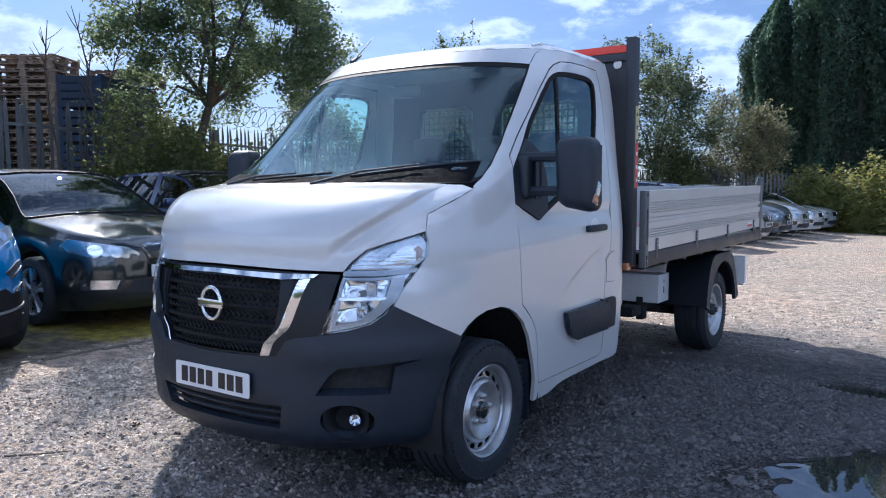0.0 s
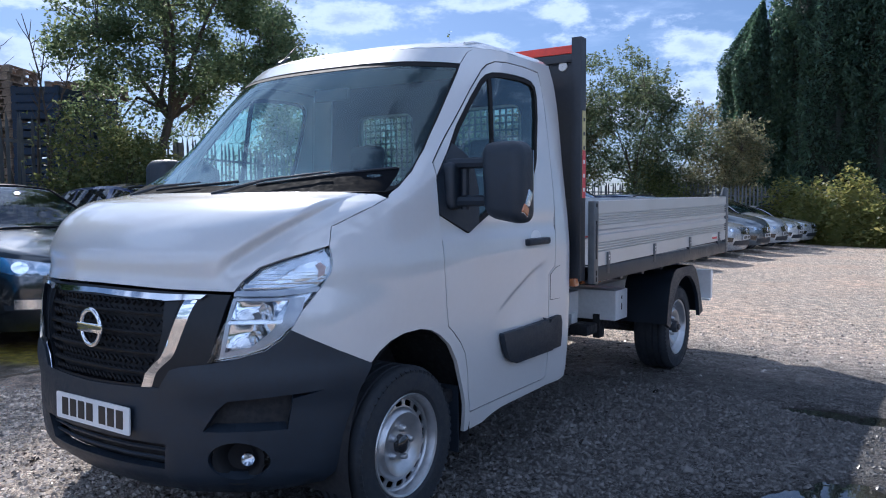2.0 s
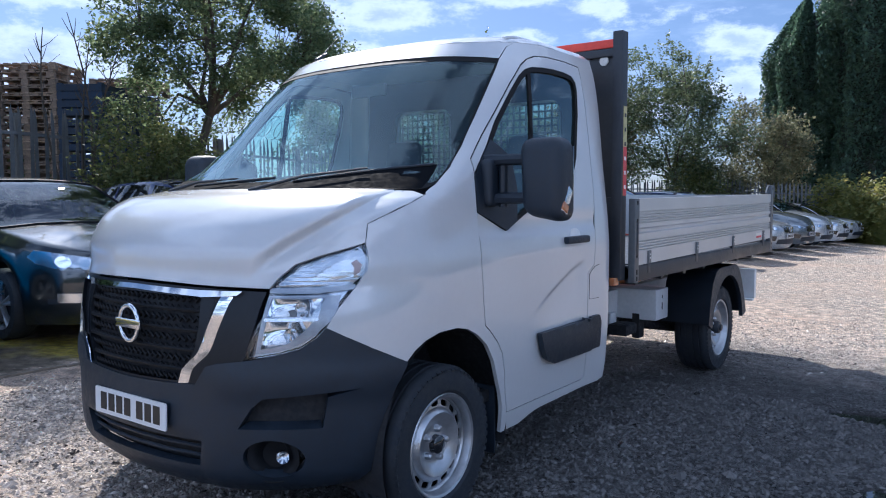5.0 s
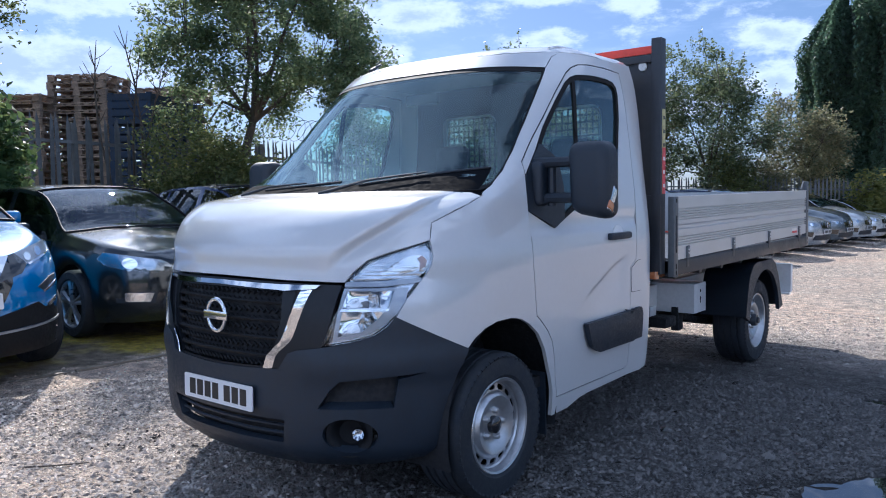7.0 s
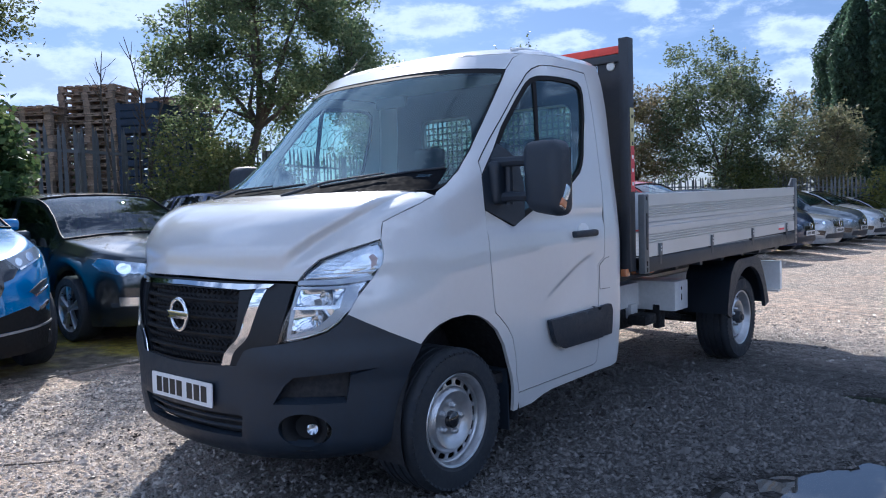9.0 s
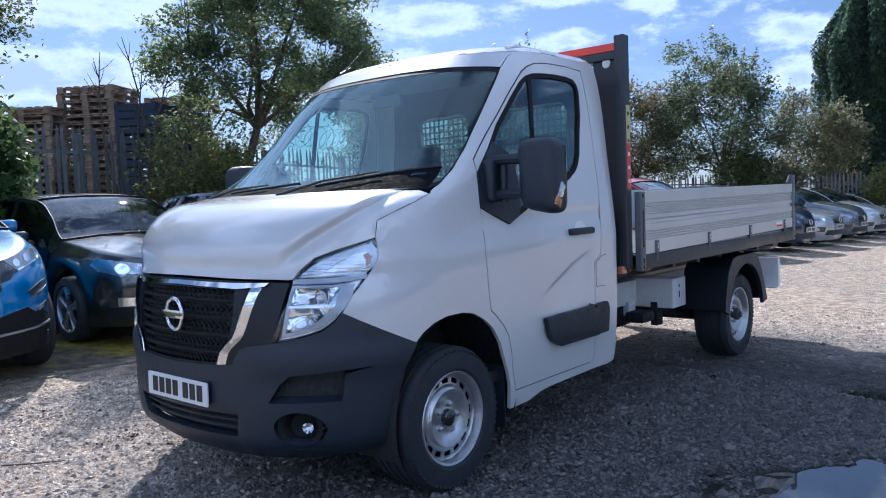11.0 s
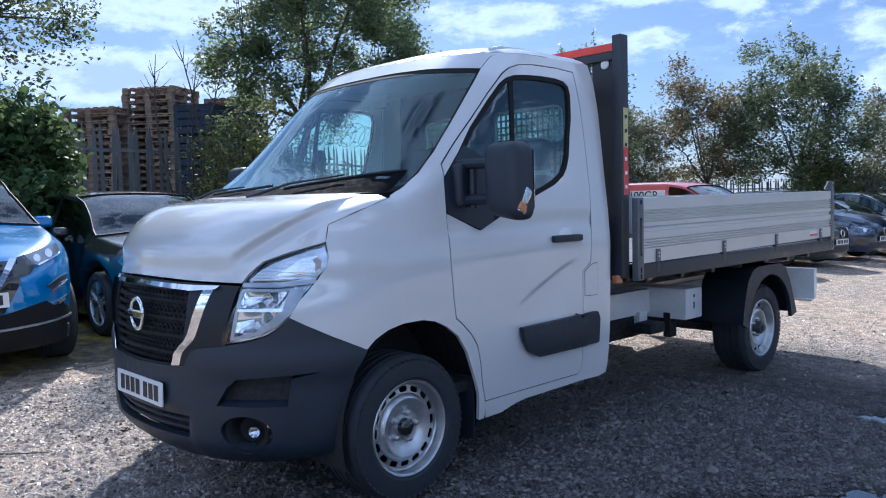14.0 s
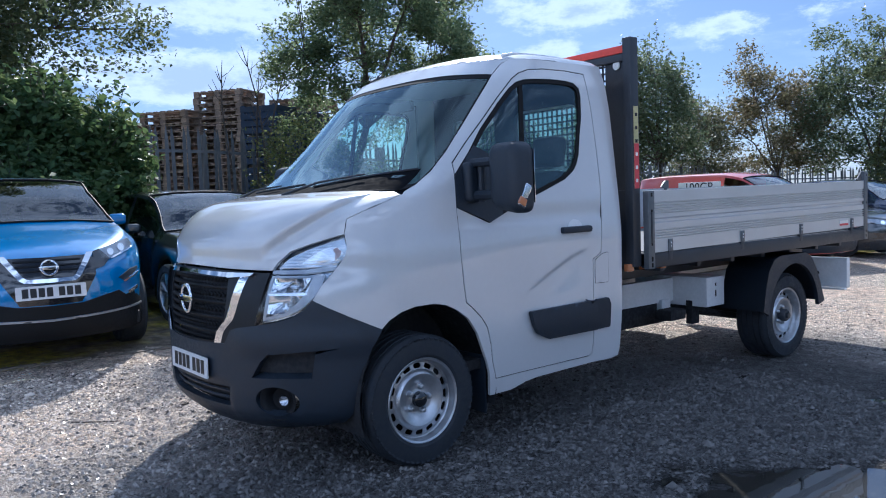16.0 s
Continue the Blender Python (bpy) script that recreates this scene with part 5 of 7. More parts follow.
# rear light bar
bar_ob = part("light_bar", box((-0.995, 4.86, 0.445), (0.965, 4.925, 0.720), 0.010), WHITE_STEEL, truck, "white rear light bar")
part("bar_return", box((-0.995, 4.80, 0.430), (0.965, 4.86, 0.446), 0.003), WHITE_STEEL, bar_ob)
for x in (0.70, 0.55):
    part("bar_hole", add_lathe(bmesh.new(), [(0.016 if x > 0.6 else 0.009, 0.0), (0.001, 0.0004)], Matrix.Translation((x, 4.857, 0.575)) @ pose(0, 0, 0, 90, 0, 0), 12), SEAL, bar_ob)
part("bar_wire", tube([(0.70, 4.85, 0.575), (0.705, 4.84, 0.53), (0.70, 4.84, 0.46)], 0.007, 6), UNDER_RECESS, bar_ob)
part("bar_bracket", box((0.30, 4.30, 0.50), (0.36, 4.87, 0.70), 0.01), WHITE_STEEL, bar_ob)

# tray
X1 = 1.062
tray = part("tray_frame", box((-1.085, 1.80, 0.895), (1.055, 5.03, 0.985), 0.006), DARK_STEEL, truck, "dark grey tipping tray frame")
part("tray_floor", box((-1.04, 1.84, 0.985), (1.01, 4.99, 0.993)), DARK_STEEL, tray)
for s in (1, -1):
    x = X0 + s * 0.50
    part("tray_beam", box((x - 0.05, 1.75, 0.74), (x + 0.05, 4.9, 0.896), 0.01), DARK_STEEL, tray)
for k in range(7):
    y = 2.05 + 0.44 * k
    part("tray_bearer", box((-1.0, y, 0.84), (0.97, y + 0.05, 0.896), 0.006), DARK_STEEL, tray)
ribs, upper = [(0.0, 0.0), (0.010, 0.0)], []
for k in range(4):
    z = 0.090 + 0.0170 * k
    ribs += [(z, 0.0), (z + 0.002, -0.013), (z + 0.008, -0.013), (z + 0.010, 0.0)]
ribs += [(0.192, 0.0), (0.198, -0.014), (0.216, -0.014), (0.228, 0.0)]
for k in range(5):
    z = 0.254 + 0.0165 * k
    upper += [(z, 0.0), (z + 0.002, -0.013), (z + 0.008, -0.013), (z + 0.010, 0.0)]
upper += [(0.405, 0.0)]
face = [(z * 1.005, x) for z, x in ribs + upper]


def board(name, lo, hi, s, along="y", label="silver ribbed aluminium dropside board"):
    """A hollow ribbed board along y (or x), its face to the side s."""
    bm = bmesh.new()
    ends = []
    for h, lift in ((lo, 0.0), (hi, 0.026 if along == "y" else 0.0)):
        ring_ = [(face_x, z) for z, face_x in face] + [(-0.026, 0.407), (-0.026, 0.0)]
        if along == "y":
            ends.append([bm.verts.new((X0 + s * (X1 - X0 + fx), h, 0.984 + z + lift)) for fx, z in ring_])
        else:
            ends.append([bm.verts.new((h, s + fx, 1.008 + z + lift)) for fx, z in ring_])
    n = len(ends[0])
    for i in range(n):
        bm.faces.new((ends[0][i], ends[0][(i + 1) % n], ends[1][(i + 1) % n], ends[1][i]))
    for e in ends:
        bm.faces.new(e)
    bmesh.ops.recalc_face_normals(bm, faces=bm.faces)
    return part(name, bm, ALU, tray, label, smooth=False)


for s in (1, -1):
    b = board("sideboard", 1.868, 4.972, s)
    xx = X0 + s * (X1 - X0)
    part("board_cap", box((xx - 0.030 if s > 0 else xx - 0.003, 1.868, 1.3895), (xx + 0.003 if s > 0 else xx + 0.030, 4.972, 1.3925), 0.001, Matrix.Translation((0, 0, 0)) @ pose(0, 1.868, 1.391, 0.48, 0, 0) @ pose(0, -1.868, -1.391)), ALU_BRIGHT, b, "bright board edge")
    for y in (2.035, 2.93, 3.815, 4.73):
        dz = 0.026 * (y - 1.87) / 3.1
        latch = part("hinge_plate", box((xx - 0.002 if s > 0 else xx - 0.010, y - 0.022, 0.985 + dz), (xx + 0.010 if s > 0 else xx + 0.002, y + 0.022, 1.065 + dz), 0.003), POST_GREY, b, "grey steel hinge plate")
        for z in (1.04, 1.018):
            part("rivet", add_lathe(bmesh.new(), [(0.007, 0.0), (0.005, 0.004), (0.001, 0.005)], Matrix.Translation((xx + s * 0.009, y, z + dz)) @ pose(0, 0, 0, 0, 90 * s, 0), 8), ALU_BRIGHT, latch)
        part("hinge_lug", box((xx - 0.02, y - 0.022, 0.925 + dz), (xx + 0.004 if s > 0 else xx + 0.016, y + 0.022, 0.985 + dz), 0.003), DARK_STEEL, latch)
    part("side_rail", box((xx - 0.06 if s > 0 else xx - 0.002, 1.80, 0.885), (xx + 0.002 if s > 0 else xx + 0.06, 5.03, 0.979), 0.005), DARK_STEEL, tray)
    # corner posts
    post = part("front_corner_post", box((xx - 0.035 if s > 0 else xx - 0.008, 1.795, 0.880), (xx + 0.008 if s > 0 else xx + 0.035, 1.862, 1.392), 0.005), POST_GREY, tray, "grey steel corner post with catch")
    for z, h in ((1.365, 0.012), (1.255, 0.014), (1.045, 0.012), (0.945, 0.016), (0.905, 0.014)):
        part("post_slot", box((xx + s * 0.0085 - 0.0012, 1.822, z - h), (xx + s * 0.0085 + 0.0012, 1.838, z + h), 0.0), SEAL, post)
    part("catch_rod", box((xx + s * 0.010 - 0.003, 1.822, 1.05), (xx + s * 0.010 + 0.003, 1.836, 1.25), 0.002), DARK_STEEL, post)
    rear = part("rear_corner_post", box((xx - 0.035 if s > 0 else xx - 0.006, 4.975, 0.885), (xx + 0.006 if s > 0 else xx + 0.035, 5.045, 1.50), 0.006), POST_GREY, tray, "grey steel rear corner post")
    part("post_hook", extrude([(5.045, 1.505), (4.985, 1.505), (4.90, 1.435), (4.90, 1.425), (5.045, 1.425)], "x", xx - s * 0.03 - 0.006, xx - s * 0.03 + 0.006), POST_GREY, rear)
    for z in (1.47, 1.22, 0.96, 0.92):
        part("post_slot", box((xx + s * 0.0065 - 0.0012, 5.004, z - 0.010), (xx + s * 0.0065 + 0.0012, 5.018, z + 0.010)), SEAL, rear)
board("tailboard", -1.07, 1.04, 5.045, "x", "silver ribbed aluminium tailboard")
part("board_sticker", box((X1 + 0.0005, 4.50, 1.045), (X1 + 0.002, 4.66, 1.075), 0.0), LABEL_WHITE, tray, "white and red maker's sticker")
part("sticker_band", box((X1 + 0.0022, 4.50, 1.032), (X1 + 0.003, 4.66, 1.050), 0.0), LABEL_RED, tray)
for x, y, z, k in ((0.98, 1.70, 0.895, AMBER), (0.985, 2.04, 0.888, AMBER)):
    part("side_marker", box((x - 0.02, y - 0.03, z - 0.025), (x + 0.02, y + 0.03, z + 0.025), 0.008), k, tray, "amber side marker lamp")
part("marker_arm", tube([(0.96, 1.84, 0.880), (0.985, 2.03, 0.888)], 0.011, 6), AMBER, tray)

# headboard behind the cab
HY = 1.745
headboard = part("headboard", box((-0.985, HY - 0.012, 0.90), (0.955, HY + 0.012, 1.40), 0.004), DARK_STEEL, truck, "dark steel headboard with mesh window")
for s in (1, -1):
    x = X0 + s * 0.998
    part("headboard_post", box((x - 0.032, 1.708, 0.90), (x + 0.032, 1.786, 2.380), 0.006), DARK_STEEL, headboard)
    part("headboard_web", box((min(x, X0 + s * 0.80), HY - 0.006, 1.40), (max(x, X0 + s * 0.80), HY + 0.006, 2.25), 0.003), DARK_STEEL, headboard)
    # white disc painted where a hole in the web shows bright sky
    part("reflector_disc", add_lathe(bmesh.new(), [(0.030, 0.0), (0.027, 0.006), (0.001, 0.007)], Matrix.Translation((X0 + s * 0.90, HY - 0.013, 2.215)) @ pose(0, 0, 0, 90, 0, 0), 20), LABEL_WHITE, headboard, "white disc standing in for a hole with bright sky behind")
part("top_beam", box((-1.0, 1.715, 2.235), (0.97, 1.775, 2.285), 0.006), DARK_STEEL, headboard)
part("red_strip", box((-1.0, 1.712, 2.286), (0.955, 1.778, 2.335), 0.004), RED, headboard, "red reflective strip along the top")
part("mesh_frame", box((-0.80, HY - 0.015, 1.38), (0.77, HY + 0.015, 1.43), 0.004), DARK_STEEL, headboard)
wires = bmesh.new()
for k in range(34):
    x = -0.79 + 0.047 * k
    add_box(wires, (x - 0.006, HY - 0.004, 1.42), (x + 0.006, HY + 0.004, 2.24))
for k in range(18):
    z = 1.44 + 0.046 * k
    add_box(wires, (-0.80, HY - 0.0045, z - 0.006), (0.78, HY + 0.0045, z + 0.006))
part("mesh_window", wires, DARK_STEEL, headboard, "square steel mesh", smooth=False)
lx = X0 + 0.998 + 0.0335
lab = part("height_label", box((lx - 0.001, 1.728, 1.41), (lx + 0.001, 1.775, 1.94), 0.0), LABEL_YELLOW, headboard, "faded yellow and red warning label")
part("label_red", box((lx + 0.001, 1.728, 1.41), (lx + 0.002, 1.775, 1.70), 0.0), LABEL_RED, lab)
for k in range(6):
    z = 1.45 + 0.085 * k
    part("label_bar", box((lx + 0.002, 1.740, z), (lx + 0.0026, 1.763, z + 0.022), 0.0), LABEL_WHITE if k < 3 else INK, lab)
part("tail_knob", extrude([(-0.95, 1.39), (-0.88, 1.39), (-0.89, 1.45), (-0.93, 1.47)], "y", 1.95, 2.05), BLACK_PLASTIC, tray)

# ---- parked cars ----
def car(name, label, spec, at, turn, group="parked cars"):
    """A car with its nose at the local origin, pointing along +x; u is the way back from the nose."""
    top, belt = smooth_curve(spec["top"]), smooth_curve(spec["belt"])
    L_, W = spec["length"], spec["width"] / 2
    uf, ur, R = spec["front_axle"], spec["rear_axle"], spec["wheel"]
    ub, ut, un, ue = spec["screen"]          # windscreen base and top, rear glass top and base
    df, nf = spec.get("nose", (0.75, 2.5))
    zlow = spec.get("low", 0.20)
    paint = spec["paint"]
    body = thing(name, label, spec.get("category", "car"), group, at, turn)

    def wide(u):
        k = 1.0
        if u < df:
            k = (1 - (1 - u / df) ** nf) ** (1 / nf)
        if u > L_ - 0.55:
            k = min(k, (1 - ((u - L_ + 0.55) / 0.55) ** 3.0) ** (1 / 3.0)) if u < L_ else 0.0
        return W * k

    def lean(z):
        return 0.16 * max(0.0, (z - 0.62) / 0.35) ** 2 + 0.10 * max(0.0, (0.36 - z) / 0.2) ** 2

    def under(u):
        z = zlow
        for c in (uf, ur):
            d = abs(u - c)
            if d < R + 0.055:
                z = max(z, R + math.sqrt((R + 0.055) ** 2 - d * d))
        return z

    def section(u):
        w, zb, zs, zt = wide(u), under(u), belt(u), top(u)
        zs = max(zs, zb + 0.02)
        g = min(1.0, max(0.0, (zt - zs) / 0.42))
        wr = w * (0.93 - 0.19 * g)
        h = zs - zb
        zc = zs + (zt - zs) * (0.55 + 0.33 * g)
        return [(w * 0.95, zb), (w * 0.985, zb + 0.15 * h), (w, zb + 0.45 * h), (w * 0.997, zb + 0.66 * h), (w * 0.975, zb + 0.88 * h), (w * 0.955, zs - 0.004), (w * 0.94, zs + 0.004),
                (wr, zc), (wr * 0.965, zc + 0.6 * (zt - zc)), (wr * 0.86, zt - 0.010), (wr * 0.5, zt + 0.012), (0.0, zt + 0.018)]

    us = [0.0] + [df * (k / 14) ** 1.8 for k in range(1, 14)] + [df + (L_ - df) * k / 64 for k in range(64)] + [L_ - 0.12, L_ - 0.05, L_ - 0.015, L_ - 0.002]
    us += [ub, ut, un, ue] + [c + e * (R + 0.055) * k for c in (uf, ur) for e in (-1, 1) for k in (0.999, 0.97, 0.9)]
    us = sorted(set(round(u, 4) for u in us if 0 <= u < L_))
    K = 12
    grid = []
    for u in us:
        row = []
        for s in (1, -1):
            row.append([Vector((-(u + lean(z) * max(0.0, 1 - u / 1.2)), s * y, z)) for y, z in section(u)])
        grid.append(row)
    bms = {k: bmesh.new() for k in ("body", "windscreen", "rear_window", "side_l", "side_r")}
    verts = {}

    def put(key, i, s, j):
        if j == K - 1:
            s = 0
        if (key, i, s, j) not in verts:
            verts[key, i, s, j] = bms[key].verts.new(grid[i][s][j])
        return verts[key, i, s, j]

    pillars = spec.get("pillars", ())
    for i in range(len(us) - 1):
        um = (us[i] + us[i + 1]) / 2
        for s in (0, 1):
            for j in range(K - 1):
                key = "body"
                if j >= 8 and ub < um < ut:
                    key = "windscreen"
                elif j >= 8 and un < um < ue:
                    key = "rear_window"
                elif j == 6 and top(um) - belt(um) > 0.17 and ub + 0.15 < um < spec.get("glazed_to", ue - 0.20) and not any(abs(um - p) < 0.05 for p in pillars):
                    key = ("side_l", "side_r")[s]
                q = [put(key, i, s, j), put(key, i + 1, s, j), put(key, i + 1, s, j + 1), put(key, i, s, j + 1)]
                if s == 1:
                    q = q[::-1]
                if len(set(q)) >= 3 and len(set(q)) == 4:
                    bms[key].faces.new(q)
    shell = part("body", bms["body"], paint, body, sharp=38)
    glass = spec.get("glass", DARK_GLASS)
    for key, nm in (("windscreen", "windscreen"), ("rear_window", "rear_window"), ("side_l", "side_window"), ("side_r", "side_window")):
        part(nm, bms[key], glass, body)
    # cabin, floor
    part("cabin", box((-(ue - 0.25), -W * 0.80, 0.30), (-(ub + 0.12), W * 0.80, belt(ub) - 0.05), 0.05), CABIN, body)
    for y in (-0.38, 0.38):
        part("seat", box((-(ut + 0.75), y - 0.24, 0.5), (-(ut + 0.58), y + 0.24, belt(ut) + 0.22), 0.05), SEAT, body)
    part("underbody", box((-(L_ - 0.45), -W * 0.86, zlow), (-0.38, W * 0.86, 0.36), 0.03), UNDER_RECESS, body)

    # wheels
    def wheel(u, s):
        m = Matrix.Translation((-u, s * (W - 0.115), R)) @ pose(0, 0, 0, -90 * s, 0, 0)
        t = add_lathe(bmesh.new(), [(R * 0.66, -0.10), (R * 0.94, -0.11), (R, -0.08), (R, 0.08), (R * 0.94, 0.105), (R * 0.74, 0.11), (R * 0.70, 0.095)], m, 40)
        w_ = part("wheel", t, RUBBER, body, "black tyre on an alloy wheel")
        rim_ = add_lathe(bmesh.new(), [(R * 0.70, 0.10), (R * 0.69, 0.085), (R * 0.64, 0.07), (R * 0.62, 0.0)], m, 40)
        add_lathe(rim_, [(R * 0.16, 0.075), (R * 0.12, 0.085), (0.001, 0.085)], m, 16)
        for k in range(5):
            a = 2 * math.pi * k / 5 + 0.3
            for e in (-0.16, 0.16):
                p0, p1 = Vector((R * 0.10 * math.cos(a), R * 0.10 * math.sin(a), 0.076)), Vector((R * 0.66 * math.cos(a + e), R * 0.66 * math.sin(a + e), 0.075))
                add_tube(rim_, [m @ p0, m @ ((p0 + p1) / 2 + Vector((0, 0, 0.006))), m @ p1], [R * 0.075, R * 0.06, R * 0.075], 5)
        part("rim", rim_, ALLOY, w_)
        part("rim_back", add_lathe(bmesh.new(), [(R * 0.66, 0.02), (0.001, 0.02)], m, 24), UNDER_RECESS, w_)

    for u in (uf, ur):
        for s in (1, -1):
            wheel(u, s)

    def front(off=0.006):
        """The nose as a surface over (y, z)."""
        def at_(y, z):
            q = min(0.999, abs(y) / (W * 0.985))
            u = df * (1 - (1 - q**nf) ** (1 / nf))
            n = Vector((df * 0.9, (1 if y > 0 else -1) * W * q ** (nf - 1) * 1.1, 0)).normalized()
            return Vector((-(u + lean(z) * max(0.0, 1 - u / 1.2)), y, z)) + n * off
        return at_

    def both(nm, outline, mat_, off, parent, lab="", flange=0.012, step=0.05):
        out = []
        for s in (1, -1):
            o = [(s * y, z) for y, z in outline]
            if area(o) < 0:
                o = o[::-1]
            out.append(part(nm, panel(o, front(off), step, flange=flange), mat_, parent, lab))
        return out

    def middle(nm, outline, mat_, off, parent, lab="", flange=0.012):
        o = outline + [(-y, z) for y, z in outline[::-1] if y > 1e-6]
        if area(o) < 0:
            o = o[::-1]
        return part(nm, panel(o, front(off), 0.05, flange=flange), mat_, parent, lab)

    spec["face"](body, shell, both, middle, front)
    # mirrors
    for s in (1, -1):
        y, u, z = s * (W * 0.945), ub + 0.62, belt(ub + 0.62) + 0.05
        mir = part("door_mirror", box((-u - 0.06, y if s > 0 else y - 0.17, z - 0.005), (-u + 0.06, y + 0.17 if s > 0 else y, z + 0.11), 0.045, seg=3), spec.get("mirror", paint), body)
        part("mirror_foot", box((-u - 0.03, y - 0.04, z - 0.04), (-u + 0.03, y + 0.04, z + 0.02), 0.012), GLOSS_BLACK, mir)
    # seals round the windscreen
    span = [u for u in us if ub - 1e-6 <= u <= ut + 1e-6]
    for s in (0, 1):
        rim_ = [grid[us.index(u)][s][8] + Vector((0.004, 0, 0.004)) for u in span]
        part("screen_pillar", tube(rim_, 0.010, 6), SEAL, body)
    for u in (ub, ut):
        row = [grid[us.index(u)][0][j] + Vector((0.004, 0, 0.004)) for j in range(8, K)] + [grid[us.index(u)][1][j] + Vector((0.004, 0, 0.004)) for j in range(K - 2, 7, -1)]
        part("screen_seal", tube(row, 0.012, 6), SEAL, body)
    return body


def car_paint(name, color, metal=0.35, rough=0.28):
    return material(name, color, rough, metal=metal, coat=1.0, grain=0.03, grain_scale=300, stain=0.05, stain_scale=2)


def lamps(both, shell, outline, bulbs, inner=LAMP_SILVER):
    hs = both("headlight", outline, inner, -0.004, shell, "clear headlight")
    both("lamp_lens", outline, LENS, 0.010, shell)
    for (y, z, r) in bulbs:
        both("lamp_bowl", [(y + r * math.cos(a), z + r * math.sin(a)) for a in (2 * math.pi * k / 12 for k in range(12))], CHROME, 0.002, shell, flange=0.004)


def blue_face(body, shell, both, middle, front):
    middle("upper_grille", [(0, 0.905), (0.33, 0.91), (0.365, 0.87), (0.36, 0.74), (0.23, 0.525), (0, 0.52)], GLOSS_BLACK, 0.004, body, "gloss black grille round the number plate")
    for z in (0.80, 0.84, 0.88):
        middle("grille_bar", [(0, z + 0.006), (0.25, z + 0.006), (0.25, z - 0.006), (0, z - 0.006)], GRILLE_BLACK, 0.010, body)
    wing = [(0.30, 0.93), (0.355, 0.93), (0.225, 0.735), (0.185, 0.708), (0.0, 0.703), (0.0, 0.735), (0.165, 0.738), (0.19, 0.755)]
    for s in (1, -1):
        o = [(s * y, z) for y, z in wing]
        if area(o) < 0:
            o = o[::-1]
        part("chrome_vee", panel(o, front(0.022), 0.03, flange=0.02), CHROME, body, "chrome vee round the badge")
    both("lamp_surround", [(0.36, 0.93), (0.42, 0.945), (0.50, 0.865), (0.44, 0.80), (0.36, 0.78)], GLOSS_BLACK, 0.005, body)
    lamps(both, body, [(0.40, 0.935), (0.60, 0.99), (0.735, 1.02), (0.765, 0.96), (0.72, 0.925), (0.52, 0.855), (0.42, 0.875)], ((0.52, 0.915, 0.030), (0.63, 0.945, 0.034)), LAMP_GREY)
    both("lamp_strip", [(0.50, 0.868), (0.72, 0.938), (0.725, 0.927), (0.51, 0.856)], CHROME, 0.014, body, "thin chrome strip under the lamp")
    ring = [front(0.03)(0.058 * math.cos(a), 0.823 + 0.058 * math.sin(a)) for a in (2 * math.pi * k / 28 for k in range(28))]
    b = part("badge", tube(ring, 0.009, 8, True), CHROME, body, "round chrome badge ring")
    part("badge_bar", box((0.0, -0.074, 0.808), (0.035, 0.074, 0.838), 0.005, Matrix.Translation((front(0.0)(0, 0.823).x, 0, 0))), CHROME, b)
    both("side_intake", [(0.56, 0.69), (0.70, 0.75), (0.79, 0.76), (0.785, 0.70), (0.62, 0.645)], BLACK_PLASTIC, 0.006, body, "black side intake")
    both("intake_blade", [(0.60, 0.655), (0.785, 0.711), (0.785, 0.699), (0.61, 0.643)], LAMP_SILVER, 0.014, body)
    middle("lower_grille", [(0, 0.512), (0.24, 0.517), (0.42, 0.556), (0.55, 0.580), (0.62, 0.530), (0.80, 0.575), (0.81, 0.43), (0, 0.405)], GRILLE_BLACK, 0.008, body, "black lower grille")
    both("fog_lamp", [(0.64, 0.560), (0.755, 0.594), (0.755, 0.564), (0.65, 0.532)], LAMP_SILVER, 0.016, body, "small fog lamp")
    middle("bumper_lip", [(0, 0.402), (0.81, 0.428), (0.81, 0.412), (0, 0.384)], LAMP_GREY, 0.016, body, "silver lip along the bumper")
    middle("valance", [(0, 0.382), (0.81, 0.410), (0.83, 0.225), (0, 0.225)], GRILLE_BLACK, 0.006, body)
    number_plate(body, front(0.022)(0.0, 0.63), (0, 1, 0), (-0.12, 0, 1))


def black_face(body, shell, both, middle, front):
    lamps(both, body, [(0.33, 0.675), (0.42, 0.735), (0.62, 0.775), (0.80, 0.815), (0.83, 0.76), (0.80, 0.70), (0.68, 0.645), (0.50, 0.625), (0.36, 0.635)], ((0.52, 0.69, 0.045), (0.66, 0.715, 0.05)), LAMP_PALE)
    middle("grille_frame", [(0, 0.775), (0.27, 0.765), (0.32, 0.74), (0.25, 0.61), (0, 0.60)], CHROME, 0.012, body, "chrome grille frame")
    middle("grille", [(0, 0.755), (0.25, 0.748), (0.285, 0.73), (0.225, 0.63), (0, 0.622)], GLOSS_BLACK, 0.022, body, "black grille")
    middle("lower_intake", [(0, 0.44), (0.40, 0.44), (0.44, 0.33), (0, 0.31)], BLACK_PLASTIC, 0.006, body, "black lower intake")
    both("fog_surround", [(0.47, 0.455), (0.76, 0.465), (0.75, 0.36), (0.50, 0.35)], BLACK_PLASTIC, 0.006, body)
    both("fog_lamp", [(0.50, 0.445), (0.70, 0.452), (0.70, 0.372), (0.53, 0.365)], LAMP_SILVER, 0.016, body, "clear fog lamp")
    both("fog_bulb", [(0.60 + 0.035 * math.cos(a), 0.41 + 0.035 * math.sin(a)) for a in (2 * math.pi * k / 12 for k in range(12))], CHROME, 0.022, body, flange=0.005)
    number_plate(body, front(0.03)(0.0, 0.515), (0, 1, 0), (0, 0, 1))


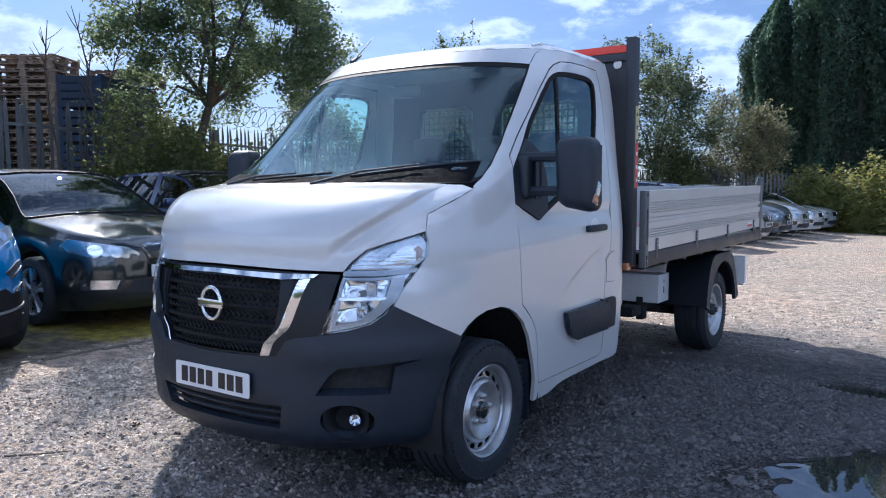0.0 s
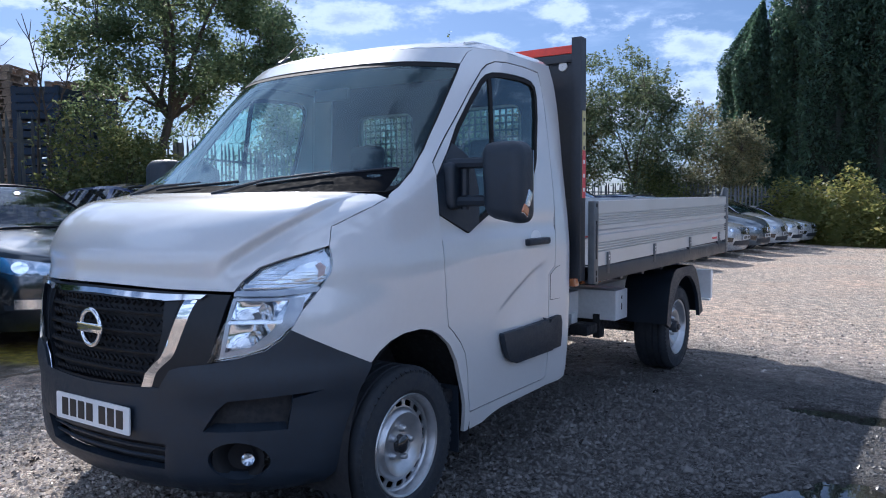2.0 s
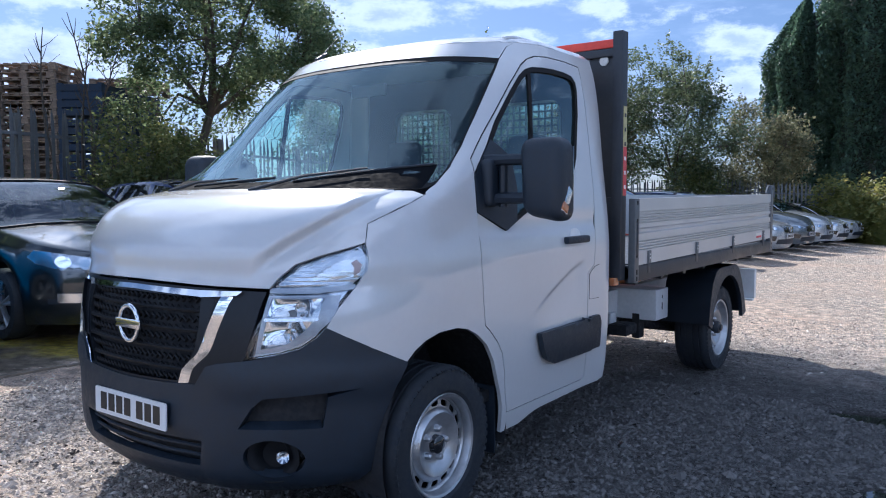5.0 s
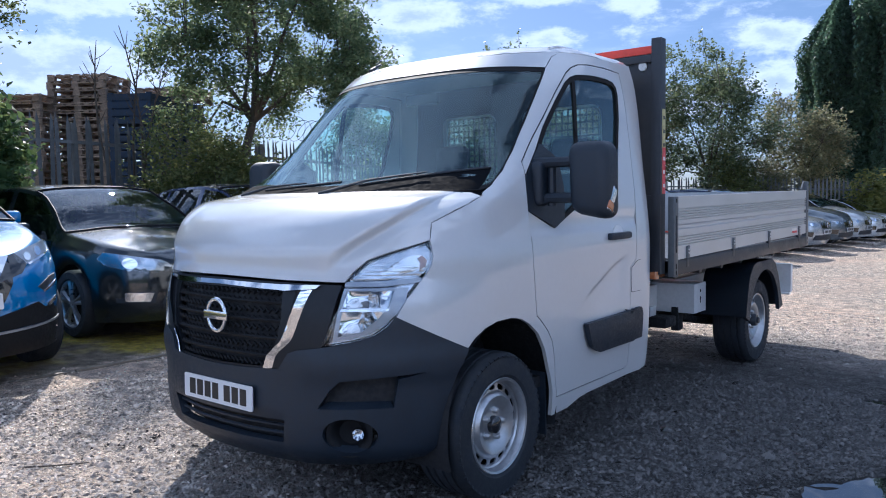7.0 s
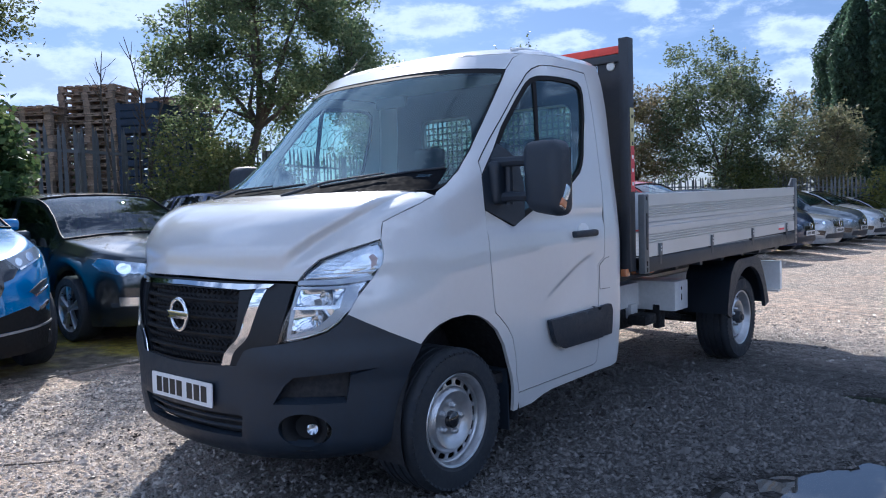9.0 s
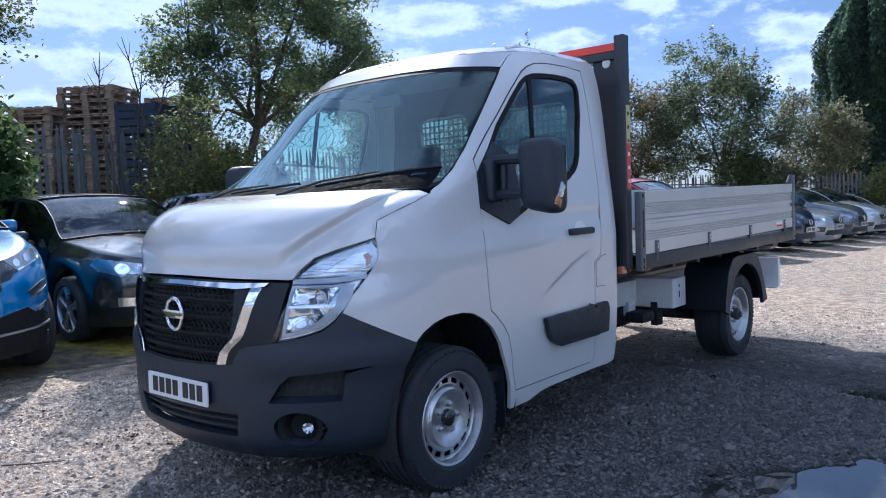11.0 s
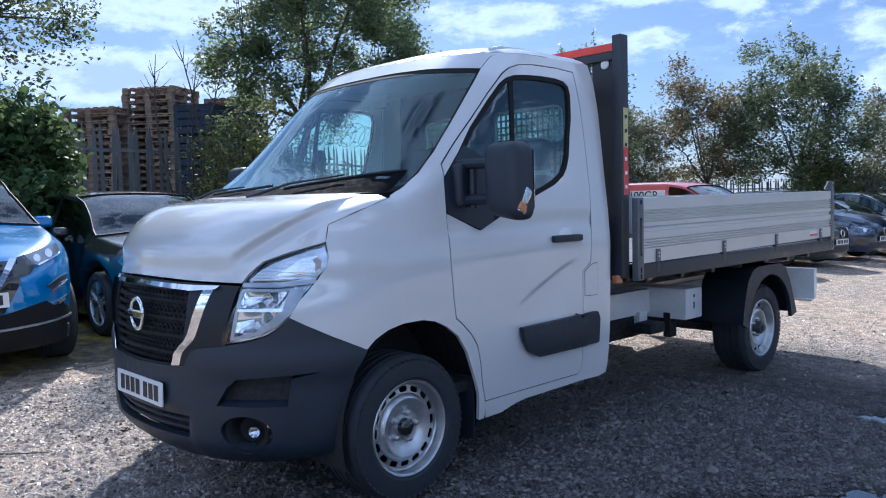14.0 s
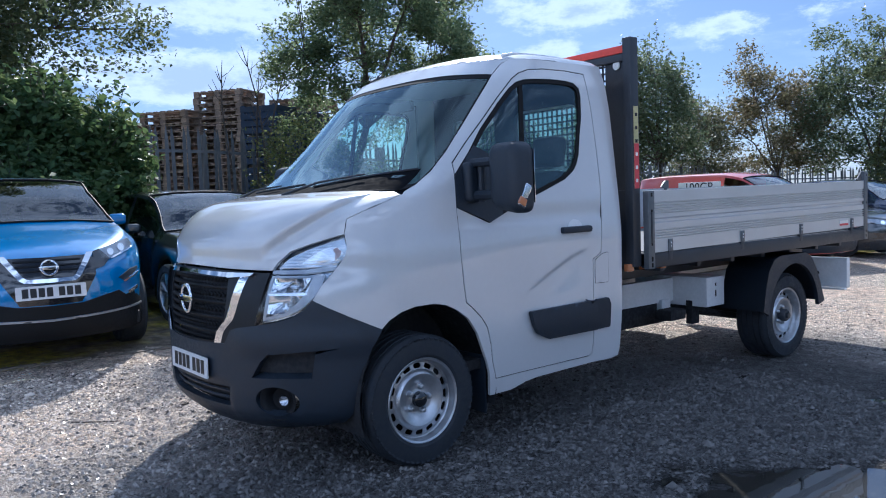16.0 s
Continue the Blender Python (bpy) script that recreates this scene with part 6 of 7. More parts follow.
def far_face(body, shell, both, middle, front):
    lamps(both, body, [(0.40, 0.70), (0.60, 0.76), (0.80, 0.79), (0.80, 0.70), (0.55, 0.65)], ((0.62, 0.71, 0.04),), LAMP_GREY)
    middle("grille", [(0, 0.74), (0.34, 0.73), (0.30, 0.60), (0, 0.58)], GLOSS_BLACK, 0.010, body, "black grille")
    ring = [front(0.03)(0.07 * math.cos(a), 0.67 + 0.07 * math.sin(a)) for a in (2 * math.pi * k / 20 for k in range(20))]
    part("badge", tube(ring, 0.012, 6, True), CHROME, body)
    middle("lower_intake", [(0, 0.42), (0.55, 0.42), (0.60, 0.30), (0, 0.28)], BLACK_PLASTIC, 0.008, body, "black lower intake")
    both("side_intake", [(0.58, 0.50), (0.78, 0.52), (0.76, 0.40), (0.62, 0.38)], GLOSS_BLACK, 0.008, body)
    number_plate(body, front(0.025)(0.0, 0.50), (0, 1, 0), (0, 0, 1))


def suv_spec(paint, face, **more):
    base = dict(length=4.39, width=1.81, front_axle=0.93, rear_axle=3.57, wheel=0.345, low=0.22, screen=(1.18, 2.02, 3.75, 4.22), nose=(0.80, 2.6), pillars=(2.35, 3.35), paint=paint, face=face,
                     top=((0, 0.84), (0.12, 0.955), (0.5, 1.06), (0.9, 1.125), (1.15, 1.165), (1.6, 1.43), (2.05, 1.60), (2.6, 1.64), (3.3, 1.62), (3.75, 1.56), (4.2, 1.16), (4.39, 0.98)),
                     belt=((0, 0.76), (0.15, 0.87), (0.6, 0.98), (1.2, 1.06), (2.5, 1.09), (3.6, 1.13), (4.39, 0.95)))
    base.update(more)
    return base


def saloon_spec(paint, face, **more):
    base = dict(length=4.57, width=1.77, front_axle=0.93, rear_axle=3.51, wheel=0.318, low=0.17, screen=(1.20, 2.10, 4.05, 4.42), nose=(0.80, 2.5), pillars=(2.5, 3.45), paint=paint, face=face,
                     top=((0, 0.70), (0.10, 0.80), (0.5, 0.90), (0.9, 0.955), (1.18, 0.99), (1.65, 1.245), (2.1, 1.415), (2.6, 1.46), (3.4, 1.45), (4.05, 1.40), (4.42, 1.02), (4.57, 0.88)),
                     belt=((0, 0.64), (0.15, 0.73), (0.6, 0.83), (1.2, 0.90), (2.5, 0.93), (3.6, 0.97), (4.57, 0.86)))
    base.update(more)
    return base


def hatch_spec(paint, face, **more):
    base = dict(length=4.25, width=1.79, front_axle=0.88, rear_axle=3.48, wheel=0.318, low=0.16, screen=(1.12, 2.0, 3.60, 4.06), nose=(0.78, 2.5), pillars=(2.35, 3.25), paint=paint, face=face,
                     top=((0, 0.66), (0.10, 0.77), (0.5, 0.88), (0.9, 0.94), (1.1, 0.975), (1.55, 1.235), (2.0, 1.40), (2.5, 1.445), (3.2, 1.42), (3.6, 1.36), (4.05, 1.02), (4.25, 0.86)),
                     belt=((0, 0.60), (0.15, 0.71), (0.6, 0.82), (1.2, 0.89), (2.5, 0.93), (3.5, 0.99), (4.25, 0.84)))
    base.update(more)
    return base


def place(x, y):
    return (x, y, ground_z(x - 0.8, y))


car("suv", "bright blue family SUV with chrome vee grille", suv_spec(car_paint("bright blue paint", (0.004, 0.17, 0.48), 0.15), blue_face, nose=(0.98, 2.25), wheel=0.36, low=0.24), (-2.72, -0.99, ground_z(-3.5, -1.1)), -3)
car("estate_car", "black estate car with clear headlights", saloon_spec(car_paint("black paint", (0.010, 0.016, 0.022), 0.3), black_face, glass=DARK_GLASS), place(-3.32, 1.32), 0)
car("hatchback", "dark blue hatchback with tinted glass", hatch_spec(car_paint("dark blue paint", (0.012, 0.028, 0.13), 0.3), far_face), place(-4.35, 4.15), -2)
ROW = (("dark grey hatchback", hatch_spec, (0.03, 0.034, 0.04), 14.4), ("dark blue SUV", suv_spec, (0.012, 0.022, 0.06), 16.9), ("silver hatchback", hatch_spec, (0.42, 0.44, 0.46), 19.4),
       ("steel grey SUV", suv_spec, (0.12, 0.14, 0.16), 21.9), ("pale silver SUV", suv_spec, (0.5, 0.52, 0.54), 24.4), ("white hatchback", hatch_spec, (0.72, 0.74, 0.76), 27.0), ("silver hatchback", hatch_spec, (0.46, 0.48, 0.50), 29.7))
for k, (what, spec_, tone, y) in enumerate(ROW):
    car("suv" if spec_ is suv_spec else "hatchback", what + " parked nose out along the fence", spec_(car_paint("paint of " + what + " %d" % k, tone), far_face), place(-2.35 + 0.02 * y, y), -6)

# red van
van_paint = car_paint("faded red paint", (0.52, 0.085, 0.07), 0.0, 0.4)
van_spec = dict(length=4.40, width=1.80, front_axle=0.9, rear_axle=3.6, wheel=0.32, low=0.2, screen=(0.95, 1.65, 4.30, 4.34), nose=(0.7, 2.6), pillars=(2.1,), paint=van_paint, face=far_face, category="van", glazed_to=2.05,
                top=((0, 0.75), (0.12, 0.9), (0.6, 1.05), (0.95, 1.12), (1.4, 1.50), (1.75, 1.67), (2.2, 1.735), (3.2, 1.745), (4.2, 1.71), (4.38, 1.62), (4.40, 1.52)),
                belt=((0, 0.68), (0.15, 0.8), (0.7, 0.95), (1.2, 1.05), (2.5, 1.08), (4.4, 1.08)))
def van_face(body, shell, both, middle, front):
    far_face(body, shell, both, middle, front)
    middle("bumper", [(0, 0.56), (0.45, 0.56), (0.84, 0.54), (0.86, 0.22), (0, 0.21)], BLACK_PLASTIC, 0.012, body, "black plastic bumper")


van_spec["face"] = van_face
van = car("van", "faded red delivery van with a white lettered panel", van_spec, place(-2.2, 12.0), -4)

# ---- trees, hedges, fence ----
def leaves_mesh(name, centres, size, mat_, rng, flat=0.5, long=1.6, climb=-0.2):
    """Small folded leaves at the places given, each turned its own way."""
    n = len(centres)
    a = rng.uniform(0, 2 * np.pi, n)
    up = rng.normal(0, flat, (n, 3)) + (0, 0, 1)
    up /= np.linalg.norm(up, axis=1)[:, None]
    d = np.stack([np.cos(a), np.sin(a), rng.normal(climb, 0.4, n)], 1)
    d -= up * (d * up).sum(1)[:, None]
    d /= np.linalg.norm(d, axis=1)[:, None]
    w = np.cross(up, d)
    s = (size * rng.uniform(0.6, 1.3, n))[:, None]
    c = np.asarray(centres)
    v = np.stack([c - d * s * long * 0.5, c + w * s * 0.42 + up * s * 0.12, c + d * s * long * 0.5 - up * s * 0.1, c - w * s * 0.42 + up * s * 0.12], 1).reshape(-1, 3)
    me = bpy.data.meshes.new(name)
    me.vertices.add(4 * n); me.loops.add(4 * n); me.polygons.add(n)
    me.vertices.foreach_set("co", v.ravel())
    me.loops.foreach_set("vertex_index", np.arange(4 * n, dtype=np.int32))
    me.polygons.foreach_set("loop_start", np.arange(0, 4 * n, 4, dtype=np.int32))
    me.update(calc_edges=True)
    me.materials.append(mat_)
    return me


def clusters(rng, count, centre, radii, low_cut=-0.9, shell=0.35):
    """Places for leaf clumps in an uneven egg."""
    out = []
    while len(out) < count:
        p = rng.normal(0, 1, 3)
        p /= np.linalg.norm(p)
        if p[2] < low_cut:
            continue
        r = rng.uniform(shell, 1.0) ** 0.6 * (1 + 0.22 * math.sin(3.1 * p[0] + 2.2 * p[1] + 4.0 * p[2] + centre[0]))
        out.append(np.array(centre) + p * r * np.array(radii))
    return out


def tree(name, label, base, crown, radii, mat_, leaf, count, seed, trunk=0.12, clumps=46, spread=0.42, lean=(0, 0), group="trees", category="tree", shoots=0, reach=0.7):
    rng = np.random.default_rng(seed)
    ob = thing(name, label, category, group, base)
    b = np.array(base)
    c = np.array(crown) - b
    tips = clusters(rng, clumps, c, radii)
    bm = bmesh.new()
    fork = np.array([lean[0], lean[1], max(0.25 * c[2], c[2] - radii[2] * 0.75)])
    add_tube(bm, [(0, 0, -0.1), tuple(fork * 0.35 + rng.normal(0, 0.03, 3)), tuple(fork * 0.7 + rng.normal(0, 0.04, 3)), tuple(fork)], [trunk * 1.25, trunk, trunk * 0.85, trunk * 0.7], 8)
    # limbs to far-apart tips, then a twig from every tip to the nearest limb
    heads = [tips[0]]
    while len(heads) < min(9, len(tips)):
        heads.append(max(tips, key=lambda t: min(np.linalg.norm(t - q) for q in heads)))
    nodes = []
    for t in heads:
        m = fork * 0.55 + t * 0.45 + np.array([0, 0, 0.18 * radii[2]]) + rng.normal(0, 0.16, 3)
        way = [fork, fork * 0.6 + m * 0.4 + rng.normal(0, 0.06, 3), m, m * 0.5 + t * 0.5 + rng.normal(0, 0.10, 3), t]
        add_tube(bm, [tuple(q) for q in way], [trunk * 0.55, trunk * 0.42, trunk * 0.28, trunk * 0.15, 0.006], 6)
        nodes += [way[1] * (1 - q) + way[2] * q for q in (0.3, 0.7)] + [way[2] * (1 - q) + way[3] * q for q in (0.0, 0.35, 0.7)] + [way[3]]
    for t in tips:
        n_ = min(nodes, key=lambda q: np.linalg.norm(q - t))
        add_tube(bm, [tuple(n_), tuple(n_ * 0.5 + t * 0.5 + rng.normal(0, 0.08, 3)), tuple(t)], [trunk * 0.13, trunk * 0.08, 0.005], 5)
    pts = []
    per = count // len(tips)
    for t in tips:
        q = spread * rng.uniform(0.6, 1.25)
        pts.append(t + np.clip(rng.normal(0, 1, (per, 3)), -1.6, 1.6) * (q, q, q * 0.8))
    # leafy shoots that break the outline, most of them upwards
    outer = sorted(tips, key=lambda t: -((t - c)[2] / radii[2] + 0.7 * abs((t - c)[0]) / radii[0] + 0.7 * abs((t - c)[1]) / radii[1]))[:max(1, shoots // 2)]
    for k in range(shoots):
        t = outer[k % len(outer)] + rng.normal(0, 0.5 * spread, 3)
        way = (t - c) / np.array(radii) * 0.7 + np.array([0, 0, 0.9]) + rng.normal(0, 0.3, 3)
        way *= reach * rng.uniform(0.5, 1.2) / np.linalg.norm(way)
        bend = rng.normal(0, 0.06 * reach, 3)
        n_ = max(14, int(reach * rng.uniform(16, 26) * 0.07 / leaf * 1.4))
        q = rng.uniform(0.0, 1.0, (n_, 1))
        pts.append(t + way * q + bend * q * q + rng.normal(0, leaf * 0.75, (n_, 3)) * (1.15 - q * 0.7))
        add_tube(bm, [tuple(t), tuple(t + way * 0.5 + bend * 0.25), tuple(t + way + bend)], [0.008, 0.005, 0.002], 4)
    part("trunk", bm, BARK, ob, "forked trunk and limbs")
    ob2 = new("crown", leaves_mesh("crown", np.concatenate(pts), leaf, mat_, rng, 0.9))
    ob2.parent = ob
    return ob


def bank(name, label, path, height, depth, mat_, leaf, count, seed, core=True, category="hedge", bump=0.35, kind=""):
    """An uneven bank of leaves along a line on the ground."""
    rng = np.random.default_rng(seed)
    p = np.array([(x, y, ground_z(x, y)) for x, y in path])
    seg = np.linalg.norm(np.diff(p, axis=0), axis=1)
    run = np.r_[0, np.cumsum(seg)]
    t = rng.uniform(0, run[-1], count)
    mid = np.stack([np.interp(t, run, p[:, k]) for k in range(3)], 1)
    way = np.stack([np.interp(t + 0.1, run, p[:, k]) - np.interp(t - 0.1, run, p[:, k]) for k in range(3)], 1)
    way /= np.maximum(1e-6, np.linalg.norm(way, axis=1)[:, None])
    across = np.stack([-way[:, 1], way[:, 0], 0 * t], 1)
    lump = 1 + bump * np.sin(t * 1.7 + seed) * np.sin(t * 0.63 + 2) + bump * 0.5 * np.sin(t * 4.3)
    a = rng.uniform(0, np.pi, count)
    r = rng.uniform(0.72, 1.04, count) + bump * 0.25 * np.sin(6 * a + 3 * t)
    pts = mid + across * (np.cos(a) * r * depth)[:, None] + np.stack([0 * t, 0 * t, np.sin(a) ** 0.8 * r * height * lump], 1)
    ob = thing(name, label, category, "", tuple(p[0]), kind=kind)
    crown = new("foliage", leaves_mesh("foliage", pts - p[0], leaf, mat_, rng))
    crown.parent = ob
    if core:
        bm = bmesh.new()
        rows = []
        n = max(6, int(run[-1] / 0.6))
        for i in range(n + 1):
            s = run[-1] * i / n
            m = np.array([np.interp(s, run, p[:, k]) for k in range(3)]) - p[0]
            w = np.array([np.interp(s + 0.1, run, p[:, k]) - np.interp(s - 0.1, run, p[:, k]) for k in range(3)])
            w /= max(1e-6, np.linalg.norm(w))
            ac = np.array([-w[1], w[0], 0])
            lm = 1 + bump * math.sin(s * 1.7 + seed) * math.sin(s * 0.63 + 2) + bump * 0.5 * math.sin(s * 4.3)
            rows.append([bm.verts.new(tuple(m + ac * math.cos(q) * depth * 0.72 + np.array([0, 0, math.sin(q) ** 0.8 * height * lm * 0.74 - 0.05]))) for q in (math.pi * k / 8 for k in range(9))])
        for i in range(n):
            for k in range(8):
                bm.faces.new((rows[i][k], rows[i][k + 1], rows[i + 1][k + 1], rows[i + 1][k]))
        bm.faces.new(rows[0]); bm.faces.new(rows[-1][::-1])
        part("thicket", bm, mat_, ob)
    return ob


def on_yard(x, y, dz=-0.05):
    return (x, y, ground_z(x, y) + dz)


tree("maple_tree", "tall broad-leaved tree with a leaning dark trunk", on_yard(-9.15, 5.55), (-8.62, 6.42, 4.6), (2.2, 2.2, 2.3), LEAF_MAIN, 0.052, 56000, 3, 0.10, 230, 0.19, (0.25, 0.6), shoots=60, reach=0.8)
tree("bush", "leafy yellow-green bush growing through the fence", on_yard(-8.55, 4.25), (-8.3, 4.6, 1.55), (0.75, 1.0, 1.25), LEAF_BUSH, 0.050, 15000, 5, 0.035, 80, 0.24, (0, 0), "bushes", "bush", 26, 0.45)
tree("bush", "leafy yellow-green bush below the tree", on_yard(-8.7, 5.9), (-8.55, 5.8, 1.1), (1.0, 1.1, 1.1), LEAF_BUSH, 0.058, 12000, 6, 0.04, 54, 0.28, (0, 0), "bushes", "bush", 20, 0.4)
tree("laurel", "dense glossy laurel behind the parked cars", on_yard(-7.2, 0.1), (-7.15, 0.15, 1.75), (1.0, 1.3, 1.45), LEAF_LAUREL, 0.075, 34000, 8, 0.06, 110, 0.20, (0, 0), "bushes", "bush", 60, 0.6)
tree("laurel", "dense glossy laurel behind the parked cars", on_yard(-7.4, -1.6), (-7.3, -1.6, 1.8), (1.3, 1.6, 1.6), LEAF_LAUREL, 0.080, 26000, 9, 0.06, 100, 0.22, (0, 0), "bushes", "bush", 50, 0.6)
tree("overhanging_tree", "broad-leaved tree hanging over the blue car", on_yard(-11.6, -1.8), (-11.1, -1.25, 5.65), (3.0, 3.3, 3.1), LEAF_DARK, 0.060, 90000, 11, 0.14, 210, 0.33, (0.2, 0.2), shoots=40, reach=0.9)
FAR_TREES = ((-9.6, 30.9, 4.7, 3.0, 3.3, LEAF_FAR, 21, 26000, "grey-green broad-leaved tree behind the far fence"), (-6.1, 33.0, 3.3, 2.05, 2.3, LEAF_OLIVE, 22, 15000, "pale olive small-leaved tree behind the far fence"),
             (-12.9, 29.4, 4.1, 2.3, 2.9, LEAF_RUST, 23, 16000, "russet-tinged broad-leaved tree behind the far fence"), (-13.9, 22.6, 4.3, 1.8, 2.7, LEAF_FAR, 24, 14000, "green upright tree behind the side fence"),
             (-16.5, 23.0, 3.6, 2.2, 2.4, LEAF_FAR, 25, 10000, "green broad-leaved tree behind the side fence"), (-8.4, 31.2, 1.7, 1.5, 1.3, LEAF_BUSH, 26, 9000, "bright green bush behind the far fence"),
             (-18.0, 18.5, 3.0, 1.8, 1.8, LEAF_FAR, 27, 9000, "green broad-leaved tree behind the side fence"), (-14.9, 27.0, 3.2, 1.6, 2.0, LEAF_OLIVE, 28, 9000, "olive broad-leaved tree behind the side fence"))
for x, y, cz, rx, rz, mt, sd, many, what in FAR_TREES:
    tree("roadside_tree", what, on_yard(x, y), (x, y, cz + ground_z(x, y)), (rx, rx * 0.8, rz), mt, 0.088, many, sd, 0.09, 120, 0.34, (rx * 0.1, 0), shoots=44, reach=0.8)


def bare_sapling(base, tips, seed):
    """Leafless stems that rise over the fence, with short side twigs."""
    rng = np.random.default_rng(seed)
    ob = thing("sapling", "bare thin-stemmed sapling rising above the fence", "sapling", "", base)
    b = np.array(base)
    for x, y, z in tips:
        t = np.array((x, y, z)) - b
        bend = rng.normal(0, 0.22, 3) * (1, 1, 0)
        way = [t * q + bend * math.sin(math.pi * q) + np.array([0, 0, 0.25 * math.sin(math.pi * q)]) for q in (0, 0.3, 0.55, 0.75, 0.9, 1.0)]
        bm = tube([tuple(q) for q in way], [0.026, 0.021, 0.017, 0.013, 0.009, 0.005], 6)
        for k in range(13):
            q = rng.uniform(0.45, 0.97)
            i = 3 if q > 0.75 else 2
            e = way[i] + (way[i + 1] - way[i]) * rng.uniform(0, 1)
            side = rng.normal(0, 1, 3) * (1, 1, 0.2)
            side *= rng.uniform(0.12, 0.30) / np.linalg.norm(side)
            add_tube(bm, [tuple(e), tuple(e + side * 0.5 + (0, 0, 0.10)), tuple(e + side + (0, 0, 0.24))], [0.008, 0.006, 0.003], 4)
        part("stem", bm, BARK, ob)


bare_sapling(on_yard(-9.3, 4.0), ((-8.9, 3.2, 3.95), (-8.75, 3.5, 4.2), (-8.6, 3.75, 3.75), (-8.42, 4.15, 3.75)), 61)


def conifer(label, base, height, radius, seed, count):
    """A clipped cypress: upright feathery sprays in ragged columns over a core dark with painted inner shade."""
    rng = np.random.default_rng(seed)
    ob = thing("conifer", label, "tree", "conifers", base)
    t = rng.uniform(0, 1, count) ** 0.9
    a = rng.uniform(0, 2 * np.pi, count)

    def outline(t, a):
        prof = np.minimum(1.0, 4.2 * (1.02 - t)) ** 0.55 * (0.92 + 0.08 * np.sin(t * 9 + seed))
        flute = 0.13 * np.sin(6 * a + 2.0 * np.sin(3 * t + seed)) + 0.07 * np.sin(13 * a + 5 * t) + 0.05 * np.sin(23 * t + 4 * a)
        return radius * prof * (1 + flute)

    r = outline(t, a) * rng.uniform(0.80, 1.03, count)
    top = height * (1 + 0.05 * np.sin(3 * a + seed) + 0.03 * np.sin(7 * a))
    pts = np.stack([r * np.cos(a), r * np.sin(a), t * top], 1)
    crown = new("crown", leaves_mesh("crown", pts, 0.125, LEAF_CONIFER, rng, 0.7, 2.2, 1.6))
    crown.parent = ob
    # solid near-black core: the shade between the sprays is put into its colour
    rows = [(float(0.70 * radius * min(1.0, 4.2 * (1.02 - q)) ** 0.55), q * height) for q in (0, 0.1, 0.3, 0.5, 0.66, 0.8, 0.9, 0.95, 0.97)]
    part("inner_growth", add_lathe(bmesh.new(), rows + [(0.001, height * 0.975)], Matrix(), 24), SHADE_CORE, ob)
    part("trunk", tube([(0, 0, -0.3), (0, 0, height * 0.5)], [0.2, 0.12], 8), BARK, ob)


for x, y, h, r, sd, many in ((-7.0, 46.0, 12.6, 2.35, 1, 62000), (-3.3, 45.0, 15.8, 2.9, 2, 62000), (0.6, 44.0, 16.8, 3.1, 3, 50000), (4.6, 43.0, 16.0, 3.2, 4, 26000), (8.6, 42.0, 16.2, 3.3, 5, 20000)):
    conifer("tall dark clipped conifer in a screen", on_yard(x, y, -0.1), h, r, sd, many)
bank("hedge", "sunlit bramble hedge in front of the far fence", [(-3.6, 32.0), (-1.2, 31.2), (1.0, 30.0), (3.5, 28.6), (7.0, 26.5)], 2.1, 1.5, LEAF_HEDGE, 0.13, 14000, 31)
bank("ivy", "low ivy and brambles at the foot of the fence", [(-7.9, 1.3), (-8.5, 3.2), (-9.0, 4.6), (-9.6, 6.6)], 0.75, 0.30, LEAF_BUSH, 0.06, 9000, 35, category="ivy")
bank("shrub_bank", "dark shrubs behind the stacked pallets", [(-15.2, 1.5), (-14.4, 5.2), (-13.4, 9.0)], 2.3, 0.6, LEAF_FAR, 0.10, 9000, 36)
bank("shrub_bank", "dark shrubs along the far fence", [(-14.5, 25.0), (-12.0, 28.4), (-8.0, 29.8), (-4.0, 30.8), (-1.0, 31.6)], 0.75, 0.7, LEAF_FAR, 0.11, 9000, 32)
bank("shrub_bank", "ivy and shrubs along the side fence", [(-12.3, 12.5), (-13.2, 17.0), (-14.8, 24.0)], 1.6, 0.6, LEAF_BUSH, 0.10, 9000, 33)
# added out-of-view trees: a dark horizon for glass and paint to reflect
bank("unseen_tree_line", "added row of unseen trees, there to reflect in glass and paint", [(18, -34), (26, -16), (30, 2), (30, 22), (26, 36)], 3.3, 2.0, LEAF_FAR, 0.32, 9000, 34, bump=0.25)

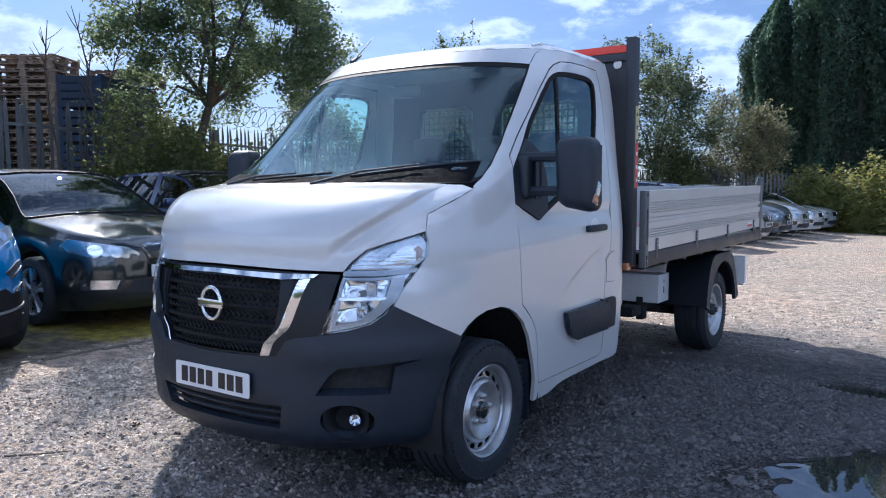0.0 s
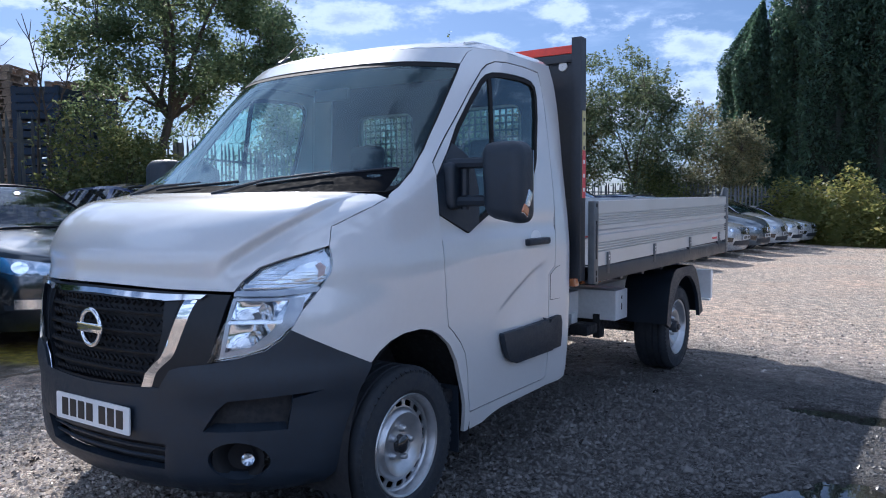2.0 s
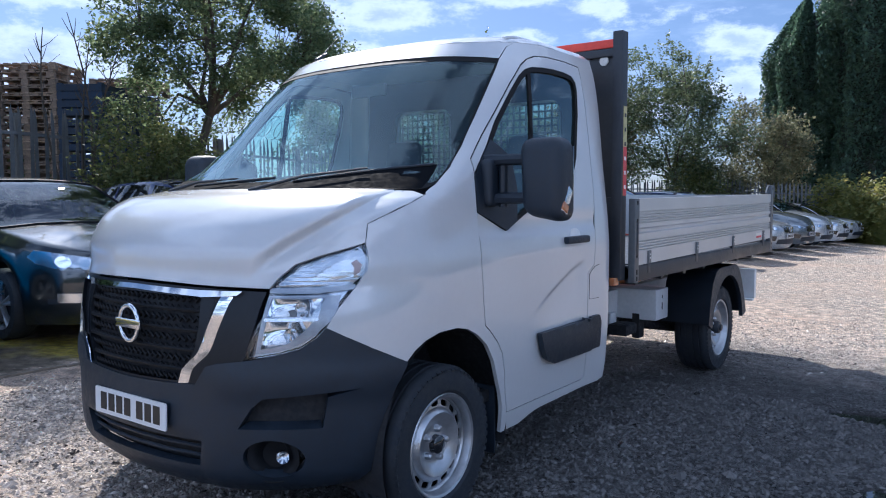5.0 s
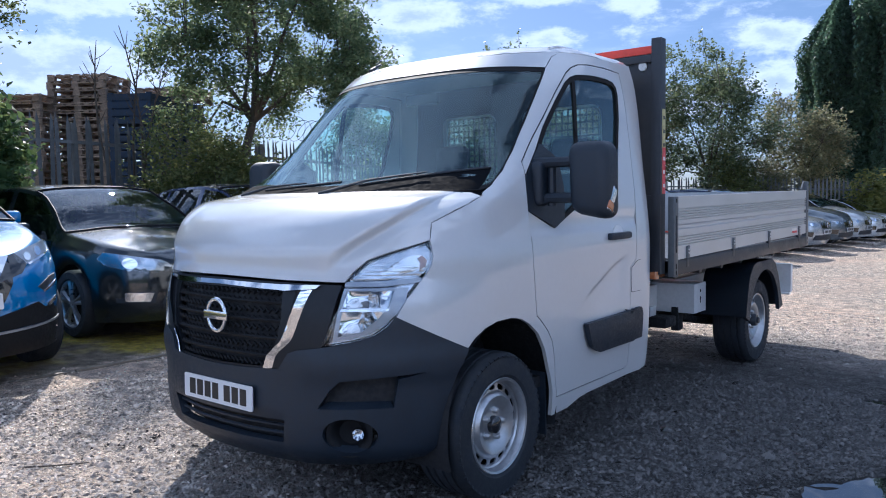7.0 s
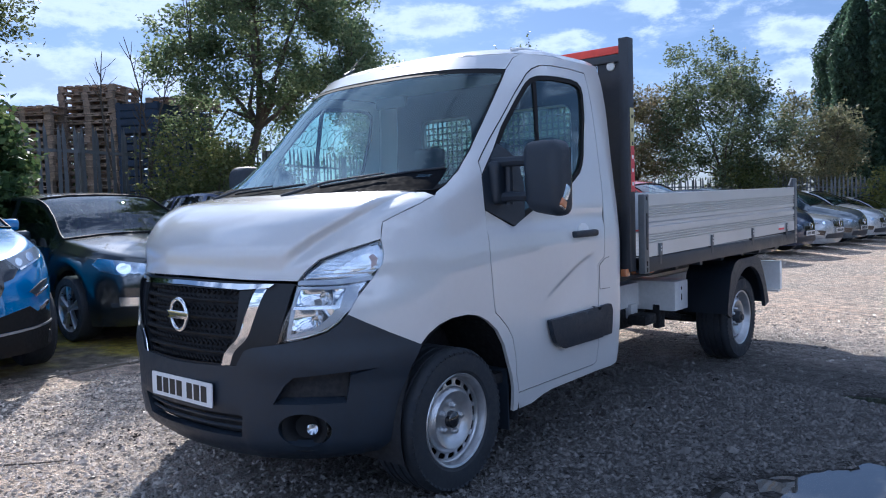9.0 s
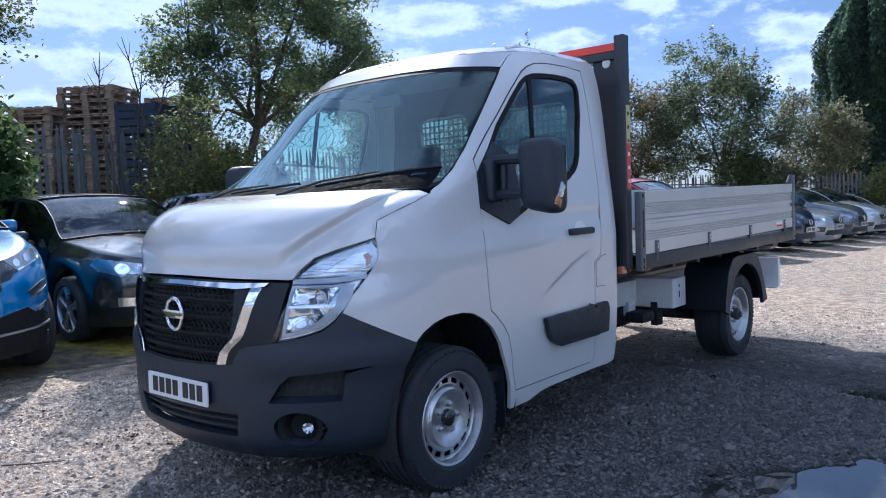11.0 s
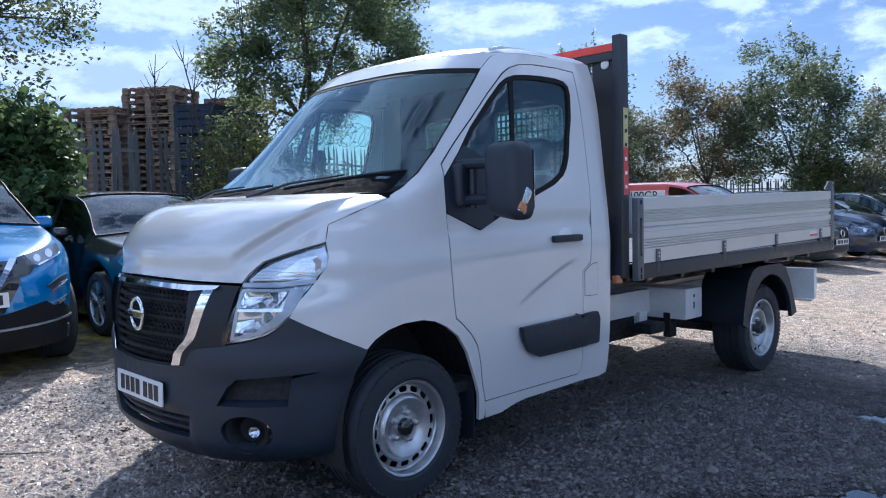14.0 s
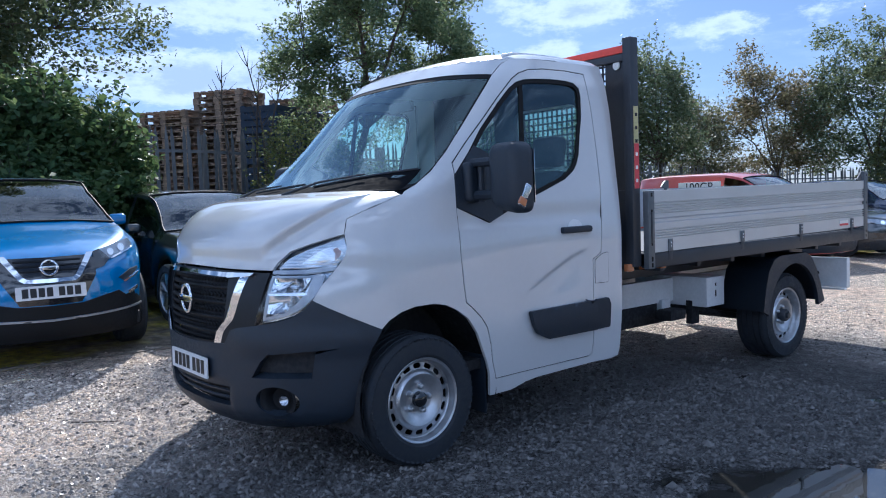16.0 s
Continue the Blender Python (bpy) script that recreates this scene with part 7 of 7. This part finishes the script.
# ---- palisade fence, wire, pallets ----
def fence_run(name, label, pts, height, pitch=0.152, split=300):
    ob = thing(name, label, "fence", "", (0, 0, 0))
    bm = bmesh.new()
    prof = [(-0.033, 0.0), (-0.033, 0.9), (-0.022, 0.95), (0.0, 1.0), (0.022, 0.95), (0.033, 0.9), (0.033, 0.0)]
    for off in (0.0,):
        a = [bm.verts.new((x, 0.010 * (1 - (x / 0.033) ** 2), z * height)) for x, z in prof]
        b = [bm.verts.new((x, 0.010 * (1 - (x / 0.033) ** 2) + 0.004, z * height)) for x, z in prof]
        bm.faces.new(a); bm.faces.new(b[::-1])
        for i in range(len(prof)):
            bm.faces.new((a[i], a[(i + 1) % len(prof)], b[(i + 1) % len(prof)], b[i]))
    pale = bpy.data.meshes.new("pale")
    bm.to_mesh(pale); bm.free()
    pale.materials.append(FENCE_STEEL)
    k = 0
    for (x0, y0), (x1, y1) in zip(pts, pts[1:]):
        ln = math.hypot(x1 - x0, y1 - y0)
        turn = math.degrees(math.atan2(y1 - y0, x1 - x0))
        for i in range(int(ln / pitch)):
            x, y = x0 + (x1 - x0) * i * pitch / ln, y0 + (y1 - y0) * i * pitch / ln
            shared("pale", pale, ob, pose(x, y, ground_z(x, y) + 0.05 + 0.012 * math.sin(k * 2.4), 0.6 * math.sin(k * 1.7), 0.9 * math.sin(k * 3.1), turn))
            k += 1
        for z in (0.35, height - 0.38):
            p0, p1 = Vector((x0, y0, ground_z(x0, y0) + z)), Vector((x1, y1, ground_z(x1, y1) + z))
            mm = Matrix.Translation((p0 + p1) / 2) @ (p1 - p0).to_track_quat("X", "Z").to_matrix().to_4x4()
            part("rail", box((-ln / 2, 0.012, -0.025), (ln / 2, 0.055, 0.025), 0.0, mm), FENCE_STEEL, ob)
        for i in range(int(ln / 2.75) + 1):
            x, y = x0 + (x1 - x0) * i * 2.75 / ln, y0 + (y1 - y0) * i * 2.75 / ln
            part("post", box((-0.05, 0.06, -0.1), (0.05, 0.14, height - 0.08), 0.004, pose(x, y, ground_z(x, y), 0, 0, turn)), FENCE_STEEL, ob)
    return ob


fence_run("side_fence", "weathered grey steel palisade fence with pointed pales", [(-8.35, -1.0), (-9.05, 2.9), (-10.6, 7.7), (-12.2, 16.0)], 2.42)
fence_run("side_fence", "weathered grey steel palisade fence with pointed pales", [(-12.2, 16.0), (-14.2, 26.5)], 2.42)
fence_run("far_fence", "grey steel palisade fence along the far side", [(-14.2, 26.5), (-10.5, 30.4), (-1.0, 33.0)], 2.2)
fence_run("far_fence", "grey steel palisade fence along the far side", [(-1.0, 33.0), (8.5, 29.0)], 2.2)


def razor_wire(pts, radius, pitch):
    coil = []
    (x0, y0), (x1, y1) = pts
    ln = math.hypot(x1 - x0, y1 - y0)
    ux, uy = (x1 - x0) / ln, (y1 - y0) / ln
    n = int(ln / pitch)
    for i in range(n * 20):
        a, s = 2 * math.pi * i / 20, pitch * i / 20
        c = radius * (1 + 0.12 * math.sin(i * 0.11))
        x, y = x0 + ux * s + ux * 0.12 * math.sin(a), y0 + uy * s + uy * 0.12 * math.sin(a)
        coil.append((x - uy * c * math.cos(a), y + ux * c * math.cos(a), ground_z(x, y) + 2.72 + c * math.sin(a)))
    ob = obj_from("razor_wire", tube(coil, 0.007, 4), FENCE_STEEL)
    tagged(ob, "coiled razor wire along the top of the fence", "wire")


razor_wire(((-9.7, 4.9), (-11.6, 13.0)), 0.26, 0.30)


def boards(name, lo, hi):
    bm = box(lo, hi)
    me = bpy.data.meshes.new(name)
    bm.to_mesh(me); bm.free()
    me.materials.append(PALLET_WOOD)
    return me


def build_pallet():
    """One pallet: deck boards on stringers, nine blocks, bottom boards."""
    ob = thing("pallet", "weathered wooden pallet in a tall stack", "pallet", "stacked pallets")
    deck, long_, block = boards("deck_board", (-0.05, -0.5, 0.122), (0.05, 0.5, 0.144)), boards("stringer", (-0.6, -0.05, 0.0), (0.6, 0.05, 0.022)), boards("block", (-0.07, -0.05, 0.022), (0.07, 0.05, 0.1))
    for k in range(7):
        shared("deck_board", deck, ob, pose(-0.55 + 1.1 * k / 6, 0, 0))
    for y in (-0.45, 0.0, 0.45):
        shared("stringer", long_, ob, pose(0, y, 0.1))
        shared("bottom_board", long_, ob, pose(0, y, 0))
        for x in (-0.53, 0.0, 0.53):
            shared("block", block, ob, pose(x, y, 0))
    return ob


first = None
for sx, sy, n, turn, seed in ((-12.45, 4.85, 25, 33, 0), (-13.05, 3.85, 22, 33, 1), (-13.7, 2.85, 20, 33, 2), (-12.9, 7.0, 19, 33, 3)):
    rng = random.Random(seed)
    z = ground_z(sx, sy)
    for k in range(n):
        m = pose(sx + rng.uniform(-0.02, 0.02), sy + rng.uniform(-0.02, 0.02), z + 0.1445 * k, 0, 0, turn + rng.uniform(-1.5, 1.5))
        if first is None:
            first = build_pallet()
            first.matrix_world = m
        else:
            copy_thing(first, m)


def build_crate():
    """A blue slatted crate: corner posts, side slats, floor."""
    ob = thing("crate", "blue painted slatted crate in a stack", "crate", "stacked crates")
    slat, short, post_ = box((-0.42, -0.012, 0.0), (0.42, 0.012, 0.11)), box((-0.012, -0.4, 0.0), (0.012, 0.4, 0.11)), box((-0.04, -0.04, 0.0), (0.04, 0.04, 0.62))
    meshes = []
    for nm, bm in (("slat", slat), ("end_slat", short), ("post", post_)):
        me = bpy.data.meshes.new(nm)
        bm.to_mesh(me); bm.free()
        me.materials.append(CRATE_BLUE)
        meshes.append(me)
    for k in range(4):
        for e in (-1, 1):
            shared("slat", meshes[0], ob, pose(0, e * 0.4, 0.05 + 0.145 * k))
            shared("end_slat", meshes[1], ob, pose(e * 0.42, 0, 0.05 + 0.145 * k))
    for x in (-0.38, 0.38):
        for y in (-0.36, 0.36):
            shared("post", meshes[2], ob, pose(x, y, 0))
    part("crate_floor", box((-0.42, -0.4, 0.04), (0.42, 0.4, 0.06)), CRATE_BLUE, ob)
    return ob


crate = None
for x, y, n in ((-10.8, 4.98, 5), (-11.6, 6.25, 5)):
    for k in range(n):
        m = pose(x, y, ground_z(x, y) + 0.625 * k, 0, 0, 33 + 2 * math.sin(k * 2.1 + x))
        if crate is None:
            crate = build_crate()
            crate.matrix_world = m
        else:
            copy_thing(crate, m)
for k in range(2):
    copy_thing(first, pose(-11.6, 6.25, ground_z(-11.6, 6.25) + 3.126 + 0.1445 * k, 0, 0, 31 + 2 * k))

# ---- loose stones, verge edging ----
def scatter_stones():
    rng = np.random.default_rng(77)
    n = 105000
    x = np.r_[rng.uniform(-3.2, 5.0, n // 3), rng.uniform(-2.6, 3.6, n - n // 3)]
    y = np.r_[rng.uniform(-2.2, 9.0, n // 3), rng.uniform(-1.7, 3.0, n - n // 3)]
    base = np.array([(0, 0, 0.55), (1, 0, 0), (0.2, 0.9, 0), (-0.9, 0.45, 0), (-0.7, -0.75, 0), (0.45, -0.95, 0)])
    tri = np.array([(0, 1, 2), (0, 2, 3), (0, 3, 4), (0, 4, 5), (0, 5, 1)])
    s = 0.005 + 0.017 * rng.uniform(0, 1, n) ** 3.0
    big = rng.uniform(0, 1, n) > 0.995
    s[big] *= 2.2
    a = rng.uniform(0, 2 * np.pi, n)
    st = rng.uniform(0.55, 1.0, n)
    v = np.repeat(base[None], n, 0) + rng.normal(0, 0.13, (n, 6, 3))
    v[:, :, 1] *= st[:, None]
    v = v * s[:, None, None]
    vx, vy = v[:, :, 0] * np.cos(a)[:, None] - v[:, :, 1] * np.sin(a)[:, None], v[:, :, 0] * np.sin(a)[:, None] + v[:, :, 1] * np.cos(a)[:, None]
    z = np.array([yard_height(p, q) for p, q in zip(x, y)])
    keep = z > -0.024
    v = np.stack([vx + x[:, None], vy + y[:, None], v[:, :, 2] + z[:, None] + 0.001], 2)[keep]
    m = len(v)
    f = (tri[None] + 6 * np.arange(m)[:, None, None]).reshape(-1, 3)
    me = bpy.data.meshes.new("loose_stones")
    me.from_pydata(v.reshape(-1, 3).tolist(), [], f.tolist())
    me.materials.append(stone_material())
    tagged(new("loose_stones", me), "loose grey and pale gravel stones", "gravel", kind="stuff")


scatter_stones()
kerb = bmesh.new()
for k in range(18):
    y = -3.6 + 0.5 * k
    x = -3.02 + 0.08 * math.sin(y * 0.8)
    add_box(kerb, (x - 0.022, y, ground_z(x, y) - 0.08), (x + 0.022, y + 0.497, ground_z(x, y) + 0.008 + 0.006 * math.sin(k * 1.9)), 0.006, pose(0, 0, 0, 0, 0, 0.8 * math.sin(k * 2.7)))
edging = obj_from("verge_edging", kerb, material("old timber edging", (0.17, 0.145, 0.115), 0.85, grain=0.15, grain_scale=50, stain=0.25, stain_scale=6, bump=0.3, bump_scale=150))
tagged(edging, "low worn timber edging along the verge", "edging", kind="structure")


def lettering(text, size, m, mat_, parent, name):
    cu = bpy.data.curves.new(name, "FONT")
    cu.body, cu.size, cu.align_x, cu.align_y = text, size, "CENTER", "CENTER"
    cu.extrude = 0.002
    tmp = bpy.data.objects.new(name, cu)
    scene.collection.objects.link(tmp)
    me = bpy.data.meshes.new_from_object(tmp.evaluated_get(bpy.context.evaluated_depsgraph_get()))
    bpy.data.objects.remove(tmp)
    me.materials.clear()
    me.materials.append(mat_)
    ob = new(name, me)
    ob.parent = parent
    ob.matrix_local = m
    return ob


sign = part("side_panel", box((-3.05, -0.80, 1.36), (-2.05, -0.775, 1.58), 0.004), LABEL_WHITE, van, "white lettered side panel")
lettering("100GB", 0.25, pose(-2.55, -0.804, 1.47, 90, 0, 0), INK, sign, "lettering")


# ---- twig and leaf litter on the gravel ----
def ground_at(x, y, up=0.0):
    return Vector((x, y, yard_height(x, y) + up))


twig = obj_from("twig", tube([ground_at(-1.29, -1.21, 0.010), ground_at(-1.215, -1.13, 0.012), ground_at(-1.15, -1.03, 0.009), ground_at(-1.08, -0.957, 0.011)], [0.005, 0.0045, 0.004, 0.0025], 6), BARK)
tagged(twig, "thin dry brown twig lying on the gravel", "twig")


def leaf_litter(x, y, rx, ry, count, seed):
    """Small dark dry leaf bits drifted together."""
    rng = np.random.default_rng(seed)
    p = np.stack([x + rng.normal(0, rx, count), y + rng.normal(0, ry, count)], 1)
    pts = np.array([(a, c, yard_height(a, c) + 0.006) for a, c in p])
    me = leaves_mesh("leaf_litter", pts, 0.017, material("dry dark leaf %d" % seed, (0.045, 0.035, 0.03), 0.8, grain=0.2, vary=0.4, island=True), rng, 0.6, 1.4)
    tagged(new("leaf_litter", me), "dark dry leaf bits drifted on the gravel", "leaf litter", kind="stuff")


leaf_litter(-2.0, -0.66, 0.10, 0.14, 90, 51)
leaf_litter(-1.27, -0.55, 0.09, 0.16, 80, 52)
leaf_litter(-2.5, -0.95, 0.14, 0.10, 50, 53)
